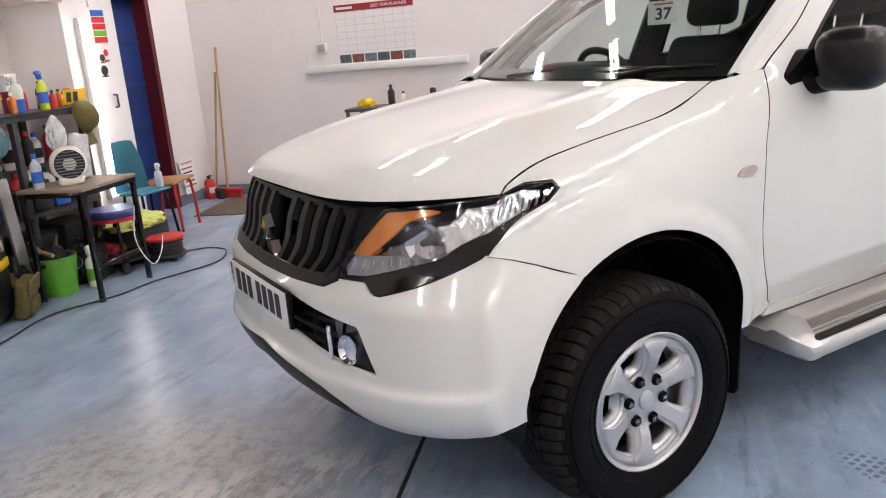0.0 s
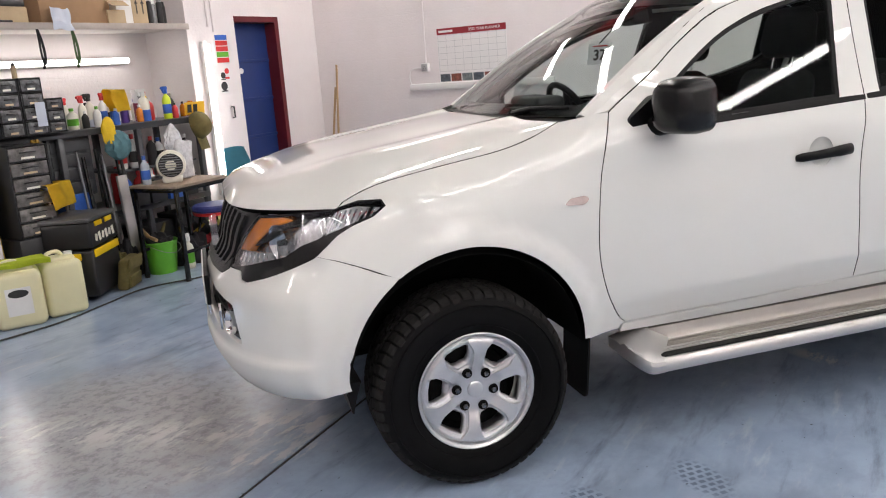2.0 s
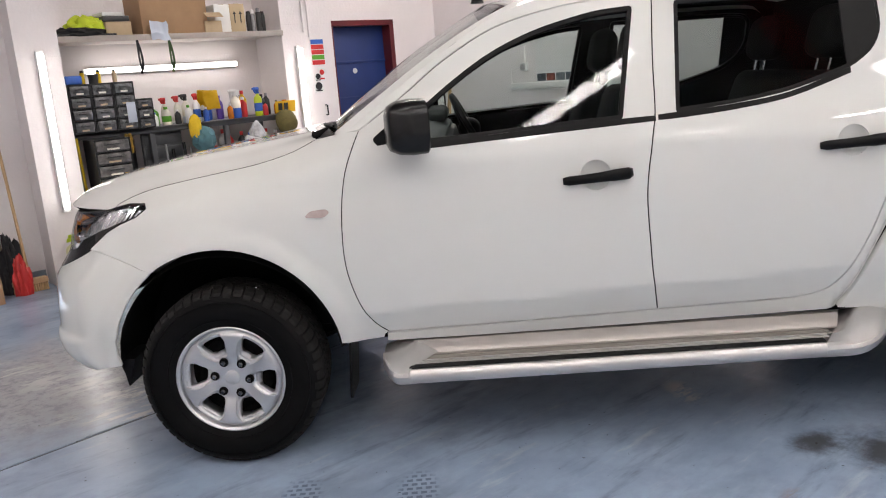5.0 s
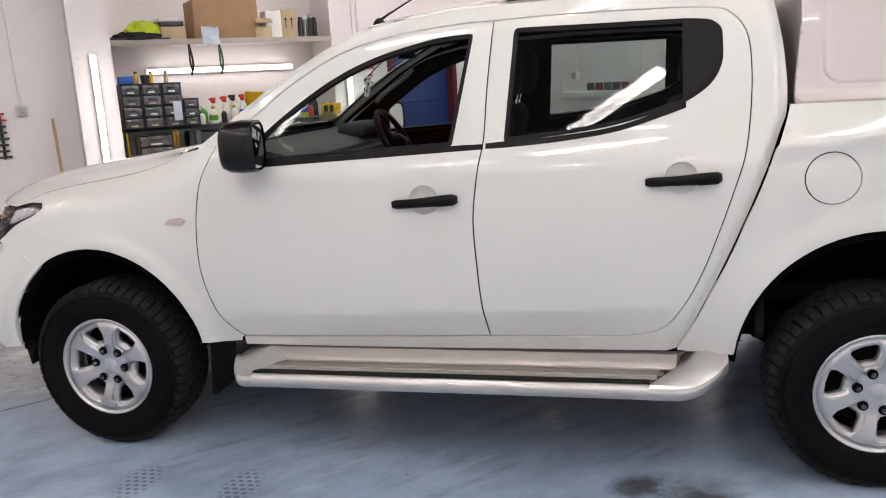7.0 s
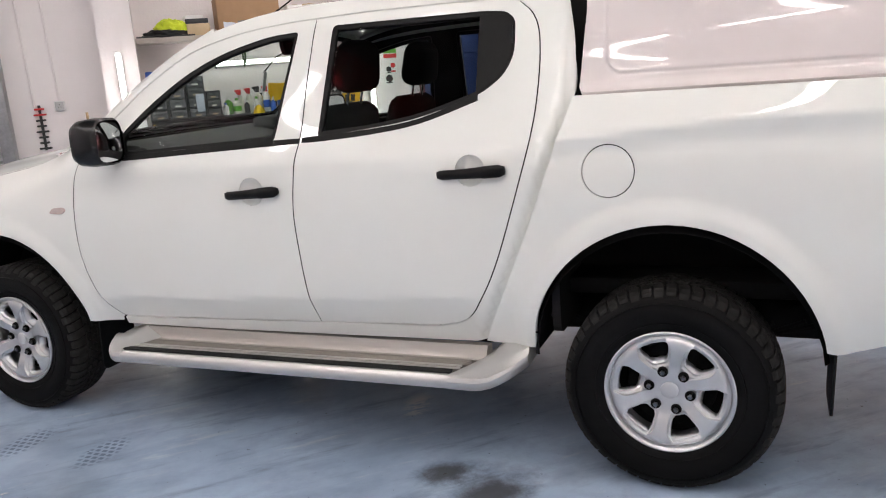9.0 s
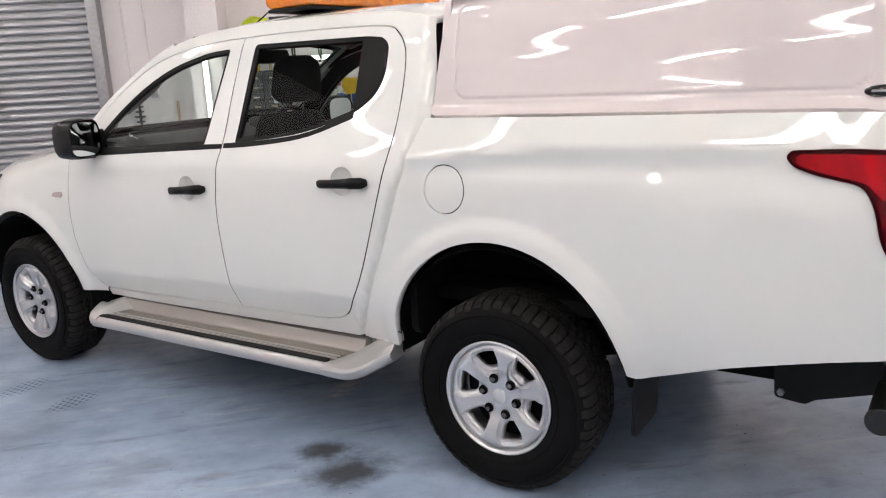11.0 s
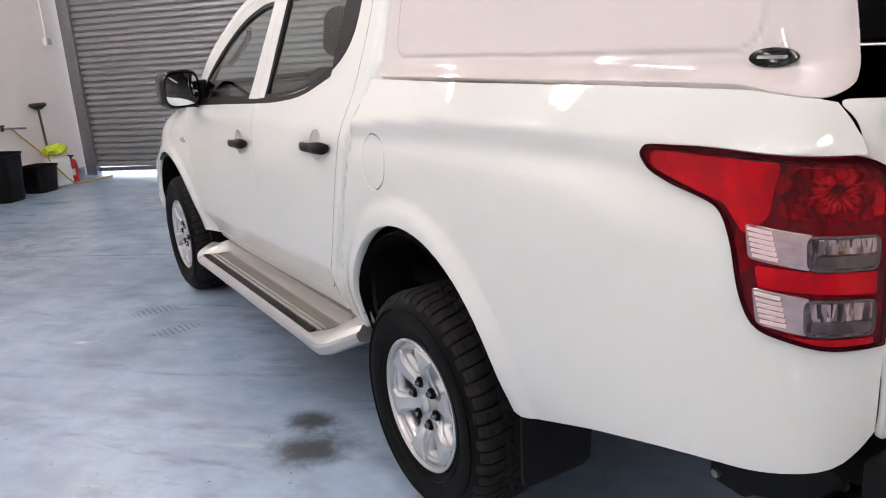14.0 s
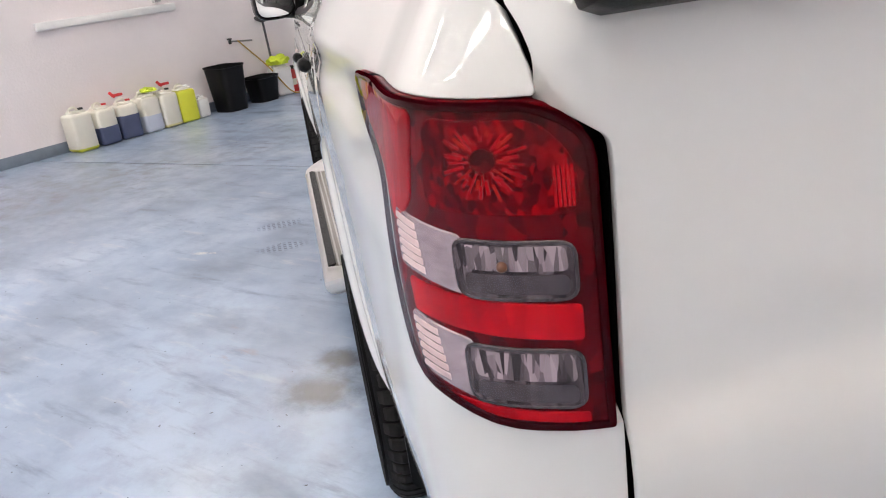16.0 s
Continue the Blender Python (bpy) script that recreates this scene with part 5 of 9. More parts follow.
# ---- mirrors ----
for s in (-1, 1):
    bm = bmesh.new()
    rows = []
    for x, w, h, cy in ((0.698, 0.065, 0.060, 0.955), (0.708, 0.092, 0.084, 0.956), (0.735, 0.113, 0.099, 0.957), (0.785, 0.119, 0.105, 0.957), (0.832, 0.119, 0.102, 0.957), (0.838, 0.112, 0.094, 0.957)):
        ring = []
        for k in range(24):
            a = 2 * math.pi * k / 24
            c, d = math.cos(a), math.sin(a)
            ring.append(bm.verts.new((x, s * (cy - 0.022 + 0.83 * w * math.copysign(abs(c) ** 0.55, c)), 1.270 + h * math.copysign(abs(d) ** 0.55, d) * (1.0 if d > 0 else 0.85))))
        rows.append(ring)
    for p, q in zip(rows, rows[1:]):
        for i in range(24):
            bm.faces.new((p[i], p[(i + 1) % 24], q[(i + 1) % 24], q[i]))
    bm.faces.new(rows[0])
    toe = Matrix.Translation((0.77, s * 0.95, 0)) @ Matrix.Rotation(radians(-12 * s), 4, "Z") @ Matrix.Translation((-0.77, -s * 0.95, 0))
    bm.transform(toe)
    mir = part("door_mirror", bm, mat("satin_black_plastic", (0.006, 0.006, 0.0065), rough=0.27, spec=0.35, var=0.2, scale=30), truck, "black plastic door mirror", angle=45)
    # slightly domed glass inside the rim
    bm = bmesh.new()
    rows = []
    for q in (1.0, 0.8, 0.6, 0.4, 0.2):
        ring = []
        for k in range(24):
            a = 2 * math.pi * k / 24
            c, d = math.cos(a), math.sin(a)
            ring.append(bm.verts.new((0.8335 + 0.006 * (1 - q * q), s * (0.935 + 0.088 * q * math.copysign(abs(c) ** 0.55, c)), 1.270 + 0.086 * q * math.copysign(abs(d) ** 0.55, d) * (1.0 if d > 0 else 0.85))))
        rows.append(ring)
    for p, q in zip(rows, rows[1:]):
        for i in range(24):
            bm.faces.new((p[i], p[(i + 1) % 24], q[(i + 1) % 24], q[i]))
    bm.faces.new(rows[-1])
    bm.transform(toe)
    part("mirror_glass", bm, MIRROR, mir, "mirror glass")
    bm = bmesh.new()
    sweep(bm, [(0.73, s * 0.79, 1.215), (0.745, s * 0.84, 1.205), (0.765, s * 0.90, 1.215)], [0.040, 0.032, 0.028], 12)
    prism(bm, rounded([(0.625, 1.235), (0.665, 1.190), (0.775, 1.192), (0.775, 1.31), (0.735, 1.315)], 0.02), s * 0.775, s * 0.822, "y")
    part("mirror_foot", bm, PLASTIC, mir)

# ---- wheels ----
R_T, Y_HUB = 0.366, 0.84


NUT = mat("dark_chrome", (0.22, 0.22, 0.23), rough=0.2, metal=1.0, var=0.2, scale=80)


def build_wheel():
    w = part("wheel", bmesh.new(), None, truck)
    bm = bmesh.new()
    prof = [(0.212, 0.012), (0.222, 0.018), (0.240, 0.026), (0.275, 0.036), (0.305, 0.036), (0.330, 0.028), (0.345, 0.016), (0.352, 0.0), (0.354, -0.06), (0.354, -0.16), (0.352, -0.205), (0.33, -0.235), (0.28, -0.245), (0.22, -0.22)]
    lathe(bm, [(r, -h) for r, h in prof], 64, axis="y")
    part("tyre", bm, RUBBER, w, "black all-terrain tyre")
    # tread blocks: two shoulders that run over onto the sidewalls, three zigzag ribs between
    bm = bmesh.new()
    n = 54
    pitch = 2 * math.pi / n

    def block(a, prof, wide, skew, deep=0.013):
        top, low = [], []
        for k, (y, r) in enumerate(prof):
            c = a + skew[k] * pitch
            ring = [(c - wide[k] * pitch, r - 0.0015), (c - wide[k] * 0.8 * pitch, r), (c + wide[k] * 0.8 * pitch, r), (c + wide[k] * pitch, r - 0.0015)]
            top.append([bm.verts.new((q * math.cos(t), y, q * math.sin(t))) for t, q in ring])
            low.append([bm.verts.new(((r - deep) * math.cos(t), y, (r - deep) * math.sin(t))) for t in (ring[0][0], ring[3][0])])
        for p, q, l, m in zip(top, top[1:], low, low[1:]):
            for i in range(3):
                bm.faces.new((p[i], p[i + 1], q[i + 1], q[i]))
            bm.faces.new((p[0], q[0], m[0], l[0]))
            bm.faces.new((p[3], l[1], m[1], q[3]))
        for p, l in ((top[0], low[0]), (top[-1], low[-1])):
            bm.faces.new((p[0], p[1], p[2], p[3], l[1], l[0]))
    for k in range(n):
        a = pitch * k
        far = 0.006 * (k % 2)
        block(a, [(-0.024 + far, 0.338 + far), (-0.012, 0.353), (0.006, 0.3635), (0.030, 0.3665), (0.052, 0.3670)], [0.36, 0.41, 0.42, 0.42, 0.40], [0, 0, 0.02, 0.10, 0.22])
        block(a + 0.5 * pitch, [(0.152, 0.3670), (0.174, 0.3665), (0.198, 0.3635), (0.216, 0.353), (0.228 - far, 0.338 + far)], [0.40, 0.42, 0.42, 0.41, 0.36], [0.22, 0.10, 0.02, 0, 0])
        for y, d in ((0.058, 0.35), (0.090, 0.80), (0.122, 0.35)):
            block(a + d * pitch, [(y, 0.3672), (y + 0.013, 0.3676), (y + 0.026, 0.3672)], [0.40, 0.42, 0.40], [-0.12, 0.14, -0.12], 0.011)
    part("tread", bm, TREAD, w, "chunky tyre tread blocks", smooth=False)
    # moulded rings on the sidewall
    bm = bmesh.new()
    for r in (0.248, 0.318):
        bmesh.ops.remove_doubles(bm, verts=[], dist=0)
        m = bmesh.new()
        lathe(m, [(r - 0.003, -0.026), (r - 0.001, -0.038 if r > 0.3 else -0.031), (r + 0.001, -0.038 if r > 0.3 else -0.031), (r + 0.003, -0.026)], 64, axis="y")
        me = bpy.data.meshes.new("t")
        m.to_mesh(me)
        bm.from_mesh(me)
        m.free()
        bpy.data.meshes.remove(me)
    part("sidewall_ring", bm, RUBBER, w)
    bm = bmesh.new()
    lathe(bm, [(0.217, -0.016), (0.2185, -0.022), (0.214, -0.024), (0.205, -0.018), (0.199, 0.0), (0.195, 0.05), (0.188, 0.12), (0.19, 0.2), (0.215, 0.21)], 64, axis="y")
    part("rim", bm, ALLOY, w, "silver six-spoke alloy rim")
    bm = bmesh.new()
    lathe(bm, [(0.0, 0.065), (0.15, 0.065), (0.155, 0.085), (0.186, 0.09)], 40, axis="y")
    part("brake_drum", bm, UNDER, w, "dark brake disc")
    # cast face with six openings between the spokes
    win = []
    for k in range(6):
        a = radians(60 * k)
        o = rounded([(0.096, -0.018), (0.107, -0.030), (0.145, -0.047), (0.164, -0.051), (0.174, -0.040), (0.178, 0.0), (0.174, 0.040), (0.164, 0.051), (0.145, 0.047), (0.107, 0.030), (0.096, 0.018)], 0.008, 3)
        win.append([(r * math.cos(a) - t * math.sin(a), r * math.sin(a) + t * math.cos(a)) for r, t in o])
    edge = np.concatenate([np.array(dense(o, 0.0015)) for o in win])

    def face(x, z):
        r = np.hypot(x, z)
        y = curve([0, 0.05, 0.085, 0.11, 0.15, 0.185, 0.205], [0.010, 0.009, 0.006, -0.004, -0.013, -0.014, -0.002], r)
        d = np.sqrt(np.min((x[:, None] - edge[None, :, 0]) ** 2 + (z[:, None] - edge[None, :, 1]) ** 2, 1))
        return np.stack([x, y + 0.012 * np.clip(1 - d / 0.0115, 0, 1), z], -1)

    def crown(x, z):
        r = np.hypot(x, z)
        y = curve([0, 0.05, 0.085, 0.11, 0.15, 0.185, 0.205], [0.004, 0.003, -0.001, -0.012, -0.021, -0.021, -0.008], r)
        return np.stack([x, y, z], -1)
    skin("spoke_web", face, disc(0, 0, 0.2010, 72), ALLOY, w, step=0.0070, holes=win, depth=0.034)
    # raised faces: a hub with six arms that flare out towards the rim
    arm = [(0.062, 0.0185), (0.085, 0.0170), (0.112, 0.0175), (0.142, 0.0195), (0.156, 0.0245), (0.171, 0.0360), (0.182, 0.0450), (0.1915, 0.0430)]
    star = []
    for k in range(6):
        a = radians(60 * k + 30)
        side = [(r, -t) for r, t in arm] + [(r, t) for r, t in arm[::-1]]
        star += [(r * math.cos(a) - t * math.sin(a), r * math.sin(a) + t * math.cos(a)) for r, t in side]
    skin("spoke_face", crown, rounded(star, 0.006, 3), ALLOY, w, "silver star of six raised spoke faces", step=0.0075, depth=0.012)
    bm = bmesh.new()
    lathe(bm, [(0.0, -0.006), (0.022, -0.005), (0.029, -0.001), (0.031, 0.010)], 24, axis="y")
    part("centre_cap", bm, mat("cap_silver", (0.62, 0.63, 0.64), rough=0.35, metal=0.7, var=0.05, scale=40), w, "silver centre cap")
    for k in range(6):
        a = radians(60 * k)
        at = (0.0695 * math.cos(a), 0, 0.0695 * math.sin(a))
        bm = bmesh.new()
        lathe(bm, [(0.0, -0.017), (0.007, -0.0165), (0.0105, -0.011), (0.0110, 0.008)], 6, at, axis="y")
        part("wheel_nut", bm, NUT, w, "dark chrome wheel nut")
        bm = bmesh.new()
        lathe(bm, [(0.0, -0.0015), (0.0150, -0.0015), (0.0160, -0.0040), (0.0172, -0.0040), (0.0185, 0.004)], 16, at, axis="y")
        part("nut_socket", bm, UNDER, w)
    return w


wheel = build_wheel()
SIZE = Matrix.Scale(0.979, 4)
R_T = R_T * 0.979
wheel.matrix_local = pose(0, -Y_HUB, R_T, 0, 8, 0) @ SIZE


def copy_part(ob, m, parent=None):
    o = ob.copy()
    scene.collection.objects.link(o)
    o.parent = parent or ob.parent
    if m is not None:
        o.matrix_basis = m
    for c in ob.children:
        copy_part(c, None, o)
    return o


copy_part(wheel, pose(3.0, -Y_HUB, R_T, 0, 12, 0) @ SIZE)
copy_part(wheel, pose(0, Y_HUB, R_T, 0, 40, 180) @ SIZE)
copy_part(wheel, pose(3.0, Y_HUB, R_T, 0, 25, 180) @ SIZE)

# ---- inside the cab ----
def seat(x, y, wide=0.5):
    s = part("seat", bmesh.new(), None, truck, "dark grey cloth seat")
    bm = bmesh.new()
    box(bm, 0.50, wide, 0.16, (x, y, 0.80), 0.06, 3)
    part("cushion", bm, CLOTH, s)
    bm = bmesh.new()
    box(bm, 0.15, wide, 0.57, (x + 0.29, y, 1.075), 0.06, 3, rot=Matrix.Rotation(radians(14), 3, "Y"), taper=0.80)
    part("backrest", bm, CLOTH, s)
    for k in ([0] if wide < 0.7 else [-0.36, 0.36]):
        bm = bmesh.new()
        box(bm, 0.125, 0.29, 0.215, (x + 0.405, y + k, 1.500), 0.06, 4, rot=Matrix.Rotation(radians(10), 3, "Y"), taper=0.88)
        h = part("headrest", bm, CLOTH, s)
        for d in (-0.06, 0.06):
            bm = bmesh.new()
            sweep(bm, [(x + 0.365, y + k + d, 1.32), (x + 0.395, y + k + d, 1.46)], 0.006, 8)
            part("headrest_post", bm, CHROME, h)


seat(1.28, -0.35)
seat(1.26, 0.36)
seat(2.06, 0.0, 1.25)
bm = bmesh.new()
dash = [(0.42, 1.235), (0.62, 1.252), (0.80, 1.235), (0.90, 1.19), (0.93, 1.10), (0.86, 0.95), (0.80, 0.60), (0.42, 0.60)]
prism(bm, dash, -0.74, 0.74, "y")
bmesh.ops.bevel(bm, geom=bm.edges[:], offset=0.02, segments=2, affect="EDGES")
db = part("dashboard", bm, DASH, truck, "dark grey dashboard")
bm = bmesh.new()
box(bm, 0.16, 0.34, 0.07, (0.80, 0.36, 1.255), 0.03, 3)
part("instrument_cowl", bm, DASH, db)
bm = bmesh.new()
lathe(bm, [(0.185 + 0.016 * math.cos(radians(a)), 0.016 * math.sin(radians(a))) for a in range(0, 361, 30)], 36)
for a in (0, 120, 240):
    sweep(bm, [(0, 0, -0.02), (0.18 * math.cos(radians(a + 90)), 0.18 * math.sin(radians(a + 90)), 0)], [0.03, 0.016], 8)
bmesh.ops.create_uvsphere(bm, u_segments=14, v_segments=8, radius=0.06, matrix=Matrix.Translation((0, 0, -0.01)))
sw = part("steering_wheel", bm, PLASTIC, truck, "black steering wheel on the right-hand side")
sw.matrix_local = pose(0.99, 0.36, 1.17, 0, 62, 0)
bm = bmesh.new()
prism(bm, rounded([(1.28, -0.605), (2.56, -0.605), (2.56, 0.605), (1.28, 0.605)], 0.03), 1.700, 1.715)
part("headlining", bm, LINING, truck, "pale grey headlining")
bm = bmesh.new()
box(bm, 0.02, 0.24, 0.07, (1.16, 0.02, 1.62), 0.02, 3, rot=Matrix.Rotation(radians(-10), 3, "Y"))
sweep(bm, [(1.13, 0.02, 1.70), (1.15, 0.02, 1.63)], 0.01, 8)
part("interior_mirror", bm, PLASTIC, truck, "black rear-view mirror")
for s in (-1, 1):
    bm = bmesh.new()
    sweep(bm, spline([(0.80, s * 0.66, 1.38), (0.84, s * 0.63, 1.415), (0.98, s * 0.60, 1.50), (1.03, s * 0.605, 1.545)], 4), 0.014, 10)
    part("grab_handle", bm, LINING, truck, "pale grey pillar grab handle")
RED_PRINT = mat("red_print", (0.5, 0.02, 0.02), rough=0.5, var=0.1, scale=30)
# windscreen sticker with the bay number
tex = bpy.data.curves.new("number", "FONT")
tex.body, tex.size, tex.align_x, tex.align_y, tex.extrude = "37", 0.066, "CENTER", "CENTER", 0.0006
bm = bmesh.new()
box(bm, 0.125, 0.095, 0.002, (0, 0, 0), 0)
stick = part("number_card", bm, mat("card_white", (0.75, 0.76, 0.78), rough=0.5, var=0.04, scale=20), truck, "white card reading 37 hanging inside the windscreen")
pw = windscreen(np.array([0.80]), np.array([-0.02]))[0]
card_m = Matrix.Translation((0.965, 0.01, 1.468)) @ pose(0, 0, 0, 78, 0, -62)
stick.matrix_local = card_m
num = new("number_text", tex)
tex.materials.append(INK)
tex.offset = 0.0016
num.parent = stick
num.matrix_local = pose(0, -0.008, 0.0022)
bm = bmesh.new()
box(bm, 0.08, 0.006, 0.001, (0, 0.034, 0.0016), 0)
part("card_bar", bm, RED_PRINT, stick, "red printed bar")
bm = bmesh.new()
sweep(bm, [(0.965, 0.01, 1.512), (1.05, 0.015, 1.585), (1.145, 0.02, 1.615)], 0.003, 6)
part("card_cord", bm, PLASTIC, truck, "thin dark cord holding the card")

# aerial, beacon
bm = bmesh.new()
lathe(bm, [(0.0, 0.0), (0.030, 0.0), (0.026, 0.014), (0.012, 0.028), (0.0, 0.03)], 18)
bm.transform(pose(1.055, -0.032, 1.742))
aer = part("aerial", bm, PLASTIC, truck, "short black roof aerial")
bm = bmesh.new()
sweep(bm, [(1.055, -0.032, 1.76), (1.10, -0.032, 1.785), (1.24, -0.032, 1.855)], [0.007, 0.005, 0.003], 8)
part("aerial_mast", bm, PLASTIC, aer)
beacon = part("light_bar", bmesh.new(), None, truck, "amber warning light bar on the roof")
bm = bmesh.new()
box(bm, 0.26, 0.98, 0.016, (1.81, 0, 1.797), 0.004)
part("base", bm, PLASTIC, beacon)
bm = bmesh.new()
box(bm, 0.29, 1.00, 0.075, (1.81, 0, 1.843), 0.03, 3)
part("amber_cover", bm, AMBER, beacon, "amber cover")

# ==== the workshop: U along the bench wall, V towards it ====
ROOM = Matrix.Rotation(radians(41.8), 4, "Z")
U0, U1, V0, V1, HT = -4.90, 4.68, -8.5, 4.30, 4.6


def at(u, v, z=0.0, rz=0.0, rx=0.0, ry=0.0):
    return ROOM @ pose(u, v, z, rx, ry, rz)


def block_wall_mat():
    m = mat("painted_block", (0.79, 0.74, 0.735), rough=0.55, var=0.07, scale=1.6, bump=0.25, bscale=40)
    nt = m.node_tree
    old = nt.nodes["Principled BSDF"].inputs["Normal"].links[0].from_node
    tc = nt.nodes.new("ShaderNodeTexCoord")
    sp, cb = nt.nodes.new("ShaderNodeSeparateXYZ"), nt.nodes.new("ShaderNodeCombineXYZ")
    nt.links.new(tc.outputs["Object"], sp.inputs[0])
    nt.links.new(sp.outputs[0], cb.inputs[0])
    nt.links.new(sp.outputs[2], cb.inputs[1])
    br = nt.nodes.new("ShaderNodeTexBrick")
    br.inputs["Scale"].default_value = 1.0
    br.inputs["Mortar Size"].default_value = 0.006
    br.inputs["Mortar Smooth"].default_value = 0.6
    br.inputs["Brick Width"].default_value, br.inputs["Row Height"].default_value = 0.45, 0.225
    nt.links.new(cb.outputs[0], br.inputs["Vector"])
    bp = nt.nodes.new("ShaderNodeBump")
    bp.invert = True
    bp.inputs["Strength"].default_value, bp.inputs["Distance"].default_value = 0.12, 0.005
    nt.links.new(br.outputs["Fac"], bp.inputs["Height"])
    nt.links.new(old.outputs[0], bp.inputs["Normal"])
    nt.links.new(bp.outputs[0], nt.nodes["Principled BSDF"].inputs["Normal"])
    return m


WALL = block_wall_mat()


def wall(name, u0, v0, u1, v1, z0, z1, thick=0.2, material=None, holes=(), parent=None):
    """A wall from one point of the plan to another, its face on the line, with openings (a0, a1, z0, z1) along it."""
    d = Vector((u1 - u0, v1 - v0, 0))
    L = d.length
    cuts = sorted({0.0, L, *[h[0] for h in holes], *[h[1] for h in holes]})
    bm = bmesh.new()
    for a, b in zip(cuts, cuts[1:]):
        hs = [h for h in holes if h[0] <= a + 1e-6 and h[1] >= b - 1e-6]
        spans = [(z0, z1)] if not hs else [s for s in ((z0, hs[0][2]), (hs[0][3], z1)) if s[1] - s[0] > 1e-4]
        for p, q in spans:
            box(bm, b - a, thick, q - p, ((a + b) / 2, thick / 2, (p + q) / 2))
    bmesh.ops.remove_doubles(bm, verts=bm.verts, dist=1e-5)
    ob = part(name, bm, material or WALL, parent, smooth=False)
    ob.matrix_world = ROOM @ Matrix.Translation((u0, v0, 0)) @ Matrix.Rotation(math.atan2(d.y, d.x), 4, "Z")
    return tagged(ob, kind="structure")


# floor
def floor_mat():
    m = bpy.data.materials.new("painted_concrete")
    m.use_nodes = True
    nt = m.node_tree
    b = nt.nodes["Principled BSDF"]
    b.inputs["Specular IOR Level"].default_value = 0.85
    tc = nt.nodes.new("ShaderNodeTexCoord")

    def noise_node(scale, detail=8, rough=0.6, stretch=None):
        n = nt.nodes.new("ShaderNodeTexNoise")
        n.inputs["Scale"].default_value, n.inputs["Detail"].default_value, n.inputs["Roughness"].default_value = scale, detail, rough
        if stretch:
            mp = nt.nodes.new("ShaderNodeMapping")
            mp.inputs["Scale"].default_value = stretch
            mp.inputs["Rotation"].default_value = (0, 0, 0.9)
            nt.links.new(tc.outputs["Object"], mp.inputs[0])
            nt.links.new(mp.outputs[0], n.inputs["Vector"])
        else:
            nt.links.new(tc.outputs["Object"], n.inputs["Vector"])
        return n

    def ramp(src, stops):
        r = nt.nodes.new("ShaderNodeValToRGB")
        r.color_ramp.interpolation = "EASE" if len(stops) == 2 else "B_SPLINE"
        while len(r.color_ramp.elements) < len(stops):
            r.color_ramp.elements.new(0.5)
        for e, (p, c) in zip(r.color_ramp.elements, stops):
            e.position, e.color = p, (*c, 1)
        nt.links.new(src, r.inputs[0])
        return r

    def mix(a, c, f):
        x = nt.nodes.new("ShaderNodeMix")
        x.data_type = "RGBA"
        nt.links.new(f, x.inputs["Factor"])
        nt.links.new(a, x.inputs["A"])
        if isinstance(c, tuple):
            x.inputs["B"].default_value = (*c, 1)
        else:
            nt.links.new(c, x.inputs["B"])
        return x.outputs["Result"]

    big = noise_node(0.9, 3, 0.5)
    base = ramp(big.outputs["Fac"], [(0.25, (0.205, 0.265, 0.360)), (0.45, (0.305, 0.395, 0.540)), (0.60, (0.375, 0.475, 0.625)), (0.80, (0.44, 0.505, 0.59))])
    soft = noise_node(2.3, 4, 0.5, (1.0, 1.5, 1))
    mr = nt.nodes.new("ShaderNodeMapRange")
    mr.inputs["From Min"].default_value, mr.inputs["From Max"].default_value, mr.inputs["To Max"].default_value = 0.3, 0.8, 0.55
    nt.links.new(soft.outputs["Fac"], mr.inputs[0])
    c = mix(base.outputs[0], (0.40, 0.50, 0.645), mr.outputs[0])
    fine = noise_node(7, 10, 0.75)
    wear = ramp(fine.outputs["Fac"], [(0.62, (0, 0, 0)), (0.95, (0.18, 0.18, 0.18))])
    c = mix(c, (0.30, 0.31, 0.33), wear.outputs[0])
    dark = noise_node(1.6, 6, 0.6, (1, 2.0, 1))
    dm = ramp(dark.outputs["Fac"], [(0.48, (0, 0, 0)), (0.78, (0.55, 0.55, 0.55))])
    c = mix(c, (0.115, 0.130, 0.155), dm.outputs[0])
    cloud = noise_node(5.5, 8, 0.68)
    cm = ramp(cloud.outputs["Fac"], [(0.38, (0, 0, 0)), (0.72, (0.50, 0.50, 0.50))])
    c = mix(c, (0.225, 0.285, 0.39), cm.outputs[0])
    # rubbed streaks along the way that cars roll in
    scuff = noise_node(2.6, 9, 0.66)
    scuff_map = nt.nodes.new("ShaderNodeMapping")
    scuff_map.inputs["Rotation"].default_value = (0, 0, radians(-38))
    scuff_map.inputs["Scale"].default_value = (0.7, 3.6, 1)
    nt.links.new(tc.outputs["Object"], scuff_map.inputs[0])
    nt.links.new(scuff_map.outputs[0], scuff.inputs["Vector"])
    c = mix(c, (0.13, 0.15, 0.185), ramp(scuff.outputs["Fac"], [(0.52, (0, 0, 0)), (0.74, (0.6, 0.6, 0.6))]).outputs[0])
    c = mix(c, (0.50, 0.55, 0.62), ramp(scuff.outputs["Fac"], [(0.28, (0.5, 0.5, 0.5)), (0.44, (0, 0, 0))]).outputs[0])
    # oil stain, worn grey slab with pale rubbed patches ahead of the bumper, tyre prints
    warp = noise_node(5, 6, 0.7)

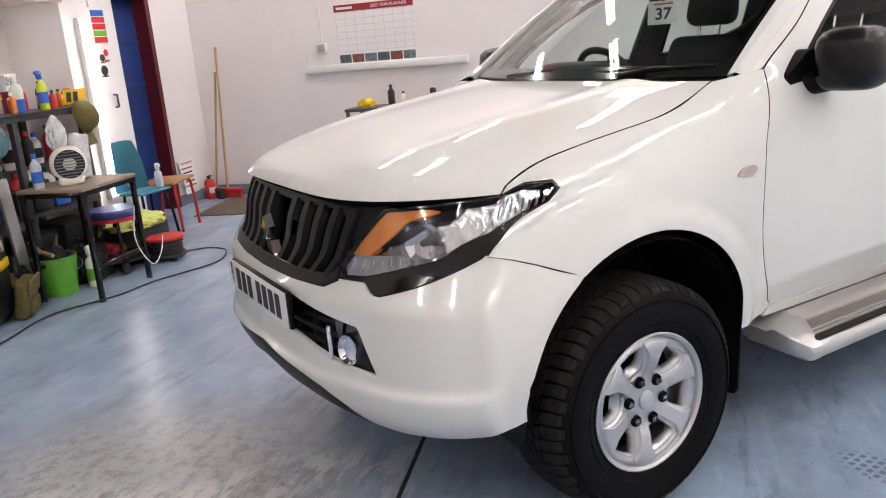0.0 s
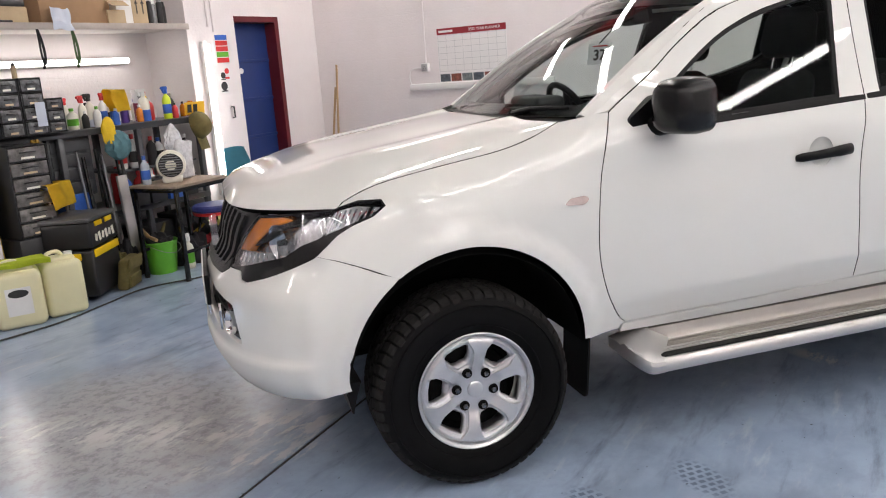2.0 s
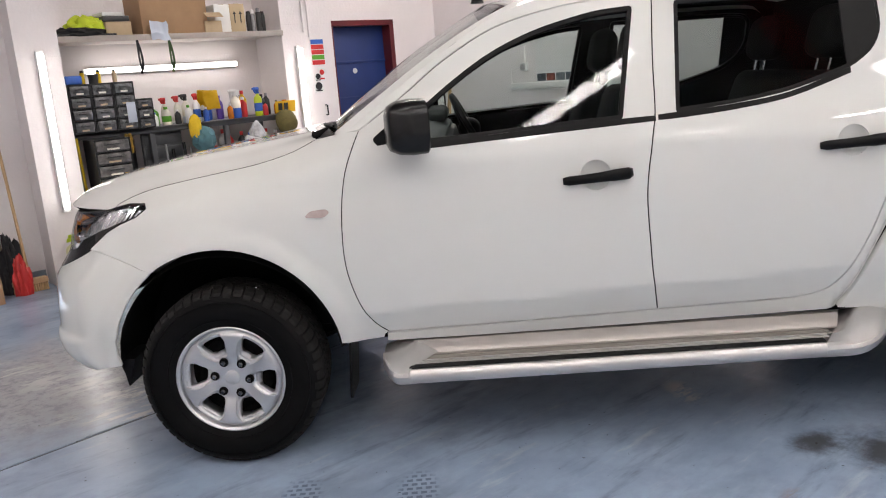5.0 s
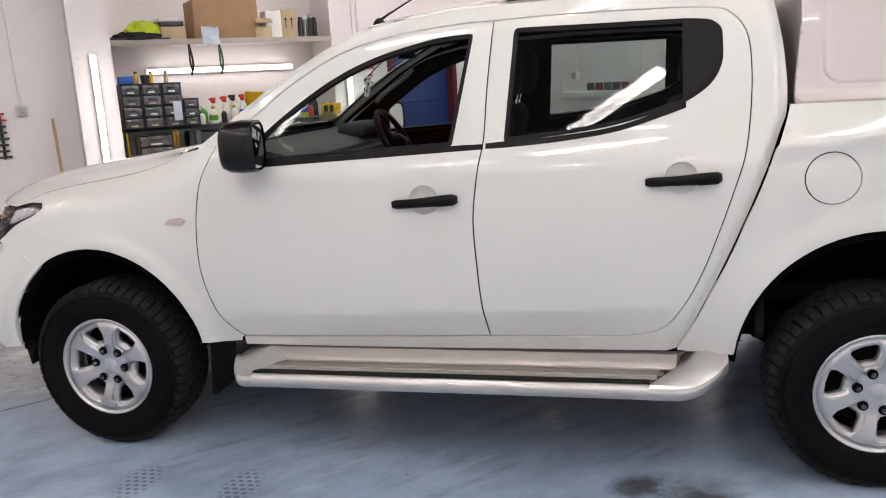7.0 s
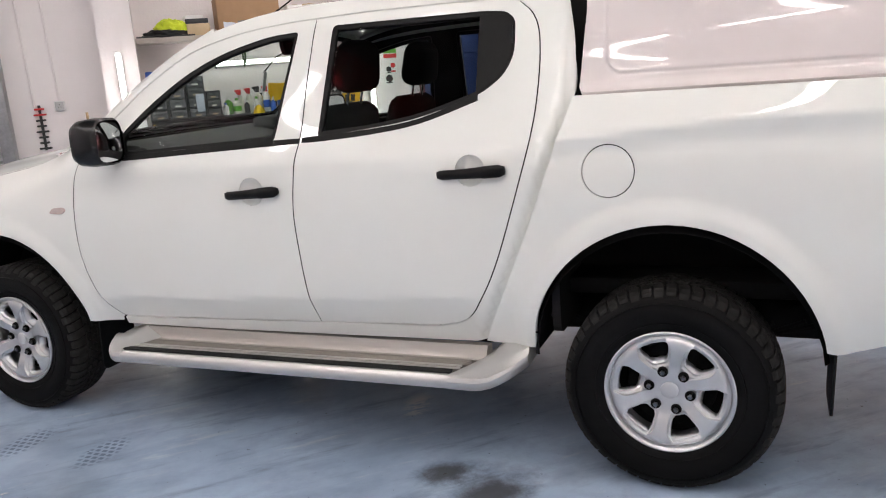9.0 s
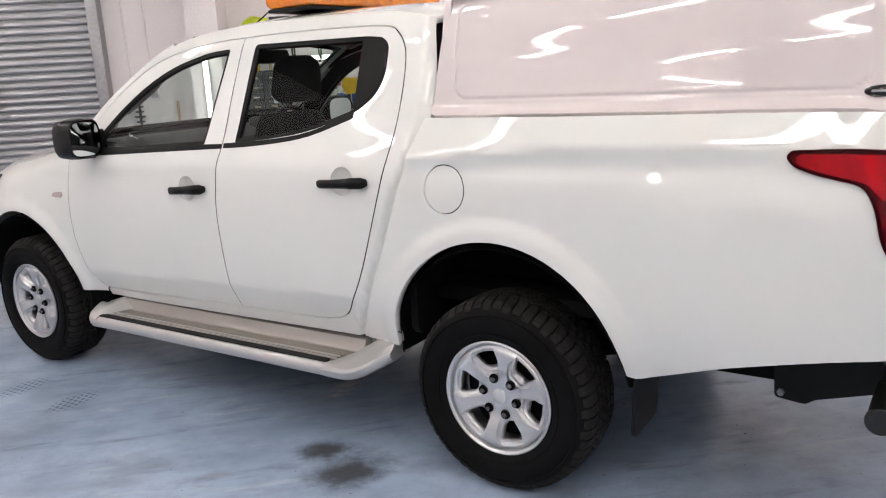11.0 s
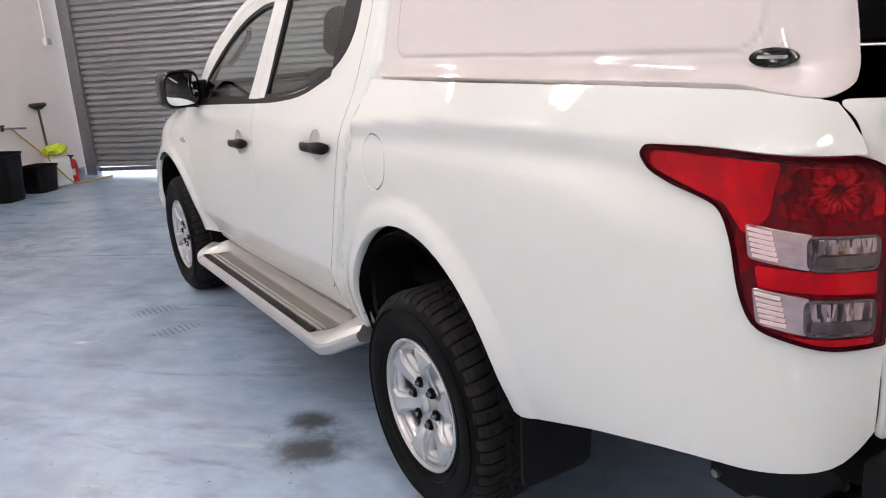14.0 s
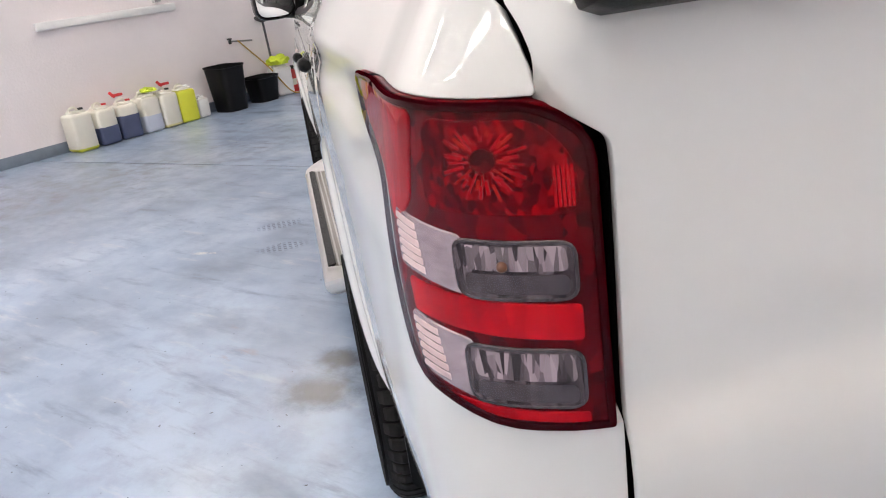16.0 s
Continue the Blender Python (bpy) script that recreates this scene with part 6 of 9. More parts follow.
    def blob(u, v, ru, rv, turn, lo, hi, wob):
        mp = nt.nodes.new("ShaderNodeMapping")
        mp.vector_type = "TEXTURE"
        mp.inputs["Location"].default_value = (u, v, 0)
        mp.inputs["Rotation"].default_value = (0, 0, radians(turn))
        mp.inputs["Scale"].default_value = (ru, rv, 1)
        nt.links.new(tc.outputs["Object"], mp.inputs[0])
        ln = nt.nodes.new("ShaderNodeVectorMath")
        ln.operation = "LENGTH"
        nt.links.new(mp.outputs[0], ln.inputs[0])
        ad = nt.nodes.new("ShaderNodeMath")
        ad.operation = "MULTIPLY_ADD"
        ad.inputs[1].default_value = wob
        nt.links.new(warp.outputs["Fac"], ad.inputs[0])
        nt.links.new(ln.outputs["Value"], ad.inputs[2])
        return ramp(ad.outputs[0], [(lo, (0.9, 0.9, 0.9)), (hi, (0, 0, 0))])

    def times(a, b2):
        mul = nt.nodes.new("ShaderNodeMath")
        mul.operation = "MULTIPLY"
        nt.links.new(a.outputs[0], mul.inputs[0])
        nt.links.new(b2.outputs[0], mul.inputs[1])
        return mul.outputs[0]

    # dirt by the west wall, spread wider to paint the overlit floor dimmer
    dirt_and_dimming = blob(-3.2, -1.2, 2.6, 4.2, 0, 0.1, 1.0, 0.3)
    c = mix(c, (0.115, 0.13, 0.16), times(dirt_and_dimming, ramp(cloud.outputs["Fac"], [(0.30, (0.35, 0.35, 0.35)), (0.70, (0.85, 0.85, 0.85))])))
    # worn grey concrete, its colour lightened further for the bench lights' glow
    grey = blob(-0.75, 1.10, 1.35, 1.05, 70, 0.45, 1.15, 0.35)
    c = mix(c, (0.43, 0.435, 0.45), grey.outputs[0])
    pale = noise_node(3.4, 12, 0.74)
    pale_map = nt.nodes.new("ShaderNodeMapping")
    pale_map.inputs["Rotation"].default_value = (0, 0, radians(62))
    pale_map.inputs["Scale"].default_value = (0.75, 2.3, 1)
    nt.links.new(tc.outputs["Object"], pale_map.inputs[0])
    nt.links.new(pale_map.outputs[0], pale.inputs["Vector"])
    pm = ramp(pale.outputs["Fac"], [(0.49, (0, 0, 0)), (0.56, (0.9, 0.9, 0.9))])
    pit = noise_node(16, 8, 0.8)
    pt = ramp(pit.outputs["Fac"], [(0.46, (0, 0, 0)), (0.60, (0.75, 0.75, 0.75))])
    c = mix(c, (0.20, 0.205, 0.215), times(grey, pt))
    for u, v, ru, rv, turn in ((-0.60, 0.62, 0.95, 0.30, 118), (-0.98, 1.35, 0.75, 0.34, 118), (-0.75, 0.32, 0.55, 0.16, 140), (1.14, -1.50, 0.22, 0.10, 60), (-0.57, -1.50, 0.20, 0.045, 25)):
        c = mix(c, (0.66, 0.66, 0.655), times(blob(u, v, ru, rv, turn, 0.35, 1.0, 0.35), pm))
    brick = nt.nodes.new("ShaderNodeTexBrick")
    brick.inputs["Scale"].default_value = 1.0
    brick.inputs["Brick Width"].default_value, brick.inputs["Row Height"].default_value, brick.inputs["Mortar Size"].default_value = 0.034, 0.030, 0.0065
    bmap = nt.nodes.new("ShaderNodeMapping")
    bmap.inputs["Rotation"].default_value = (0, 0, radians(38))
    nt.links.new(tc.outputs["Object"], bmap.inputs[0])
    nt.links.new(bmap.outputs[0], brick.inputs["Vector"])
    bk = ramp(brick.outputs["Fac"], [(0.2, (0.75, 0.75, 0.75)), (0.6, (0, 0, 0))])
    for u, v in ((-0.19, -1.29), (-0.52, -1.02)):
        c = mix(c, (0.085, 0.110, 0.165), times(blob(u, v, 0.20, 0.105, 50, 0.55, 1.0, 0.25), bk))
    for u, v, ru, rv, turn, hi in ((1.15, -2.34, 0.30, 0.24, 20, 0.80), (1.04, -2.13, 0.22, 0.16, 0, 0.75)):
        c = mix(c, (0.050, 0.048, 0.048), blob(u, v, ru * 1.4, rv * 1.4, turn, 0.52, hi + 0.42, 0.85).outputs[0])
    for u, v in ((0.42, -2.05), (0.62, -2.28), (0.25, -2.45)):
        c = mix(c, (0.30, 0.275, 0.26), times(blob(u, v, 0.14, 0.09, 30, 0.4, 1.0, 0.4), pm))
    specks = noise_node(38, 3, 0.5)
    sm = ramp(specks.outputs["Fac"], [(0.70, (0, 0, 0)), (0.76, (0.8, 0.8, 0.8))])
    c = mix(c, (0.05, 0.05, 0.05), sm.outputs[0])
    nt.links.new(c, b.inputs["Base Color"])
    b.inputs["Roughness"].default_value = 0.26
    bp = nt.nodes.new("ShaderNodeBump")
    bp.inputs["Strength"].default_value, bp.inputs["Distance"].default_value = 0.16, 0.004
    nt.links.new(fine.outputs["Fac"], bp.inputs["Height"])
    nt.links.new(bp.outputs[0], b.inputs["Normal"])
    return m


def joint(u):
    return 0.262 + 0.112 * u


# two slabs with a slanting joint between them
UA, UB = U0 - 0.3, U1 + 0.3
bm = bmesh.new()
prism(bm, [(UA, V0 - 0.3), (UB, V0 - 0.3), (UB, joint(UB) - 0.009), (UA, joint(UA) - 0.009)], -0.15, 0.0)
prism(bm, [(UA, joint(UA) + 0.009), (UB, joint(UB) + 0.009), (UB, V1 + 0.6), (UA, V1 + 0.6)], -0.15, 0.0)
fl = part("floor", bm, floor_mat(), None, smooth=False)
fl.matrix_world = ROOM
tagged(fl, "worn blue painted concrete floor with a straight joint", kind="structure")
bm = bmesh.new()
prism(bm, [(UA, joint(UA) - 0.0085), (UB, joint(UB) - 0.0085), (UB, joint(UB) + 0.0085), (UA, joint(UA) + 0.0085)], -0.10, -0.004)
part("joint_filler", bm, mat("dirty_joint_filler", (0.03, 0.03, 0.032), rough=0.9, var=0.4, scale=12), fl, smooth=False)

# walls
SV = 3.52
wall("wall_west", U0, V0 - 0.2, U0, SV + 0.3, 0, HT, 0.2)
wall("wall_east", U1, V1 + 0.35, U1, V0 - 0.2, 0, HT, 0.2)
# south wall is unseen and made up; its white bounces light onto the truck
wall("wall_south", U0, V0, U1, V0, 0, HT, -0.2, mat("bounce_white", (0.80, 0.775, 0.765), rough=0.55, var=0.08, scale=3))
wall("wall_shutter_header", U0, SV, -1.05, SV, 2.95, HT, 0.25)
wall("wall_pier", -1.05, 3.70, -0.17, 3.70, 0, HT, 0.6)
wall("pillar_west", -0.19, 3.42, 0.13, 3.42, 0, HT, 0.88)
wall("wall_bench_back", 0.13, V1, 2.28, V1, 0, HT, 0.2)
wall("pillar_east", 2.28, 3.75, 2.86, 3.75, 0, HT, 0.55)
wall("wall_north", 2.28, V1 + 0.001, U1 + 0.1, V1 + 0.001, 0, HT, 0.35, holes=[(3.17 - 2.28, 4.02 - 2.28, 0.0, 2.10)])
bm = bmesh.new()
box(bm, U1 - U0 + 0.6, V1 - V0 + 1.2, 0.1, ((U0 + U1) / 2, (V0 + V1) / 2, HT + 0.05))
cl = part("ceiling", bm, mat("ceiling_sheet", (0.10, 0.10, 0.105), rough=0.7, var=0.08, scale=2), None, smooth=False)
cl.matrix_world = ROOM
tagged(cl, kind="structure")
BEAM = mat("red_oxide_steel", (0.30, 0.016, 0.020), rough=0.5, var=0.3, scale=6)
for u in (-3.2, 0.2, 3.6):
    bm = bmesh.new()
    box(bm, 0.15, V1 - V0, 0.012, (0, 0, 0.14), 0)
    box(bm, 0.15, V1 - V0, 0.012, (0, 0, -0.14), 0)
    box(bm, 0.010, V1 - V0, 0.27, (0, 0, 0), 0)
    o = part("roof_beam", bm, BEAM, None, smooth=False)
    o.matrix_world = at(u, (V0 + V1) / 2, HT - 0.17)
    tagged(o, "dark red painted steel roof beam", "beam", "roof beams", "structure")

# roller shutter
SHUT = mat("galvanised_shutter", (0.36, 0.36, 0.375), rough=0.36, metal=0.6, var=0.18, scale=5, ani=(0.3, 1, 4))
bm = bmesh.new()
n, pitch = 40, 0.075
rows = []
for k in range(n):
    z = 0.100 + k * pitch
    for t, d in ((0.0, 0.020), (0.05, 0.020), (0.10, -0.004), (0.22, -0.012), (0.40, -0.014), (0.55, -0.009), (0.70, -0.006), (0.84, -0.008), (0.90, 0.0), (0.94, 0.020)):
        rows.append([bm.verts.new((u, d, z + t * pitch)) for u in (-4.72, -1.15)])
for p, q in zip(rows, rows[1:]):
    bm.faces.new((p[0], p[1], q[1], q[0]))
sh = part("roller_shutter", bm, SHUT, None, angle=50)
sh.matrix_world = at(0, SV + 0.05)
tagged(sh, "grey galvanised roller shutter, closed but for a gap below", "roller shutter", kind="structure")
bm = bmesh.new()
box(bm, 3.57, 0.03, 0.05, (-2.935, 0, 0.090), 0.006, rot=Matrix.Rotation(radians(-0.80), 3, "Y"))
o = part("shutter_bottom_rail", bm, STEEL, sh)
bm = bmesh.new()
box(bm, 0.16, 0.09, 3.0, (-4.785, -0.01, 1.5), 0.006)
part("shutter_guide", bm, STEEL, sh)
bm = bmesh.new()
box(bm, 0.11, 0.30, 3.0, (-1.10, 0.095, 1.5), 0.006)
part("shutter_guide", bm, STEEL, sh)

# door
bm = bmesh.new()
box(bm, 0.85, 0.045, 2.10, (0, 0, 1.05), 0.004)
BLUE = mat("blue_door_paint", (0.012, 0.035, 0.16), rough=0.45, var=0.2, scale=4)
d = part("door_1", bm, BLUE, None)
d.matrix_world = at(3.595, V1 + 0.14)
tagged(d, "dark blue painted panel door, closed, in a dark red frame", "door", kind="structure")
for z in (0.45, 0.85, 1.25, 1.65):
    bm = bmesh.new()
    box(bm, 0.84, 0.012, 0.03, (0, -0.028, z), 0.004)
    part("door_rail", bm, BLUE, d)
bm = bmesh.new()
lathe(bm, [(0, -0.03), (0.03, -0.03), (0.03, -0.02)], 16, (-0.05, 0, 1.55), "y")
part("door_sign", bm, WHITE, d, "small round sign")
REDF = mat("dark_red_gloss", (0.12, 0.008, 0.012), rough=0.35, var=0.15, scale=5)
bm = bmesh.new()
box(bm, 0.06, 0.30, 2.10, (0.415, -0.02, 1.05), 0.004)
box(bm, 0.06, 0.30, 2.10, (-0.415, -0.02, 1.05), 0.004)
box(bm, 0.89, 0.30, 0.06, (0, -0.02, 2.07), 0.004)
part("door_frame", bm, REDF, d, "dark red door frame", smooth=False)

# ---- lamps ----
TUBE = glow("lit_tube", (1.0, 0.945, 0.915), 40)
TUBE_W = glow("lit_bench_tube", (1.0, 0.95, 0.92), 9)


def tube_lamp(name, m, length, label, group, lit=TUBE, body=True, twin=False):
    t = thing(name, label, "tube light", m, group)
    if body:
        bm = bmesh.new()
        box(bm, length + 0.06, 0.10 if twin else 0.06, 0.05, (0, 0, 0.045), 0.012)
        part("batten", bm, WHITE, t)
        for x in (-length / 3, length / 3) if twin else ():
            bm = bmesh.new()
            sweep(bm, [(x, 0, 0.06), (x, 0, 0.425)], 0.004, 6)
            part("hanging_rod", bm, STEEL, t)
    for y in ((-0.04, 0.04) if twin else (0,)):
        bm = bmesh.new()
        sweep(bm, [(-length / 2, y, 0), (length / 2, y, 0)], 0.022, 10)
        part("tube", bm, lit, t, "lit fluorescent tube")
    return t


# out of view: rows are guessed, the last four added to brighten the walls
for v, us in ((-6.6, (-3.9, -1.5, 0.9, 3.3)), (-4.5, (-3.9, -1.5, 0.9, 3.3)), (-2.4, (-3.9, -1.5, 0.9, 3.5)), (-0.2, (-3.6, 3.7)), (1.2, (1.6, 3.7)), (1.8, (-3.9,)), (2.6, (3.7,))):
    for u in us:
        tube_lamp("ceiling_tube_light", at(u, v, HT - 0.42), 1.5, "white ceiling batten with two lit tubes, unseen and placed by guess", "ceiling lights", twin=True)
tube_lamp("bench_tube_light", at(1.27, V1 - 0.075, 1.70, 0, -90), 1.45, "lit fluorescent tube on the wall behind the bench", "bench lights", TUBE_W)
tube_lamp("bench_tube_light", at(-0.03, 3.35, 1.22, 0, -90, 90), 1.2, "lit upright fluorescent tube on the bench pillar", "bench lights", TUBE_W)
tube_lamp("bench_tube_light", at(2.43, 3.68, 1.12, 0, -90, 90), 1.34, "lit upright fluorescent tube on the bench pillar", "bench lights", TUBE_W)

# ==== fixtures and things in the workshop ====
GREYSTEEL = mat("grey_shelf_steel", (0.075, 0.078, 0.084), rough=0.45, metal=0.3, var=0.2, scale=12)
DARKBOX = mat("smoke_plastic", (0.020, 0.021, 0.024), rough=0.35, var=0.3, scale=14)
DRAWER = mat("clear_drawer", (0.16, 0.165, 0.175), rough=0.22, var=0.85, scale=30)
CARD = mat("brown_cardboard", (0.36, 0.22, 0.12), rough=0.8, var=0.12, scale=9, bump=0.05, bscale=80)
CARD2 = mat("pale_cardboard", (0.52, 0.40, 0.25), rough=0.8, var=0.15, scale=9)
YELLOW = mat("yellow_cloth", (0.78, 0.52, 0.02), rough=0.85, var=0.15, scale=20, bump=0.25, bscale=120)
LIME = mat("hi_vis_cloth", (0.62, 0.75, 0.04), rough=0.8, var=0.3, scale=10, bump=0.2, bscale=60)
BLACKCLOTH = mat("black_cloth", (0.015, 0.015, 0.018), rough=0.9, var=0.4, scale=16, bump=0.3, bscale=60)
OLIVE = mat("olive_canvas", (0.15, 0.12, 0.035), rough=0.85, var=0.35, scale=18, bump=0.25, bscale=150)
WOOD = mat("pale_wood", (0.50, 0.33, 0.17), rough=0.6, var=0.25, scale=10, ani=(6, 6, 0.6))
TABLETOP = mat("worn_board", (0.30, 0.23, 0.17), rough=0.6, var=0.3, scale=12)
RED = mat("red_paint", (0.50, 0.02, 0.02), rough=0.4, var=0.2, scale=12)
REDP = mat("red_plastic", (0.62, 0.03, 0.03), rough=0.35, var=0.15, scale=25)
BLUEP = mat("blue_plastic", (0.03, 0.12, 0.50), rough=0.4, var=0.2, scale=20)
TEAL = mat("teal_plastic", (0.05, 0.22, 0.30), rough=0.5, var=0.15, scale=10)
GREENP = mat("green_plastic", (0.12, 0.42, 0.03), rough=0.35, var=0.15, scale=12)
CREAM = mat("translucent_white_plastic", (0.74, 0.72, 0.62), rough=0.4, var=0.08, scale=6)
PALEYEL = mat("pale_yellow_liquid_plastic", (0.72, 0.66, 0.30), rough=0.35, var=0.1, scale=5)
YELLIQ = mat("yellow_liquid_plastic", (0.66, 0.68, 0.05), rough=0.3, var=0.1, scale=5)
BLUELIQ = mat("dark_blue_liquid_plastic", (0.07, 0.09, 0.17), rough=0.3, var=0.2, scale=5)
PALEBLUE = mat("pale_blue_liquid_plastic", (0.52, 0.57, 0.66), rough=0.3, var=0.1, scale=5)
YPL_PRE = mat("mustard_plastic", (0.55, 0.36, 0.02), rough=0.45, var=0.2, scale=14)
SKIRT = mat("grey_blue_skirting_paint", (0.20, 0.24, 0.29), rough=0.5, var=0.3, scale=5)
PURPLE = mat("purple_plastic", (0.14, 0.07, 0.40), rough=0.35, var=0.15, scale=20)
FILM = mat("crumpled_film", (0.78, 0.78, 0.80), rough=0.15, var=0.5, scale=16, bump=0.5, bscale=25)
COLOURS = [WHITE, REDP, BLUEP, YELLOW, GREENP, INK, CREAM, PURPLE, AMBER, PALEBLUE]


def single(name, bm, material, m, label, category, group="", smooth=True):
    ob = part(name, bm, material, None, smooth=smooth)
    ob.matrix_world = m
    return tagged(ob, label, category, group)


def crumple(bm, amount, scale, seed=0.0):
    for v in bm.verts:
        v.co += Vector(noise.noise_vector(v.co * scale + Vector((seed, seed * 2, 0)))) * amount


# skirting bands
def skirting(u0, v0, u1, v1):
    d = Vector((u1 - u0, v1 - v0, 0))
    bm = bmesh.new()
    box(bm, d.length, 0.012, 0.11, (d.length / 2, -0.006, 0.055), 0.003)
    o = part("baseboard", bm, SKIRT, None)
    o.matrix_world = ROOM @ Matrix.Translation((u0, v0, 0)) @ Matrix.Rotation(math.atan2(d.y, d.x), 4, "Z")
    tagged(o, kind="structure")


skirting(U0, -8.4, U0, SV)
skirting(4.04, V1, U1, V1)
skirting(U1, V1, U1, -8.4)
skirting(-1.03, 3.70, -0.2, 3.70)
skirting(2.29, 3.75, 2.85, 3.75)

# ---- bench, shelf ----
bench = thing("workbench", "grey steel workbench with a shelf beneath, crowded with bottles", "workbench", at(1.18, 3.93))
for z, h in ((1.165, 0.03), (0.50, 0.03)):
    bm = bmesh.new()
    box(bm, 2.02, 0.62, h, (0, 0, z), 0.006)
    box(bm, 2.02, 0.02, 0.05, (0, -0.30, z - 0.01), 0.004)
    part("shelf_board", bm, GREYSTEEL, bench)
for u in (-0.99, -0.35, 0.35, 0.99):
    for v in (-0.28, 0.28):
        bm = bmesh.new()
        box(bm, 0.045, 0.045, 1.15, (u, v, 0.575), 0.004)
        part("leg", bm, GREYSTEEL, bench)
bm = bmesh.new()
box(bm, 0.36, 0.05, 0.46, (-0.24, -0.20, 0.90), 0.008)
for k in range(4):
    box(bm, 0.33, 0.012, 0.088, (-0.24, -0.23, 0.74 + k * 0.107), 0.006)
part("drawer_bank", bm, GREYSTEEL, bench, "grey drawer fronts")

shelf = thing("wall_shelf", "long white-edged wooden shelf across the bench recess", "shelf", at(1.205, 4.0))
bm = bmesh.new()
box(bm, 2.14, 0.56, 0.035, (0, 0, 1.95), 0.004)
part("board", bm, mat("shelf_board_paint", (0.55, 0.50, 0.46), rough=0.6, var=0.15, scale=6), shelf)
bm = bmesh.new()
box(bm, 2.14, 0.02, 0.05, (0, -0.285, 1.948), 0.003)
part("front_lip", bm, mat("shelf_lip", (0.45, 0.40, 0.36), rough=0.6, var=0.2, scale=6), shelf)


def carton(u, v, z, w, d, h, rz, material, label, flaps=False, tape=True):
    t = thing("cardboard_box", label, "box", at(u, v, z, rz))
    bm = bmesh.new()
    box(bm, w, d, h, (0, 0, h / 2), 0.004)
    part("carton", bm, material, t)
    if tape:
        bm = bmesh.new()
        box(bm, 0.05, d + 0.004, 0.003, (0, 0, h + 0.0005), 0)
        part("tape", bm, CARD2, t)
    if flaps:
        for s in (-1, 1):
            bm = bmesh.new()
            box(bm, w * 0.96, 0.004, d * 0.45, (0, 0, 0), 0, rot=Matrix.Rotation(radians(60 * s), 3, "X"))
            o = part("flap", bm, material, t)
            o.matrix_local = pose(0, s * (d / 2 + 0.03), h + 0.05)
    return t


SZ = 1.9695
carton(1.235, 3.95, SZ, 0.62, 0.36, 0.36, 2, CARD, "large plain brown cardboard box on the shelf")
carton(1.60, 3.86, SZ, 0.16, 0.20, 0.11, -4, CARD2, "small open brown carton on the shelf", flaps=True)
carton(1.715, 3.90, SZ, 0.16, 0.16, 0.26, 3, WHITE, "tall white carton on the shelf")
cb = carton(1.875, 3.90, SZ, 0.15, 0.16, 0.265, -2, CARD2, "brown carton with two upright arrows printed on it")
for k in (-0.03, 0.03):
    bm = bmesh.new()
    prism(bm, [(k - 0.005, 0.09), (k + 0.005, 0.09), (k + 0.005, 0.17), (k + 0.018, 0.17), (k, 0.20), (k - 0.018, 0.17), (k - 0.005, 0.17)], -0.0825, -0.0805, "y")
    part("printed_arrow", bm, INK, cb, smooth=False)
carton(0.735, 3.90, SZ, 0.22, 0.24, 0.12, 2, CARD2, "pale open carton on the shelf", tape=False)
carton(0.735, 3.91, SZ + 0.124, 0.22, 0.24, 0.045, -3, DARKBOX, "flat grey plastic case on a carton", tape=False)
carton(0.70, 3.91, SZ + 0.171, 0.18, 0.20, 0.03, 6, WHITE, "flat white box on a grey case", tape=False)


def can(u, v, z, r, h, body, cap, label, cat="spray can", group=""):
    t = thing("spray_can", label, cat, at(u, v, z), group)
    bm = bmesh.new()
    lathe(bm, [(0, 0), (r, 0), (r, h * 0.78), (r * 0.85, h * 0.83), (0, h * 0.83)], 16)
    part("body", bm, body, t)
    bm = bmesh.new()
    lathe(bm, [(0, h * 0.83), (r * 0.8, h * 0.83), (r * 0.78, h * 0.97), (r * 0.6, h), (0, h)], 14)
    part("cap", bm, cap, t)
    return t


for k, (u, a, b2) in enumerate(((2.005, INK, INK), (2.06, STEEL, WHITE), (2.11, INK, STEEL), (2.165, INK, INK))):
    can(u, 3.86 + 0.03 * (k % 2), SZ, 0.026, 0.20 + 0.015 * (k % 3), a, b2, "dark aerosol can with a plain cap on the shelf", group="aerosols on the shelf")


def heap(name, m, sx, sy, sz, material, label, category, seed, amount=0.05):
    bm = bmesh.new()
    bmesh.ops.create_icosphere(bm, subdivisions=4, radius=1.0)
    for v in bm.verts:
        n = noise.noise(v.co * 2.2 + Vector((seed, 0, 0))) * 0.35 + noise.noise(v.co * 6 + Vector((0, seed, 0))) * 0.12
        k = 1 + n
        v.co = Vector((v.co.x * sx * k, v.co.y * sy * k, max(0.0, (v.co.z + 0.25)) * sz * k))
    return single(name, bm, material, m, label, category)


heap("folded_clothes", at(0.42, 3.88, SZ), 0.24, 0.18, 0.07, BLACKCLOTH, "heap of black work clothes on the shelf", "clothes", 3)
heap("hi_vis_vest", at(0.48, 3.86, SZ + 0.055), 0.15, 0.10, 0.10, LIME, "crumpled lime hi-vis vest on black clothes", "vest", 7)
bm = bmesh.new()
box(bm, 0.55, 0.02, 0.02, (0, 0, 0), 0.005)
box(bm, 0.50, 0.25, 0.02, (0, 0.13, 0.0), 0.005)
single("flat_case", bm, DARKBOX, at(0.42, 3.74, SZ + 0.011), "flat dark plastic case under the clothes", "case")
bm = bmesh.new()
bmesh.ops.create_grid(bm, x_segments=8, y_segments=8, size=0.08)
crumple(bm, 0.03, 14, 2)
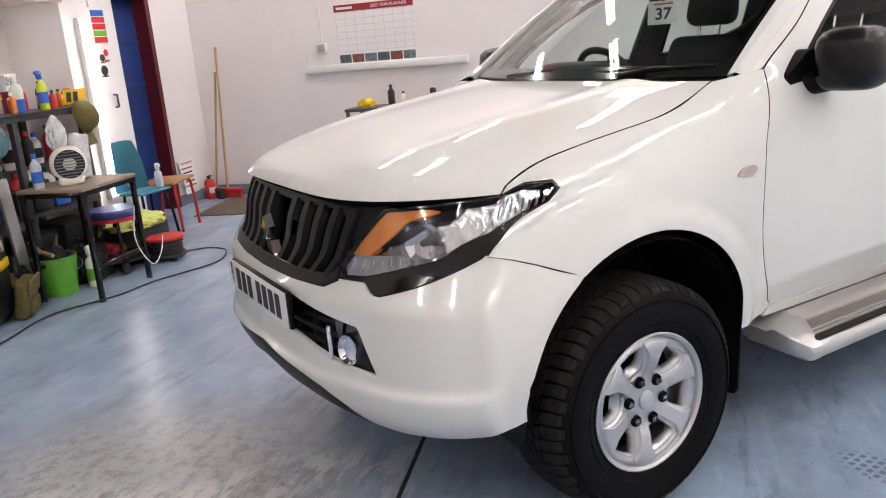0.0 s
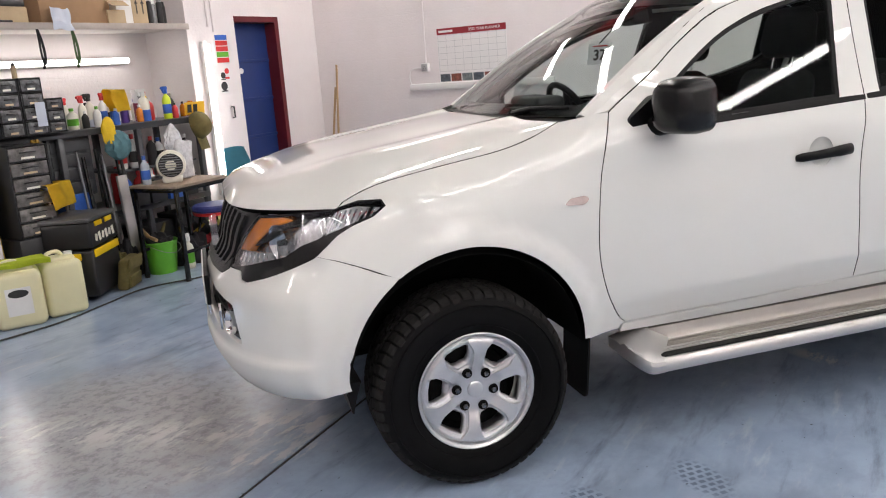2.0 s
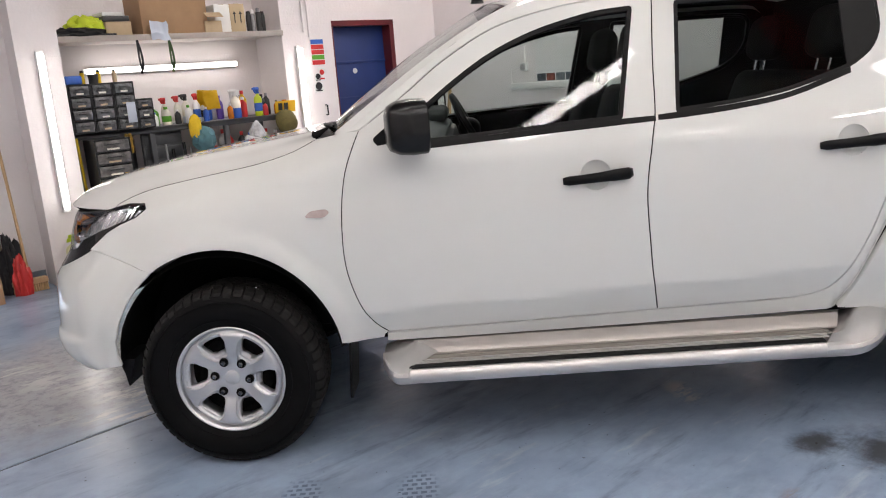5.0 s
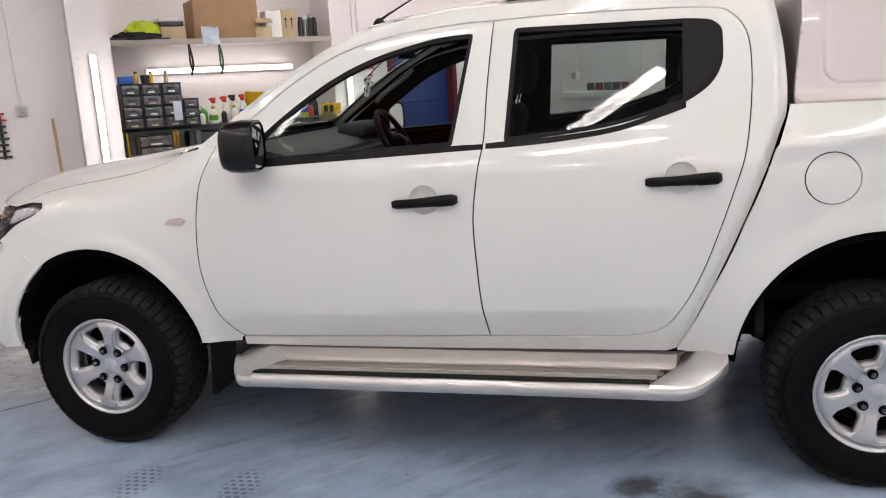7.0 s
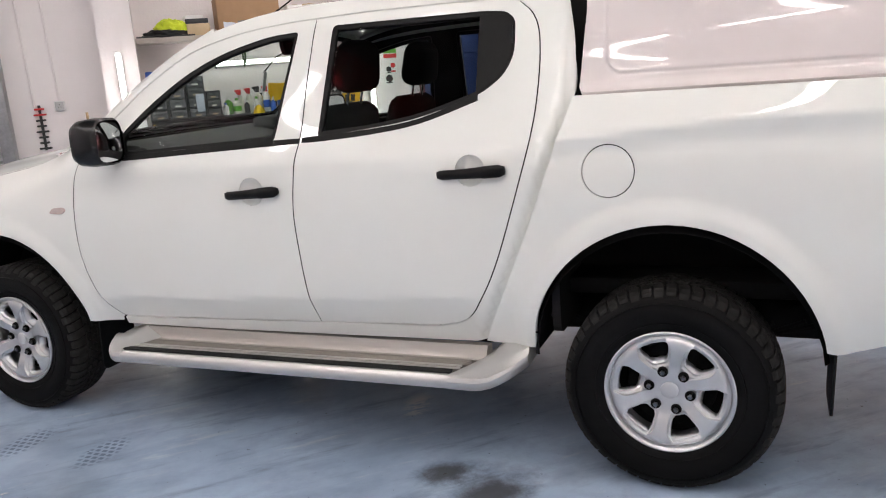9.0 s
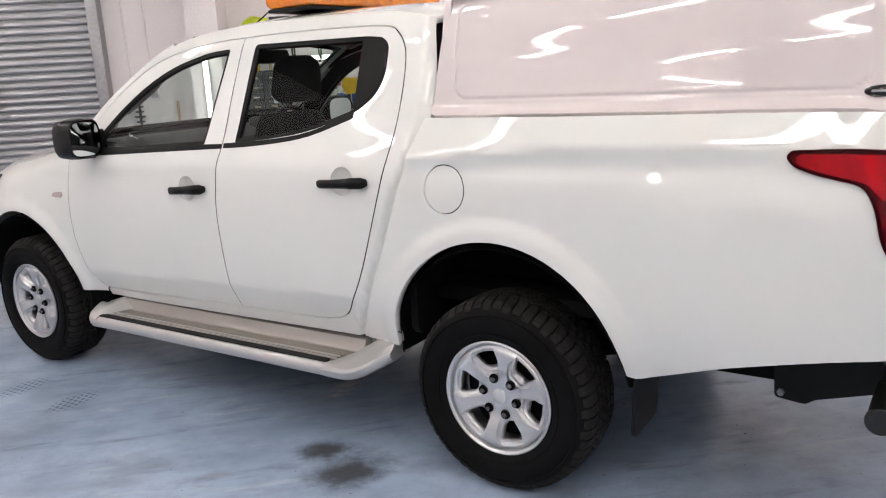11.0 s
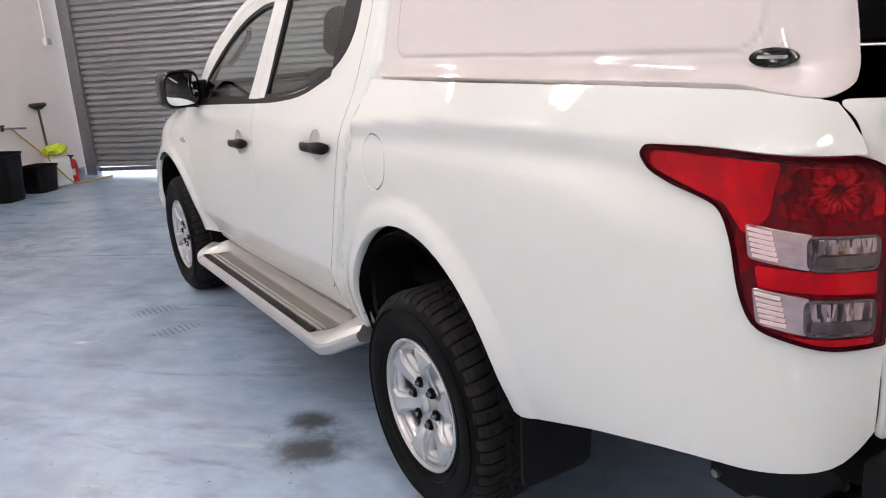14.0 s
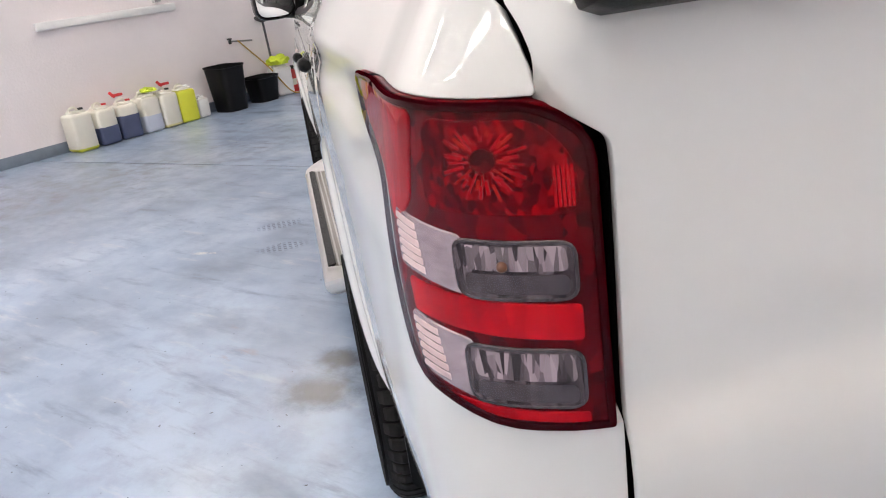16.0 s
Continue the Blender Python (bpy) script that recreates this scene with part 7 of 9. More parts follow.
single("paper_packet", bm, PALEBLUE, at(1.07, 3.705, 1.995, 4, 80), "crumpled blue and white packet hanging over the shelf", "packet")

# straps hanging from the shelf
for u, mt, lab in ((0.845, BLACKCLOTH, "black strap looped over the shelf edge"), (1.125, mat("green_webbing", (0.05, 0.10, 0.03), rough=0.8, var=0.4, scale=40), "green webbing lanyard hanging from the shelf")):
    bm = bmesh.new()
    for s in (-1, 1):
        pts = spline([(0, 0, 0.0), (s * 0.008 + 0.004, -0.012, -0.08), (s * 0.012 + 0.008, -0.014, -0.17), (s * 0.005 + 0.010, -0.012, -0.255)], 5)
        rows = [(bm.verts.new((p[0] - 0.009, p[1], p[2])), bm.verts.new((p[0] + 0.009, p[1] - 0.004 * s, p[2])), bm.verts.new((p[0] + 0.009, p[1] + 0.003, p[2])), bm.verts.new((p[0] - 0.009, p[1] + 0.003, p[2]))) for p in pts]
        for a, b in zip(rows, rows[1:]):
            for i in range(4):
                bm.faces.new((a[i], a[(i + 1) % 4], b[(i + 1) % 4], b[i]))
    box(bm, 0.022, 0.010, 0.03, (0, -0.012, -0.27), 0.004)
    single("hanging_strap", bm, mt, at(u, 3.70, 1.925), lab, "strap")


# ---- drawer organisers ----
def organiser(m, w, d, h, rows, label, fill=DRAWER, cols=1):
    t = thing("drawer_organiser", label, "drawer unit", m, "small parts drawers")
    th = 0.006
    for sd in (-1, 1):
        bm = bmesh.new()
        box(bm, th, d, h, (sd * (w / 2 - th / 2), 0, h / 2), 0.001, 1)
        part("side_panel", bm, DARKBOX, t)
    for k in range(rows + 1):
        bm = bmesh.new()
        box(bm, w - 2 * th, d - 0.004, th, (0, 0, th / 2 + k * (h - th) / rows), 0.001, 1)
        part("divider", bm, DARKBOX, t)
    bm = bmesh.new()
    box(bm, w - 2 * th, th, h, (0, d / 2 - th / 2, h / 2), 0.001, 1)
    part("back_panel", bm, DARKBOX, t)
    for k in range(rows):
        z0, z1 = k * (h - th) / rows + th + 0.004, (k + 1) * (h - th) / rows - 0.006
        dr = bmesh.new()
        box(dr, w - 0.022, d * 0.92, z1 - z0, (0, -0.012, (z0 + z1) / 2), 0.006, 2)
        o = part("drawer", dr, fill, t)
        hb = bmesh.new()
        box(hb, w * 0.42, 0.014, 0.012, (0, -0.012 - d * 0.46 - 0.006, (z0 + z1) / 2 + 0.012), 0.004)
        part("pull", hb, DARKBOX, o)
        lb = bmesh.new()
        box(lb, w * 0.34, 0.001, 0.014, (0, -0.0125 - d * 0.46, z0 + 0.018), 0)
        part("drawer_label", lb, CREAM if k % 2 else CARD2, o)
    return t


BZ = 1.1815
for k, u in enumerate((0.255, 0.432, 0.610)):
    organiser(at(u, 3.62, BZ, 2), 0.172, 0.17, 0.40, 4, "dark plastic organiser with four small clear drawers")
organiser(at(0.775, 3.62, BZ, -2), 0.14, 0.16, 0.25, 3, "low dark organiser with three clear drawers")
tower = organiser(at(0.40, 3.52, 0.50), 0.29, 0.30, 0.63, 6, "black tower of six wide clear drawers below the bench", mat("clear_wide_drawer", (0.20, 0.19, 0.185), rough=0.22, var=0.8, scale=16))
bm = bmesh.new()
box(bm, 0.34, 0.32, 0.49, (0, 0, 0.245), 0.01)
single("storage_crate", bm, DARKBOX, at(0.40, 3.53, 0.005), "dark plastic crate beneath the drawer tower", "crate")
bm = bmesh.new()
box(bm, 0.075, 0.004, 0.17, (0, 0, 0.085), 0.001)
single("blue_note", bm, PALEBLUE, at(0.645, 3.515, 1.24), "pale blue paper stuck on the drawers", "paper")
bm = bmesh.new()
for s in (-1, 1):
    box(bm, 0.028, 0.03, 0.17, (s * 0.016, 0, -0.085), 0.012, 3)
    box(bm, 0.034, 0.034, 0.02, (s * 0.016, 0, -0.05), 0.006)
    box(bm, 0.034, 0.034, 0.02, (s * 0.016, 0, -0.12), 0.006)
single("work_gloves", bm, mat("ochre_leather", (0.42, 0.24, 0.03), rough=0.8, var=0.3, scale=30), at(0.61, 3.60, 1.15), "pair of ochre work gloves hung from the bench edge", "gloves")
# on the drawers
bm = bmesh.new()
box(bm, 0.13, 0.10, 0.07, (0, 0, 0.035), 0.01)
single("blue_tin", bm, BLUEP, at(0.24, 3.62, BZ + 0.401), "blue printed tin on the drawers", "tin")
bm = bmesh.new()
lathe(bm, [(0, 0), (0.035, 0), (0.042, 0.075), (0.038, 0.075), (0.032, 0.01), (0, 0.01)], 18)
single("black_pot", bm, INK, at(0.41, 3.63, BZ + 0.401), "small black pot on the drawers", "pot")
for u, c in ((0.34, YELLOW), (0.47, YELLOW), (0.60, CARD2)):
    can(u, 3.68, BZ + 0.401, 0.018, 0.11, c, INK, "small yellow bottle with a dark cap on the drawers", "bottle", "small bottles on the drawers")


# ---- bottles ----
def bottle(m, r, h, body, cap, label, fill=None, level=0.5, oval_k=1.0, band=None, group="bottles on the bench"):
    t = thing("bottle", label, "bottle", m, group)
    prof = [(0, 0), (r * 0.92, 0), (r, 0.012), (r, h * 0.62), (r * 0.85, h * 0.72), (r * 0.36, h * 0.82), (r * 0.34, h * 0.88), (0, h * 0.88)]
    bm = bmesh.new()
    lathe(bm, prof, 18)
    bm.transform(Matrix.Diagonal((1, oval_k, 1, 1)))
    part("body", bm, body, t)
    if fill:
        bm = bmesh.new()
        lathe(bm, [(0, -0.0005), (r * 0.93, -0.0005), (r * 1.012, 0.012), (r * 1.012, h * 0.62 * level), (r * 0.9, h * 0.62 * level + 0.001)], 18)
        bm.transform(Matrix.Diagonal((1, oval_k, 1, 1)))
        part("liquid", bm, fill, t)
    if band:
        bm = bmesh.new()
        lathe(bm, [(r * 1.0, h * 0.18), (r * 1.015, h * 0.18), (r * 1.015, h * 0.5), (r * 1.0, h * 0.5)], 18)
        bm.transform(Matrix.Diagonal((1, oval_k, 1, 1)))
        part("printed_band", bm, band, t)
    bm = bmesh.new()
    lathe(bm, [(0, h * 0.86), (r * 0.42, h * 0.86), (r * 0.42, h), (0, h)], 14)
    part("cap", bm, cap, t)
    return t


def sprayer(m, r, h, body, trig, label, fill=None, level=0.6, oval_k=0.75, band=None, group="spray bottles on the bench"):
    t = bottle(m, r, h * 0.86, body, trig, label, fill, level, oval_k, band, group)
    t.name = "spray_bottle"
    t["category"] = "spray bottle"
    bm = bmesh.new()
    box(bm, r * 1.5, 0.026, 0.032, (-r * 0.25, 0, h * 0.90), 0.009, 2)
    box(bm, 0.016, 0.018, 0.05, (-r * 0.75, 0, h * 0.84), 0.006, 2, rot=Matrix.Rotation(radians(-25), 3, "Y"))
    box(bm, 0.018, 0.018, 0.02, (-r * 1.1, 0, h * 0.905), 0.004)
    part("trigger", bm, trig, t)
    return t


sprayer(at(1.14, 3.76, BZ, 20), 0.038, 0.26, CREAM, REDP, "clear spray bottle with a red trigger")
sprayer(at(1.235, 3.80, BZ, -15), 0.040, 0.27, CREAM, INK, "clear spray bottle with a black trigger", PALEBLUE, 0.4)
sprayer(at(1.31, 3.74, BZ, 40), 0.042, 0.27, WHITE, REDP, "white spray bottle with a red trigger and printed band", band=BLUEP)
sprayer(at(1.055, 3.85, BZ, 10), 0.036, 0.25, CREAM, REDP, "clear spray bottle with a red trigger")
sprayer(at(1.69, 3.72, BZ, -20), 0.047, 0.28, CREAM, WHITE, "clear spray bottle half full of blue liquid", BLUEP, 0.62)
sprayer(at(1.925, 3.72, BZ, 15), 0.044, 0.285, mat("lime_bottle", (0.55, 0.68, 0.02), rough=0.35, var=0.1, scale=10), BLUEP, "lime green spray bottle with a blue trigger", band=BLUEP)
bottle(at(1.39, 3.83, BZ), 0.036, 0.20, WHITE, YELLOW, "white bottle with a yellow cap", band=INK)
bottle(at(1.58, 3.84, BZ), 0.034, 0.22, PURPLE, PURPLE, "purple plastic bottle on the bench")
bottle(at(1.80, 3.80, BZ), 0.040, 0.19, REDP, WHITE, "red tin-shaped bottle with a white cap")
bottle(at(2.02, 3.83, BZ), 0.034, 0.20, INK, INK, "black polish bottle on the bench", band=CARD2)
bottle(at(2.09, 3.87, BZ), 0.034, 0.21, INK, STEEL, "black polish bottle with a silver cap")
bottle(at(0.93, 3.80, BZ), 0.045, 0.17, GREENP, WHITE, "green plastic tub bottle on the bench")
bottle(at(1.005, 3.70, BZ), 0.042, 0.16, CREAM, GREENP, "clear bottle with a green cap", band=GREENP)
bottle(at(0.89, 3.68, BZ), 0.030, 0.12, WHITE, BLUEP, "small white bottle with a blue cap")
bottle(at(1.48, 3.90, BZ), 0.040, 0.24, BLUEP, INK, "blue plastic bottle at the back of the bench")
bottle(at(1.86, 3.92, BZ), 0.040, 0.25, YELLOW, REDP, "yellow plastic bottle with a red cap")
bottle(at(1.62, 3.70, BZ), 0.028, 0.14, AMBER, WHITE, "small amber bottle on the bench")
bottle(at(1.98, 3.69, BZ), 0.026, 0.13, REDP, INK, "small red bottle with a black cap")
for k, (u, v, c1, c2) in enumerate(((1.10, 3.68, INK, WHITE), (1.20, 3.67, WHITE, GREENP), (1.275, 3.90, YELLOW, INK), (1.36, 3.66, BLUEP, WHITE), (1.55, 3.92, WHITE, REDP), (1.76, 3.93, CREAM, BLUEP), (2.16, 3.80, AMBER, INK))):
    bottle(at(u, v, BZ), 0.027 + 0.004 * (k % 3), 0.13 + 0.03 * (k % 3), c1, c2, "assorted small product bottle among others on the bench")
# wax tub on a red tin
bm = bmesh.new()
lathe(bm, [(0, 0), (0.044, 0), (0.046, 0.15), (0, 0.15)], 20)
single("red_tin", bm, mat("maroon_tin", (0.28, 0.02, 0.05), rough=0.35, var=0.15, scale=20), at(1.75, 3.86, BZ), "maroon round tin on the bench", "tin")
wax = thing("wax_tub", "white tub printed WAX standing on a tin", "tub", at(1.75, 3.86, BZ + 0.1505))
bm = bmesh.new()
lathe(bm, [(0, 0), (0.045, 0), (0.047, 0.085), (0, 0.085)], 22)
part("tub", bm, WHITE, wax)
bm = bmesh.new()
lathe(bm, [(0, 0.085), (0.050, 0.085), (0.050, 0.108), (0, 0.108)], 22)
part("lid", bm, WHITE, wax)


def lettering(body, size, material, parent, m, name="lettering", ext=0.0008):
    c = bpy.data.curves.new(name, "FONT")
    c.body, c.size, c.align_x, c.align_y, c.extrude = body, size, "CENTER", "CENTER", ext
    c.materials.append(material)
    o = new(name, c)
    o.parent = parent
    o.matrix_local = m
    return o


lettering("WAX", 0.034, INK, wax, pose(0, -0.0475, 0.045, 90, 0, 0))
# yellow cloth over the bottles
def drape(name, m, w, d, fold, material, label, category="cloth", seed=1.0, drop=0.12):
    bm = bmesh.new()
    nx, ny = 18, 22
    grid = []
    for i in range(nx + 1):
        row = []
        for j in range(ny + 1):
            x = (i / nx - 0.5) * w
            s = (j / ny - 0.5) * d
            over = max(0.0, abs(s) - fold)
            y = math.copysign(min(abs(s), fold) + over * 0.15, s)
            z = -over * 0.98
            w2 = noise.noise_vector(Vector((x * 9 + seed, s * 7, seed))) * 0.018
            row.append(bm.verts.new((x + w2.x, y + w2.y * (1 + over * 6), z + w2.z * 0.7)))
        grid.append(row)
    for i in range(nx):
        for j in range(ny):
            bm.faces.new((grid[i][j], grid[i + 1][j], grid[i + 1][j + 1], grid[i][j + 1]))
    bmesh.ops.solidify(bm, geom=bm.faces[:], thickness=0.004)
    return single(name, bm, material, m, label, category)


drape("yellow_cloth", at(1.43, 3.74, BZ + 0.28, 10), 0.15, 0.46, 0.05, YELLOW, "bright yellow cloth draped over bottles on the bench", seed=4)
# yellow registration plate, with plain bars
pl = thing("yellow_plate", "yellow number plate propped on the bench, with dark bars", "number plate", at(2.20, 3.70, BZ + 0.012, -6, 8))
bm = bmesh.new()
box(bm, 0.21, 0.004, 0.11, (0, 0, 0.055), 0.002)
part("plate", bm, mat("plate_yellow", (0.78, 0.45, 0.01), rough=0.4, var=0.08, scale=10), pl)
for k in (-0.055, 0.005):
    bm = bmesh.new()
    box(bm, 0.042, 0.002, 0.07, (k, -0.0035, 0.055), 0)
    part("bar", bm, INK, pl)
bm = bmesh.new()
lathe(bm, [(0, 0), (0.04, 0), (0.045, 0.10), (0.02, 0.13), (0, 0.13)], 16)
single("orange_pot", bm, AMBER, at(2.25, 3.80, BZ), "orange plastic pot on the bench", "pot")
# cap hung on the bench edge
bm = bmesh.new()
bmesh.ops.create_uvsphere(bm, u_segments=24, v_segments=14, radius=0.12)
for v in list(bm.verts):
    v.co.z *= 0.85
    v.co += noise.noise_vector(v.co * 12) * 0.012
bmesh.ops.bisect_plane(bm, geom=bm.verts[:] + bm.edges[:] + bm.faces[:], plane_co=(0, 0, -0.02), plane_no=(0, 0, -1), clear_outer=True)
bm2 = box(bm, 0.16, 0.12, 0.006, (0, -0.15, -0.015), 0.002)
single("cap", bm, OLIVE, at(2.12, 3.58, 1.10, 20, 75), "olive canvas cap hung on the bench edge", "cap")
# plastic bags, sprayer bag
bm = bmesh.new()
bmesh.ops.create_icosphere(bm, subdivisions=3, radius=1.0)
for v in bm.verts:
    k = 1 + noise.noise(v.co * 3) * 0.35
    v.co = Vector((v.co.x * 0.12 * k * (1.1 - 0.5 * v.co.z) * 0.6, v.co.y * 0.04 * k, v.co.z * 0.13))
single("plastic_bag", bm, FILM, at(1.80, 3.56, 1.02), "crumpled clear plastic bag hanging from the bench", "bag")
bm = bmesh.new()
bmesh.ops.create_icosphere(bm, subdivisions=3, radius=1.0)
for v in bm.verts:
    k = 1 + noise.noise(v.co * 3 + Vector((5, 0, 0))) * 0.3
    v.co = Vector((v.co.x * 0.06 * k, v.co.y * 0.035 * k, v.co.z * 0.12))
single("yellow_sponge", bm, YELLOW, at(1.20, 3.56, 1.14), "yellow cloth hanging at the bench edge", "cloth")
bm = bmesh.new()
bmesh.ops.create_icosphere(bm, subdivisions=3, radius=1.0)
for v in bm.verts:
    k = 1 + noise.noise(v.co * 3 + Vector((9, 0, 0))) * 0.35
    v.co = Vector((v.co.x * 0.11 * k, v.co.y * 0.06 * k, v.co.z * 0.12))
single("teal_cloth", bm, mat("teal_cloth", (0.10, 0.22, 0.26), rough=0.9, var=0.3, scale=14), at(1.27, 3.57, 1.03), "crumpled teal cloth hanging below the bench edge", "cloth")
# long tools standing under the bench
for k in range(9):
    u = 0.93 + 0.055 * k
    bm = bmesh.new()
    sweep(bm, [(0, 0, 0.02), (0.02 * math.sin(k * 2.1), 0.10, 1.02 - 0.05 * (k % 3))], 0.010 + 0.004 * (k % 2), 8)
    single("tool_pole", bm, (STEEL, GLOSSBLACK, INK, GLOSSBLACK, STEEL)[k % 5], at(u, 3.52 + 0.03 * (k % 3)), "dark tool pole leaning against the workbench", "pole", "tool poles under the bench")
bm = bmesh.new()
box(bm, 0.09, 0.03, 0.80, (0, 0, 0.40), 0.008)
single("aluminium_ladder_rail", bm, ALU, at(1.22, 3.47, 0.0, 0, -4), "upright aluminium step section beside the bench", "ladder")
for k, (u, z, mt) in enumerate(((1.55, 0.516, REDP), (1.68, 0.516, WHITE), (1.82, 0.516, CREAM), (1.95, 0.516, WHITE), (2.08, 0.516, INK), (1.42, 0.516, BLUEP))):
    bottle(at(u, 3.74 + 0.02 * (k % 2), z), 0.055, 0.27, mt, (REDP, WHITE, INK)[k % 3], "large product bottle on the lower bench shelf", group="bottles on the lower shelf")
for k, (u, mt) in enumerate(((1.50, REDP), (1.66, WHITE), (1.80, REDP), (1.95, CREAM))):
    bottle(at(u, 3.95, 0.516), 0.06, 0.36, mt, WHITE, "tall product bottle on the lower bench shelf", group="bottles on the lower shelf")
carton(1.62, 3.86, 0.0, 0.42, 0.30, 0.32, 4, DARKBOX, "dark storage box under the bench", tape=False)
carton(1.98, 3.80, 0.0, 0.30, 0.30, 0.36, -5, BLACKCLOTH, "black fabric box under the bench", tape=False)
carton(1.10, 3.90, 0.0, 0.40, 0.30, 0.40, 3, DARKBOX, "dark storage box under the bench", tape=False)
carton(0.90, 3.78, 0.516, 0.22, 0.25, 0.18, 3, BLUEP, "blue tool case on the lower bench shelf", tape=False)

# a middle shelf, and clutter packed below the bench
bm = bmesh.new()
box(bm, 0.82, 0.50, 0.02, (0.57, 0.03, 0.80), 0.004)
part("shelf_board", bm, GREYSTEEL, bench)
for k, (u, v, mt, cp, h) in enumerate(((1.44, 3.78, WHITE, REDP, 0.27), (1.53, 3.74, WHITE, REDP, 0.28), (1.62, 3.80, REDP, WHITE, 0.25), (1.73, 3.76, INK, REDP, 0.24), (1.83, 3.79, WHITE, BLUEP, 0.22), (1.92, 3.75, REDP, INK, 0.26), (2.01, 3.80, CREAM, REDP, 0.24), (2.09, 3.76, INK, WHITE, 0.22))):
    bottle(at(u, v, 0.811), 0.040, h, mt, cp, "product bottle packed on the middle bench shelf", band=(REDP, INK, BLUEP)[k % 3] if mt is WHITE else None, group="bottles on the middle shelf")
for k, (u, z, w, h, mt) in enumerate(((1.45, 0.516, 0.14, 0.16, INK), (1.62, 0.516, 0.16, 0.20, DARKBOX), (1.80, 0.516, 0.13, 0.14, BLUEP), (1.96, 0.516, 0.15, 0.19, INK))):
    carton(u, 3.66, z, w, 0.12, h, 5 - 4 * k, mt, "dark tool case pushed onto the lower bench shelf", tape=False)
for k, (u, v, z, a, c, mt) in enumerate(((1.66, 3.36, 0.0, 0.16, 0.20, BLACKCLOTH), (1.98, 3.60, 0.0, 0.20, 0.24, BLACKCLOTH), (1.16, 3.52, 0.0, 0.13, 0.22, BLACKCLOTH), (1.02, 3.50, 0.0, 0.12, 0.18, OLIVE))):
    heap("tool_bag", at(u, v, z, 20 * k), a, 0.11, c, mt, "slumped dark cloth tool bag on the floor by the bench" if mt is BLACKCLOTH else "slumped olive cloth bag on the floor by the bench", "bag", 21 + 3 * k)
for k, (u, v, z, mt) in enumerate(((1.75, 3.40, 0.20, YPL_PRE), (1.40, 3.36, 0.28, OLIVE), (1.27, 3.36, 0.28, WOOD))):
    bm = bmesh.new()
    sweep(bm, [(-0.10, 0, 0.0), (0.0, 0.01, 0.02), (0.12, 0.0, 0.08)], [0.014, 0.016, 0.010], 10)
    single("brush_handle", bm, mt, at(u, v, z, 40 * k), "brush handle sticking out of the clutter under the table", "brush")
# ---- table ----
tab = thing("work_table", "small table with a worn board top and black steel legs", "table", at(1.42, 3.10, 0, 4))
bm = bmesh.new()
box(bm, 0.56, 0.48, 0.022, (0, 0, 0.722), 0.004)
part("tabletop", bm, TABLETOP, tab)
bm = bmesh.new()
for s in (-1, 1):
    box(bm, 0.56, 0.025, 0.03, (0, s * 0.22, 0.694), 0.003)
    box(bm, 0.025, 0.44, 0.03, (s * 0.262, 0, 0.694), 0.003)
part("apron", bm, GLOSSBLACK, tab)
for a in (-1, 1):
    for b in (-1, 1):
        bm = bmesh.new()
        box(bm, 0.03, 0.03, 0.68, (a * 0.258, b * 0.218, 0.34), 0.004)
        leg = part("leg", bm, GLOSSBLACK, tab)
        bm = bmesh.new()
        lathe(bm, [(0, 0), (0.02, 0), (0.02, 0.02), (0, 0.02)], 12, (a * 0.258, b * 0.218, 0))
        part("foot", bm, INK, leg)
bm = bmesh.new()
box(bm, 0.50, 0.022, 0.022, (0, -0.218, 0.22), 0.003)
box(bm, 0.50, 0.022, 0.022, (0, 0.218, 0.22), 0.003)
part("stretcher", bm, GLOSSBLACK, tab)
TZ = 0.734
fan = thing("fan_heater", "white rounded fan heater with a grey grille on the table", "fan heater", at(1.33, 3.06, TZ, -42))
bm = bmesh.new()
lathe(bm, [(0, -0.06), (0.08, -0.055), (0.108, -0.03), (0.112, 0.02), (0.10, 0.05), (0.09, 0.052)], 30, (0, 0, 0.135), "y")
part("housing", bm, CREAM, fan)
bm = bmesh.new()
box(bm, 0.15, 0.11, 0.055, (0, 0, 0.0275), 0.02, 3)
part("base", bm, CREAM, fan)
for k in range(-4, 5):
    w = math.sqrt(max(0.0, 0.085**2 - (k * 0.019) ** 2))
    bm = bmesh.new()
    box(bm, 2 * w, 0.008, 0.007, (0, -0.061, 0.135 + k * 0.019), 0.002, 1)
    part("grille_slat", bm, STEEL, fan)
bm = bmesh.new()
lathe(bm, [(0, -0.0575), (0.09, -0.0575)], 26, (0, 0, 0.135), "y")
part("grille_back", bm, DARKBOX, fan)
bottle(at(1.20, 3.20, TZ), 0.034, 0.22, mat("clear_pet", (0.55, 0.60, 0.66), rough=0.1, var=0.3, scale=20), BLUEP, "clear water bottle with a blue label on the table", band=BLUEP, group="things on the table")
bm = bmesh.new()
box(bm, 0.17, 0.06, 0.30, (0, 0, 0.15), 0.015, 2, rot=Matrix.Rotation(radians(8), 3, "Y"))
bmesh.ops.subdivide_edges(bm, edges=bm.edges[:], cuts=2, use_grid_fill=True)
crumple(bm, 0.02, 16, 5)
single("wrapped_packet", bm, FILM, at(1.52, 3.14, TZ + 0.005, 10), "packet in crumpled clear wrapping on the table", "packet")
carton(1.60, 3.22, TZ, 0.10, 0.10, 0.09, 12, WHITE, "small white carton on the table", tape=False)
bm = bmesh.new()
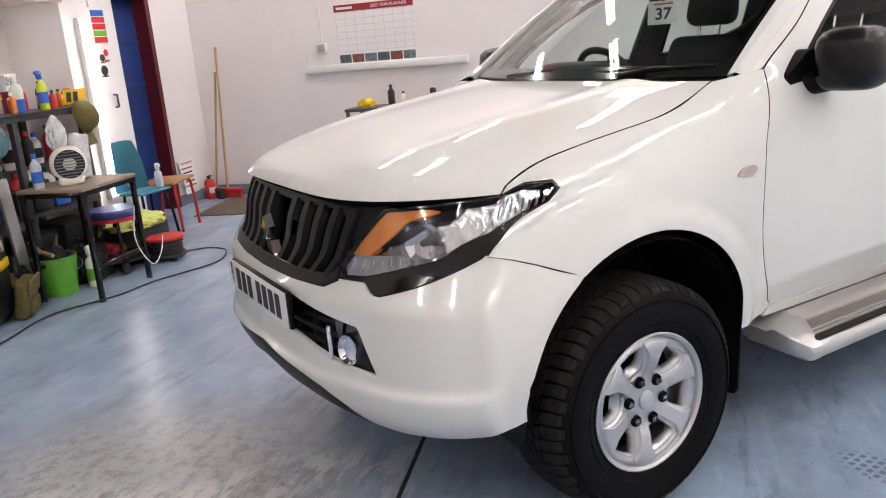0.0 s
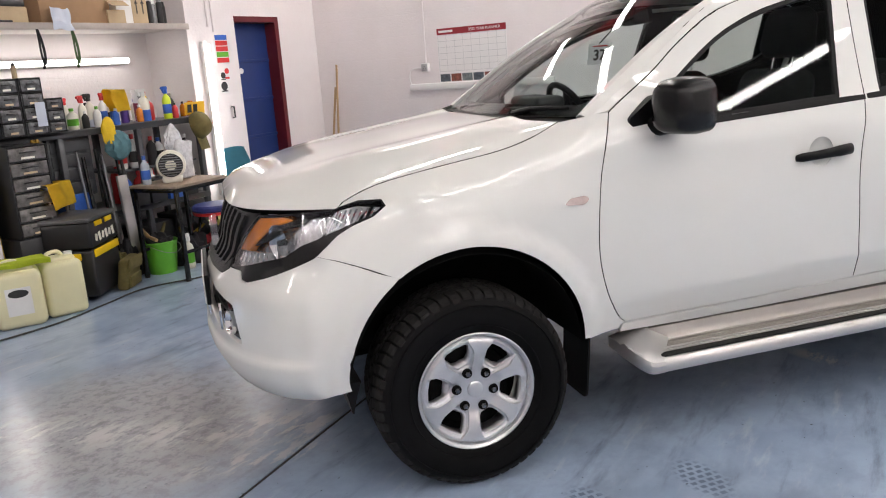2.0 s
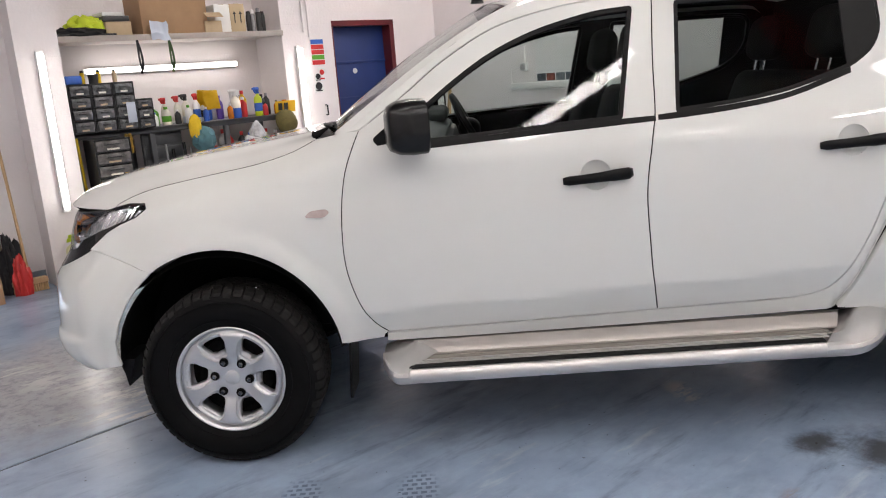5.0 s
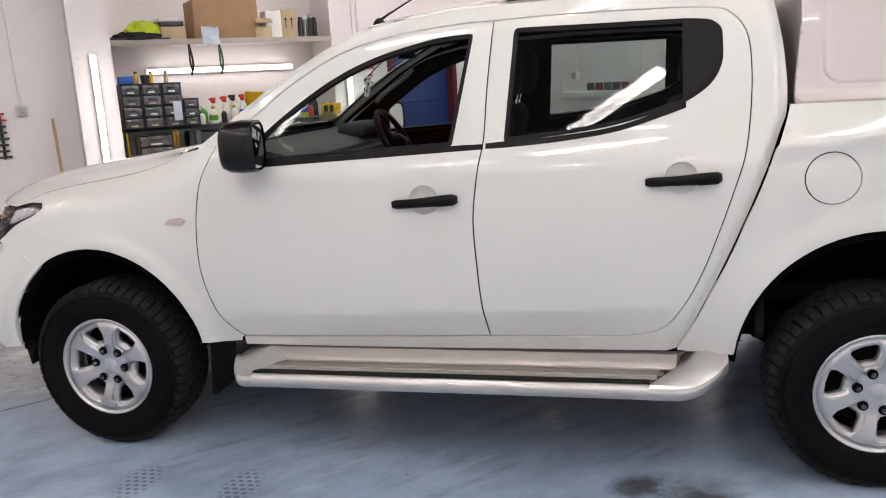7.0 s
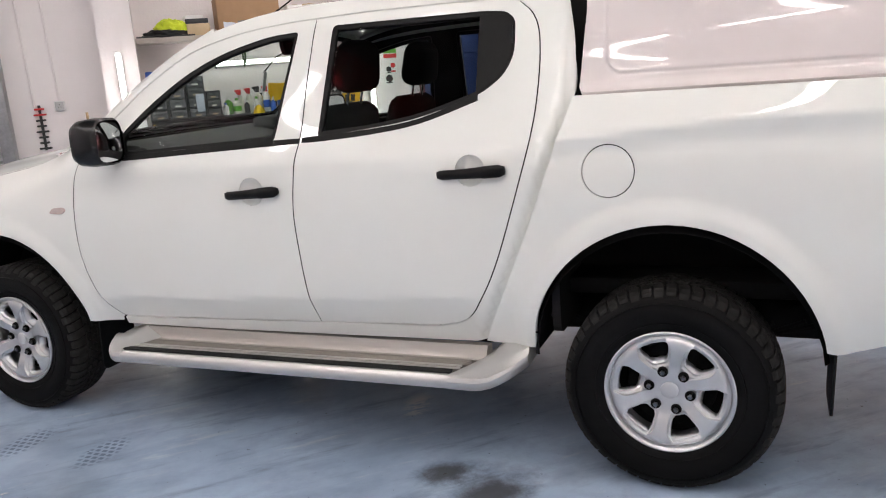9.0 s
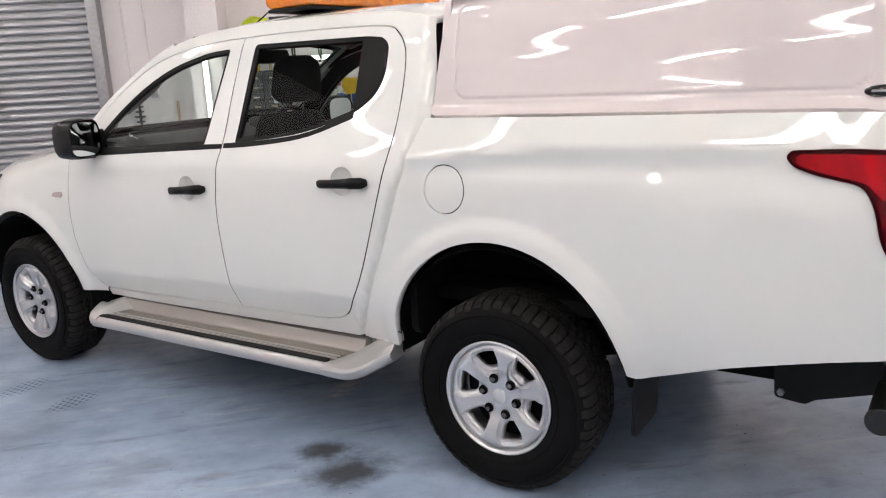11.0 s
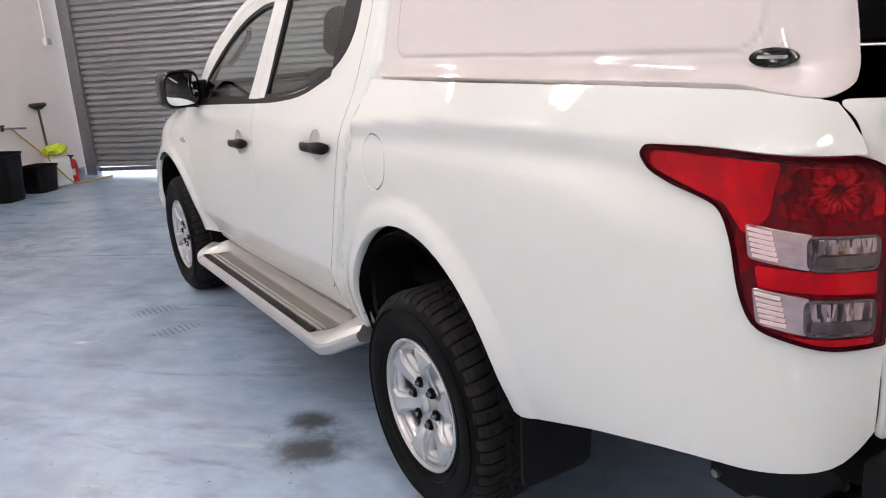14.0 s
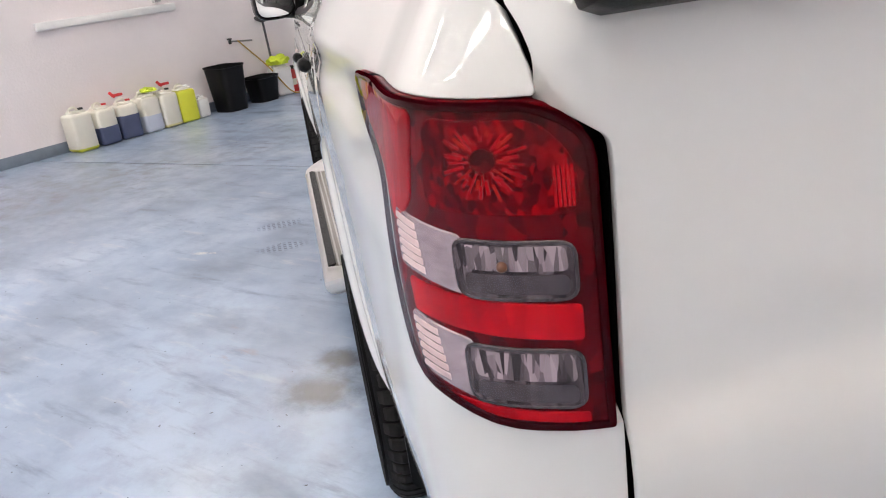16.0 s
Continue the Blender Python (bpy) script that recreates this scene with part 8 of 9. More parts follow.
sweep(bm, spline([(1.66, 3.0, 0.75), (1.70, 2.92, 0.60), (1.62, 2.90, 0.30), (1.70, 2.86, 0.10), (1.86, 2.9, 0.14), (1.98, 2.96, 0.23)], 8), 0.004, 6)
single("white_cable", bm, WHITE, ROOM, "thin white mains cable from the table to the reel", "cable")

# bucket and bottle under the table
bk = thing("green_bucket", "bright green plastic bucket under the table", "bucket", at(1.33, 3.33))
bm = bmesh.new()
lathe(bm, [(0, 0), (0.105, 0), (0.135, 0.25), (0.142, 0.255), (0.138, 0.262), (0.128, 0.25), (0.10, 0.01), (0, 0.01)], 30)
part("pail", bm, GREENP, bk)
bm = bmesh.new()
sweep(bm, spline([(-0.135, 0, 0.25), (-0.10, -0.13, 0.20), (0, -0.17, 0.17), (0.10, -0.13, 0.20), (0.135, 0, 0.25)], 5), 0.003, 6)
part("handle", bm, STEEL, bk)
heap("cloth_heap", at(1.33, 3.33, 0.20), 0.10, 0.10, 0.09, BLACKCLOTH, "dark rags piled in the green bucket", "rags", 5)
sprayer(at(1.50, 3.20, 0, 30), 0.050, 0.30, CREAM, WHITE, "white spray bottle with a green label on the floor", band=GREENP, group="bottles on the floor")

# ---- rolling toolbox ----
tb = thing("rolling_toolbox", "black and yellow rolling toolbox with its handle raised", "toolbox", at(0.665, 3.34, 0, 31))
YPL = mat("yellow_plastic", (0.72, 0.48, 0.0), rough=0.4, var=0.1, scale=14)
TBK = mat("black_toolbox_plastic", (0.009, 0.009, 0.010), rough=0.45, var=0.25, scale=20)
bm = bmesh.new()
box(bm, 0.44, 0.34, 0.34, (0, 0, 0.20), 0.02, 3)
part("lower_bin", bm, TBK, tb)
bm = bmesh.new()
box(bm, 0.45, 0.35, 0.19, (0, 0, 0.475), 0.02, 3)
part("upper_box", bm, TBK, tb)
bm = bmesh.new()
box(bm, 0.47, 0.37, 0.03, (0, 0, 0.585), 0.012, 2)
part("lid", bm, mat("grey_lid", (0.07, 0.07, 0.075), rough=0.4, var=0.2, scale=12), tb, "grey lid")
for (x, y, w, z, h) in ((0.0, -0.178, 0.40, 0.345, 0.055), (-0.08, -0.179, 0.11, 0.545, 0.035), (0.09, -0.179, 0.11, 0.545, 0.035)):
    bm = bmesh.new()
    box(bm, w, 0.012, h, (x, y, z), 0.004)
    part("yellow_panel", bm, YPL, tb, "yellow panel")
bm = bmesh.new()
box(bm, 0.012, 0.14, 0.05, (-0.226, -0.02, 0.33), 0.004)
part("latch", bm, YPL, tb, "yellow latch")
for k in range(6):
    bm = bmesh.new()
    box(bm, 0.034, 0.005, 0.05 + 0.015 * (k % 2), (-0.14 + k * 0.056, -0.179, 0.45), 0.003, rot=Matrix.Rotation(radians(14 * (-1) ** k), 3, "Y"))
    part("printed_shape", bm, CREAM, tb, "white printed shape")
bm = bmesh.new()
for s in (-1, 1):
    sweep(bm, [(s * 0.12, 0.12, 0.55), (s * 0.12, 0.12, 0.82)], 0.011, 10)
sweep(bm, [(-0.13, 0.12, 0.82), (0.13, 0.12, 0.82)], 0.014, 10)
part("handle", bm, STEEL, tb, "steel pull handle")
for s in (-1, 1):
    bm = bmesh.new()
    lathe(bm, [(0.0, -0.022), (0.06, -0.022), (0.085, -0.016), (0.085, 0.016), (0.06, 0.022), (0, 0.022)], 24, (s * 0.235, 0.10, 0.086), "x")
    part("wheel", bm, RUBBER, tb, "black wheel")
drape("yellow_cloth", at(0.665, 3.34, 0.0, 31) @ pose(0, 0.12, 0.842), 0.33, 0.42, 0.03, YELLOW, "bright yellow cloth over the toolbox handle", seed=9)
bag = thing("canvas_tool_bag", "olive canvas tool bag leaning on the toolbox", "bag", at(0.665, 3.34, 0, 31) @ pose(0.13, -0.235, 0, 8, 0, 0))
bm = bmesh.new()
box(bm, 0.24, 0.09, 0.24, (0, 0, 0.12), 0.03, 3)
bmesh.ops.subdivide_edges(bm, edges=bm.edges[:], cuts=1, use_grid_fill=True)
crumple(bm, 0.012, 12, 4)
part("pouch", bm, OLIVE, bag)
bm = bmesh.new()
box(bm, 0.25, 0.02, 0.10, (0, -0.05, 0.20), 0.012, 3)
part("flap", bm, OLIVE, bag)
bm = bmesh.new()
box(bm, 0.20, 0.02, 0.09, (0, -0.052, 0.07), 0.008, 2)
part("pocket", bm, OLIVE, bag)


# ---- jerrycans ----
def jerrycan(m, w, d, h, body, fill, level, cap, label, group, tag=None):
    t = thing("jerrycan", label, "jerrycan", m, group)
    bm = bmesh.new()
    box(bm, w, d, h * 0.86, (0, 0, h * 0.43), min(w, d) * 0.16, 3)
    box(bm, w * 0.72, d * 0.6, h * 0.10, (w * 0.04, 0, h * 0.87), 0.02, 2)
    part("can", bm, body, t)
    if fill:
        bm = bmesh.new()
        box(bm, w + 0.003, d + 0.003, h * level, (0, 0, h * level / 2 + 0.001), min(w, d) * 0.155, 3)
        part("liquid", bm, fill, t)
    bm = bmesh.new()
    sweep(bm, spline([(-w * 0.30, 0, h * 0.85), (-w * 0.22, 0, h * 0.97), (w * 0.05, 0, h * 0.985), (w * 0.16, 0, h * 0.88)], 4), 0.014, 8)
    part("handle", bm, body, t)
    bm = bmesh.new()
    lathe(bm, [(0, h * 0.88), (0.028, h * 0.88), (0.028, h * 0.96), (0, h * 0.96)], 14, (w * 0.30, 0, 0))
    part("cap", bm, cap, t)
    if tag:
        bm = bmesh.new()
        box(bm, w * 0.5, 0.002, h * 0.42, (0, -d / 2 - 0.001, h * 0.42), 0)
        lb = part("paper_label", bm, WHITE, t, "white paper label with dark print")
        bm = bmesh.new()
        prism(bm, oval(0, h * 0.54, w * 0.2, h * 0.06), -d / 2 - 0.004, -d / 2 - 0.002, "y")
        part("print", bm, INK, lb)
    return t


jerrycan(at(0.02, 3.14, 0, -28), 0.30, 0.26, 0.43, mat("cream_can", (0.74, 0.70, 0.44), rough=0.4, var=0.08, scale=5), None, 0, WHITE, "large cream plastic jerrycan with a round dark label", "cans by the bench pillar", True)
jerrycan(at(0.30, 3.10, 0, -15), 0.26, 0.24, 0.43, bpy.data.materials["cream_can"], None, 0, WHITE, "large cream plastic jerrycan beside another", "cans by the bench pillar")
drape("hi_vis_vest", at(0.05, 3.13, 0.425, -20), 0.34, 0.26, 0.10, LIME, "yellow-green vest thrown over a jerrycan", "vest", 12)
# ---- stool, cloths, reel, seat ----
st = thing("creeper_stool", "round mechanic's stool with a blue-red seat on castors", "stool", at(1.90, 3.28))
bm = bmesh.new()
lathe(bm, [(0, 0.40), (0.17, 0.40), (0.185, 0.415), (0.185, 0.44), (0.17, 0.455), (0, 0.46)], 30)
part("seat", bm, mat("blue_vinyl", (0.05, 0.07, 0.28), rough=0.4, var=0.5, scale=7), st, "blue padded seat")
bm = bmesh.new()
lathe(bm, [(0, 0.375), (0.18, 0.375), (0.187, 0.40), (0.0, 0.402)], 30)
part("seat_rim", bm, REDP, st, "red seat rim")
bm = bmesh.new()
for k in range(4):
    a = radians(45 + 90 * k)
    sweep(bm, [(0.12 * math.cos(a), 0.12 * math.sin(a), 0.39), (0.17 * math.cos(a), 0.17 * math.sin(a), 0.10)], 0.013, 8)
part("legs_frame", bm, GLOSSBLACK, st)
bm = bmesh.new()
lathe(bm, [(0, 0.085), (0.20, 0.085), (0.22, 0.10), (0.22, 0.115), (0.20, 0.11), (0, 0.105)], 28)
part("tray", bm, GLOSSBLACK, st, "black tool tray")
for k in range(4):
    a = radians(45 + 90 * k)
    bm = bmesh.new()
    lathe(bm, [(0, -0.014), (0.034, -0.014), (0.036, 0), (0.034, 0.014), (0, 0.014)], 16, (0.20 * math.cos(a), 0.20 * math.sin(a), 0.036), "y")
    box(bm, 0.03, 0.04, 0.03, (0.20 * math.cos(a), 0.20 * math.sin(a), 0.072), 0.005)
    part("castor", bm, INK, st, "black castor")
carton(2.28, 3.42, 0.0, 0.42, 0.32, 0.24, 12, INK, "black crate with a lime cloth on top", tape=False)
heap("lime_cloth", at(2.26, 3.40, 0.242), 0.25, 0.19, 0.07, mat("pale_lime_cloth", (0.70, 0.74, 0.22), rough=0.85, var=0.3, scale=9), "lime green cloth heaped on a black crate", "cloth", 11)
heap("red_cloth", at(2.02, 3.46, 0.0), 0.17, 0.12, 0.14, mat("red_rag", (0.35, 0.02, 0.03), rough=0.85, var=0.4, scale=10), "dark red rag heap on the floor", "rags", 13)
rl = thing("cable_reel", "red and black mains cable reel lying on the floor", "cable reel", at(2.16, 3.08))
for z0 in (0.03, 0.16):
    bm = bmesh.new()
    lathe(bm, [(0, z0), (0.135, z0), (0.142, z0 + 0.006), (0.142, z0 + 0.014), (0.135, z0 + 0.02), (0, z0 + 0.02)], 30)
    part("flange", bm, REDP if z0 > 0.1 else INK, rl)
bm = bmesh.new()
lathe(bm, [(0.05, 0.045)] + [(0.115 + 0.004 * (k % 2), 0.05 + k * 0.0085) for k in range(13)] + [(0.05, 0.162)], 30)
part("wound_cable", bm, INK, rl)
bm = bmesh.new()
for k in (0, 120, 240):
    box(bm, 0.03, 0.03, 0.03, (0.11 * math.cos(radians(k)), 0.11 * math.sin(radians(k)), 0.015), 0.005)
part("feet", bm, INK, rl)
bm = bmesh.new()
sweep(bm, spline([(2.30, 3.02, 0.02), (2.45, 2.92, 0.008), (2.38, 2.72, 0.008), (2.05, 2.60, 0.008), (1.6, 2.78, 0.008), (1.28, 2.84, 0.008), (0.9, 3.02, 0.008), (0.5, 2.95, 0.008), (0.1, 2.88, 0.008), (-0.3, 2.92, 0.008)], 8), 0.006, 6)
single("black_cable", bm, INK, ROOM, "black mains cable trailing over the floor", "cable")
ch = thing("wooden_stool", "wooden-topped stool with red tubular legs", "stool", at(3.10, 3.70, 0, 10))
bm = bmesh.new()
box(bm, 0.42, 0.34, 0.025, (0, 0, 0.44), 0.01, 3)
part("seat", bm, mat("varnished_plywood", (0.46, 0.23, 0.08), rough=0.35, var=0.25, scale=8, ani=(1, 6, 6)), ch, "varnished plywood seat")
for s in (-1, 1):
    bm = bmesh.new()
    sweep(bm, spline([(s * 0.17, -0.17, 0.01), (s * 0.165, -0.15, 0.34), (s * 0.15, -0.12, 0.42), (s * 0.15, 0.12, 0.42), (s * 0.165, 0.15, 0.34), (s * 0.17, 0.17, 0.01)], 5), 0.012, 10)
    part("leg_frame", bm, RED, ch, "red tubular leg frame")
ch2 = thing("blue_chair", "teal moulded plastic chair by the door", "chair", at(2.56, 3.50, 0, -6))
bm = bmesh.new()
grid = []
for i in range(9):
    row = []
    for j in range(9):
        x = (i / 8 - 0.5) * 0.36
        t = j / 8
        z = 0.46 + 0.40 * t
        y = 0.12 + 0.06 * t + 0.25 * x * x
        w = 1 - 0.25 * max(0, t - 0.6) / 0.4
        row.append(bm.verts.new((x * w, y, z - 0.5 * abs(x) ** 2 * t)))
    grid.append(row)
for i in range(8):
    for j in range(8):
        bm.faces.new((grid[i][j], grid[i + 1][j], grid[i + 1][j + 1], grid[i][j + 1]))
bmesh.ops.solidify(bm, geom=bm.faces[:], thickness=0.006)
part("backrest", bm, TEAL, ch2)
bm = bmesh.new()
box(bm, 0.34, 0.24, 0.02, (0, 0.0, 0.45), 0.009, 3)
part("seat", bm, TEAL, ch2)
for a in (-1, 1):
    for b in (-1, 1):
        bm = bmesh.new()
        sweep(bm, [(a * 0.14, b * 0.09, 0.44), (a * 0.17, b * 0.13, 0.0)], 0.011, 8)
        part("leg", bm, GLOSSBLACK, ch2)
sprayer(at(2.67, 3.44, 0.462, 60), 0.04, 0.20, PALEBLUE, WHITE, "small clear spray bottle on a chair", group="bottles on the floor")

# ---- brooms and bits in the corner ----
def broom(m, length, lean, head, label, w=0.36):
    t = thing("broom", label, "broom", m, "brooms")
    bm = bmesh.new()
    sweep(bm, [(0, 0, 0.10), (0, lean, length)], 0.0125, 10)
    part("handle", bm, WOOD, t, "pale wooden handle")
    bm = bmesh.new()
    box(bm, w, 0.07, 0.045, (0, 0, 0.085), 0.012, 2)
    part("head", bm, head, t)
    bm = bmesh.new()
    for k in range(14):
        box(bm, w / 15, 0.055, 0.065, ((k - 6.5) * w / 14.5, 0, 0.0325), 0.004, 1, taper=0.8)
    part("bristles", bm, head, t)
    return t


broom(at(4.50, 4.01, 0, -95), 1.55, 0.14, RED, "wooden-handled broom with a red head against the wall")
broom(at(4.50, 4.14, 0, -125), 1.30, 0.17, mat("dark_bristle", (0.05, 0.03, 0.03), rough=0.9, var=0.3, scale=20), "short wooden-handled broom with a dark head", 0.28)


def extinguisher(m, h, label):
    t = thing("fire_extinguisher", label, "fire extinguisher", m, "fire extinguishers")
    bm = bmesh.new()
    lathe(bm, [(0, 0), (h * 0.20, 0), (h * 0.21, 0.01), (h * 0.21, h * 0.66), (h * 0.16, h * 0.78), (h * 0.06, h * 0.82), (0, h * 0.82)], 20)
    part("cylinder", bm, REDP, t)
    bm = bmesh.new()
    box(bm, h * 0.28, 0.02, h * 0.06, (h * 0.03, 0, h * 0.92), 0.005)
    box(bm, 0.03, 0.03, h * 0.12, (0, 0, h * 0.86), 0.006)
    part("valve", bm, INK, t)
    bm = bmesh.new()
    lathe(bm, [(h * 0.212, h * 0.25), (h * 0.214, h * 0.25), (h * 0.214, h * 0.48), (h * 0.212, h * 0.48)], 20, a0=200, a1=340)
    part("paper_label", bm, CREAM, t)


extinguisher(at(4.47, 4.20), 0.26, "small red fire extinguisher standing in the corner")
sg = thing("rates_board", "white board headed LABOUR RATES leaning on the wall", "sign", at(4.23, 4.245, 0.115, 4, -7))
bm = bmesh.new()
box(bm, 0.26, 0.008, 0.34, (0, 0, 0.17), 0.002)
part("board", bm, WHITE, sg)
lettering("LABOUR RATES", 0.033, RED, sg, pose(0, -0.0052, 0.31, 90, 0, 0))
for k in range(5):
    bm = bmesh.new()
    box(bm, 0.20 - 0.03 * (k % 2), 0.002, 0.014, (-0.01, -0.005, 0.26 - k * 0.045), 0)
    part("text_bar", bm, INK if k % 2 else RED, sg)
bm = bmesh.new()
box(bm, 0.85, 0.55, 0.008, (0, 0, 0.004), 0.002)
single("floor_mat", bm, mat("brown_mat", (0.16, 0.12, 0.09), rough=0.9, var=0.25, scale=12, bump=0.2, bscale=150), at(4.05, 3.62, 0, 8), "brown mat on the floor by the door", "mat")

# ---- wall planner, signs, trunking ----
pln = thing("wall_planner", "2022 wall planner with a dark red heading and photo strip", "calendar", at(U1 - 0.006, 2.23, 1.28, -90))
bm = bmesh.new()
box(bm, 0.82, 0.003, 0.56, (0, 0, 0.28), 0)
part("sheet", bm, mat("planner_paper", (0.78, 0.77, 0.76), rough=0.6, var=0.04, scale=6), pln)
bm = bmesh.new()
box(bm, 0.82, 0.002, 0.065, (0, -0.003, 0.525), 0)
part("heading", bm, mat("planner_red", (0.28, 0.01, 0.02), rough=0.5, var=0.1, scale=6), pln)
lettering("2022 YEAR PLANNER", 0.040, WHITE, pln, pose(0.16, -0.0045, 0.525, 90, 0, 0), ext=0.0004)
bm = bmesh.new()
box(bm, 0.17, 0.001, 0.022, (-0.30, -0.0045, 0.525), 0)
part("heading_bar", bm, WHITE, pln)
bm = bmesh.new()
for k in range(7):
    box(bm, 0.80, 0.0008, 0.0028, (0, -0.0022, 0.115 + k * 0.062), 0)
for k in range(9):
    box(bm, 0.0026, 0.0008, 0.372, (-0.40 + k * 0.1, -0.0022, 0.301), 0)
part("ruled_grid", bm, mat("grid_grey", (0.45, 0.45, 0.46), rough=0.6, var=0.05, scale=6), pln)
PH = [mat("photo_print_a", (0.10, 0.13, 0.16), rough=0.4, var=0.8, scale=30), mat("photo_print_b", (0.30, 0.08, 0.05), rough=0.4, var=0.8, scale=30), mat("photo_print_c", (0.22, 0.26, 0.28), rough=0.4, var=0.8, scale=24)]
for k in range(6):
    bm = bmesh.new()
    box(bm, 0.122, 0.001, 0.078, (-0.335 + k * 0.134, -0.003, 0.048), 0)
    part("photo", bm, PH[k % 3], pln)


def trunking(name, m, length, r, label):
    bm = bmesh.new()
    box(bm, length, r, r * 1.6, (0, -r / 2, 0), r * 0.25, 2)
    return single(name, bm, WHITE, m, label, "trunking")


def conduit(pts, label="thin white conduit running up the wall", r=0.010, group="conduits"):
    bm = bmesh.new()
    sweep(bm, pts, r, 8)
    return single("wall_conduit", bm, WALL, ROOM, label, "conduit", group)


def socket(m, label="white surface-mounted wall socket"):
    t = thing("wall_socket", label, "socket", m, "wall sockets")
    bm = bmesh.new()
    box(bm, 0.09, 0.045, 0.09, (0, -0.0225, 0), 0.006)
    part("back_box", bm, WHITE, t)
    bm = bmesh.new()
    box(bm, 0.075, 0.006, 0.075, (0, -0.047, 0), 0.003)
    p = part("face_plate", bm, mat("socket_grey", (0.42, 0.42, 0.42), rough=0.4, var=0.1, scale=20), t)
    bm = bmesh.new()
    for x, z in ((0, 0.012), (-0.012, -0.012), (0.012, -0.012)):
        box(bm, 0.006, 0.002, 0.010, (x, -0.0505, z), 0)
    part("pin_slots", bm, INK, p)


trunking("wall_trunking", at(U1, 2.16, 1.245, -90), 1.70, 0.045, "white plastic cable trunking along the wall")
socket(at(U1, 2.80, 1.45, -90))
conduit([(U1 - 0.012, 2.80, 1.50), (U1 - 0.012, 2.79, 4.5)])
bm = bmesh.new()
sweep(bm, spline([(U1 - 0.01, 2.84, 1.45), (U1 - 0.012, 2.98, 1.44), (U1 - 0.012, 3.02, 1.36), (U1 - 0.012, 3.0, 1.27)], 5), 0.004, 6)
single("wall_cable", bm, WHITE, ROOM, "thin white cable looping to the trunking", "cable")
SIGNC = [BLUEP, REDP, REDP, GREENP, REDP]
sb = thing("safety_sign", "tall safety sign with blue, red and green bands", "sign", at(2.665, 3.75, 1.62))
bm = bmesh.new()
box(bm, 0.16, 0.004, 0.27, (0, -0.002, 0.13), 0)
part("board", bm, WHITE, sb)
for k, c in enumerate(SIGNC[::-1]):
    bm = bmesh.new()
    box(bm, 0.145, 0.002, 0.044, (0, -0.005, 0.03 + k * 0.051), 0)
    part("band", bm, c, sb)
for z, w, h, c in ((1.53, 0.075, 0.14, REDP), (1.50, 0.08, 0.08, INK), (1.40, 0.11, 0.10, DARKBOX)):
    s2 = thing("small_notice", "small printed notice on the pillar", "notice", at(2.64 + 0.05 * (c is REDP), 3.75, z), "pillar notices")
    bm = bmesh.new()
    box(bm, w, 0.003, h, (0, -0.0015, 0), 0)
    part("paper", bm, WHITE, s2)
    bm = bmesh.new()
    lathe(bm, [(0, -0.004), (w * 0.36, -0.004), (w * 0.36, -0.003)], 16, (0, 0, h * 0.15), "y")
    box(bm, w * 0.7, 0.001, h * 0.12, (0, -0.0036, -h * 0.3), 0)
    part("print", bm, c, s2)
bm = bmesh.new()
sweep(bm, [(0, 0, 0.05), (0, -0.03, 0.05), (0, -0.03, -0.05), (0, 0, -0.05)], 0.008, 8)
single("coat_hook", bm, INK, at(2.70, 3.75, 1.17), "black metal hook fixed to the pillar", "hook")
conduit([(2.52, 3.735, 1.95), (2.52, 3.735, 4.5)])
conduit([(2.58, 3.735, 1.90), (2.58, 3.735, 4.5)])

# wall by the shutter: conduits, box, wall clips, leaning things
conduit([(-0.84, 3.688, 1.40), (-0.88, 3.688, 4.5)])
conduit([(-0.62, 3.688, 1.42), (-0.68, 3.688, 4.5)])
socket(at(-0.62, 3.70, 1.40), "grey switch box on the white wall")
rk = thing("tool_clip_rail", "upright rail of black and red tool clips", "tool rail", at(-0.80, 3.70, 1.02))
bm = bmesh.new()
box(bm, 0.025, 0.012, 0.42, (0, -0.006, 0.19), 0.003)
part("rail", bm, INK, rk)
for k in range(8):
    bm = bmesh.new()
    box(bm, 0.085 if k % 3 else 0.11, 0.035, 0.018, (0.0, -0.025, 0.0 + k * 0.052), 0.006)
    part("clip", bm, RED if k in (6, 7) else INK, rk)
broom(at(-0.38, 3.44, 0, 4), 1.32, 0.20, WOOD, "wooden broom leaning against the white wall", 0.26)
bm = bmesh.new()
box(bm, 0.34, 0.012, 0.58, (0, 0, 0.29), 0.003)
single("leaning_board", bm, mat("dirty_board", (0.24, 0.20, 0.15), rough=0.8, var=0.35, scale=8), at(-0.66, 3.58, 0.0, 6, -9), "dirty brown board leaning against the wall", "board")
carton(-0.76, 3.28, 0, 0.24, 0.22, 0.20, 14, CARD, "small brown cardboard box on the floor")
heap("black_bag", at(-0.47, 3.52, 0), 0.09, 0.09, 0.36, BLACKCLOTH, "black bag slumped against the wall", "bag", 21)
heap("red_bag", at(-0.44, 3.40, 0), 0.07, 0.06, 0.24, RED, "dark red bag beside a black bag", "bag", 23)
bm = bmesh.new()
sweep(bm, [(0.20, 3.52, 0.0), (0.19, 3.60, 1.15)], 0.011, 8)
single("yellow_pole", bm, YPL, ROOM, "yellow pole standing beside the bench pillar", "pole")

# trolley by the far wall
tr = thing("tool_trolley", "dark metal trolley by the wall with bottles on it", "trolley", at(4.38, 1.95))
for z in (0.86, 0.45, 0.15):
    bm = bmesh.new()
    box(bm, 0.38, 0.95, 0.03, (0, 0, z), 0.006)
    part("tray", bm, GREYSTEEL, tr)
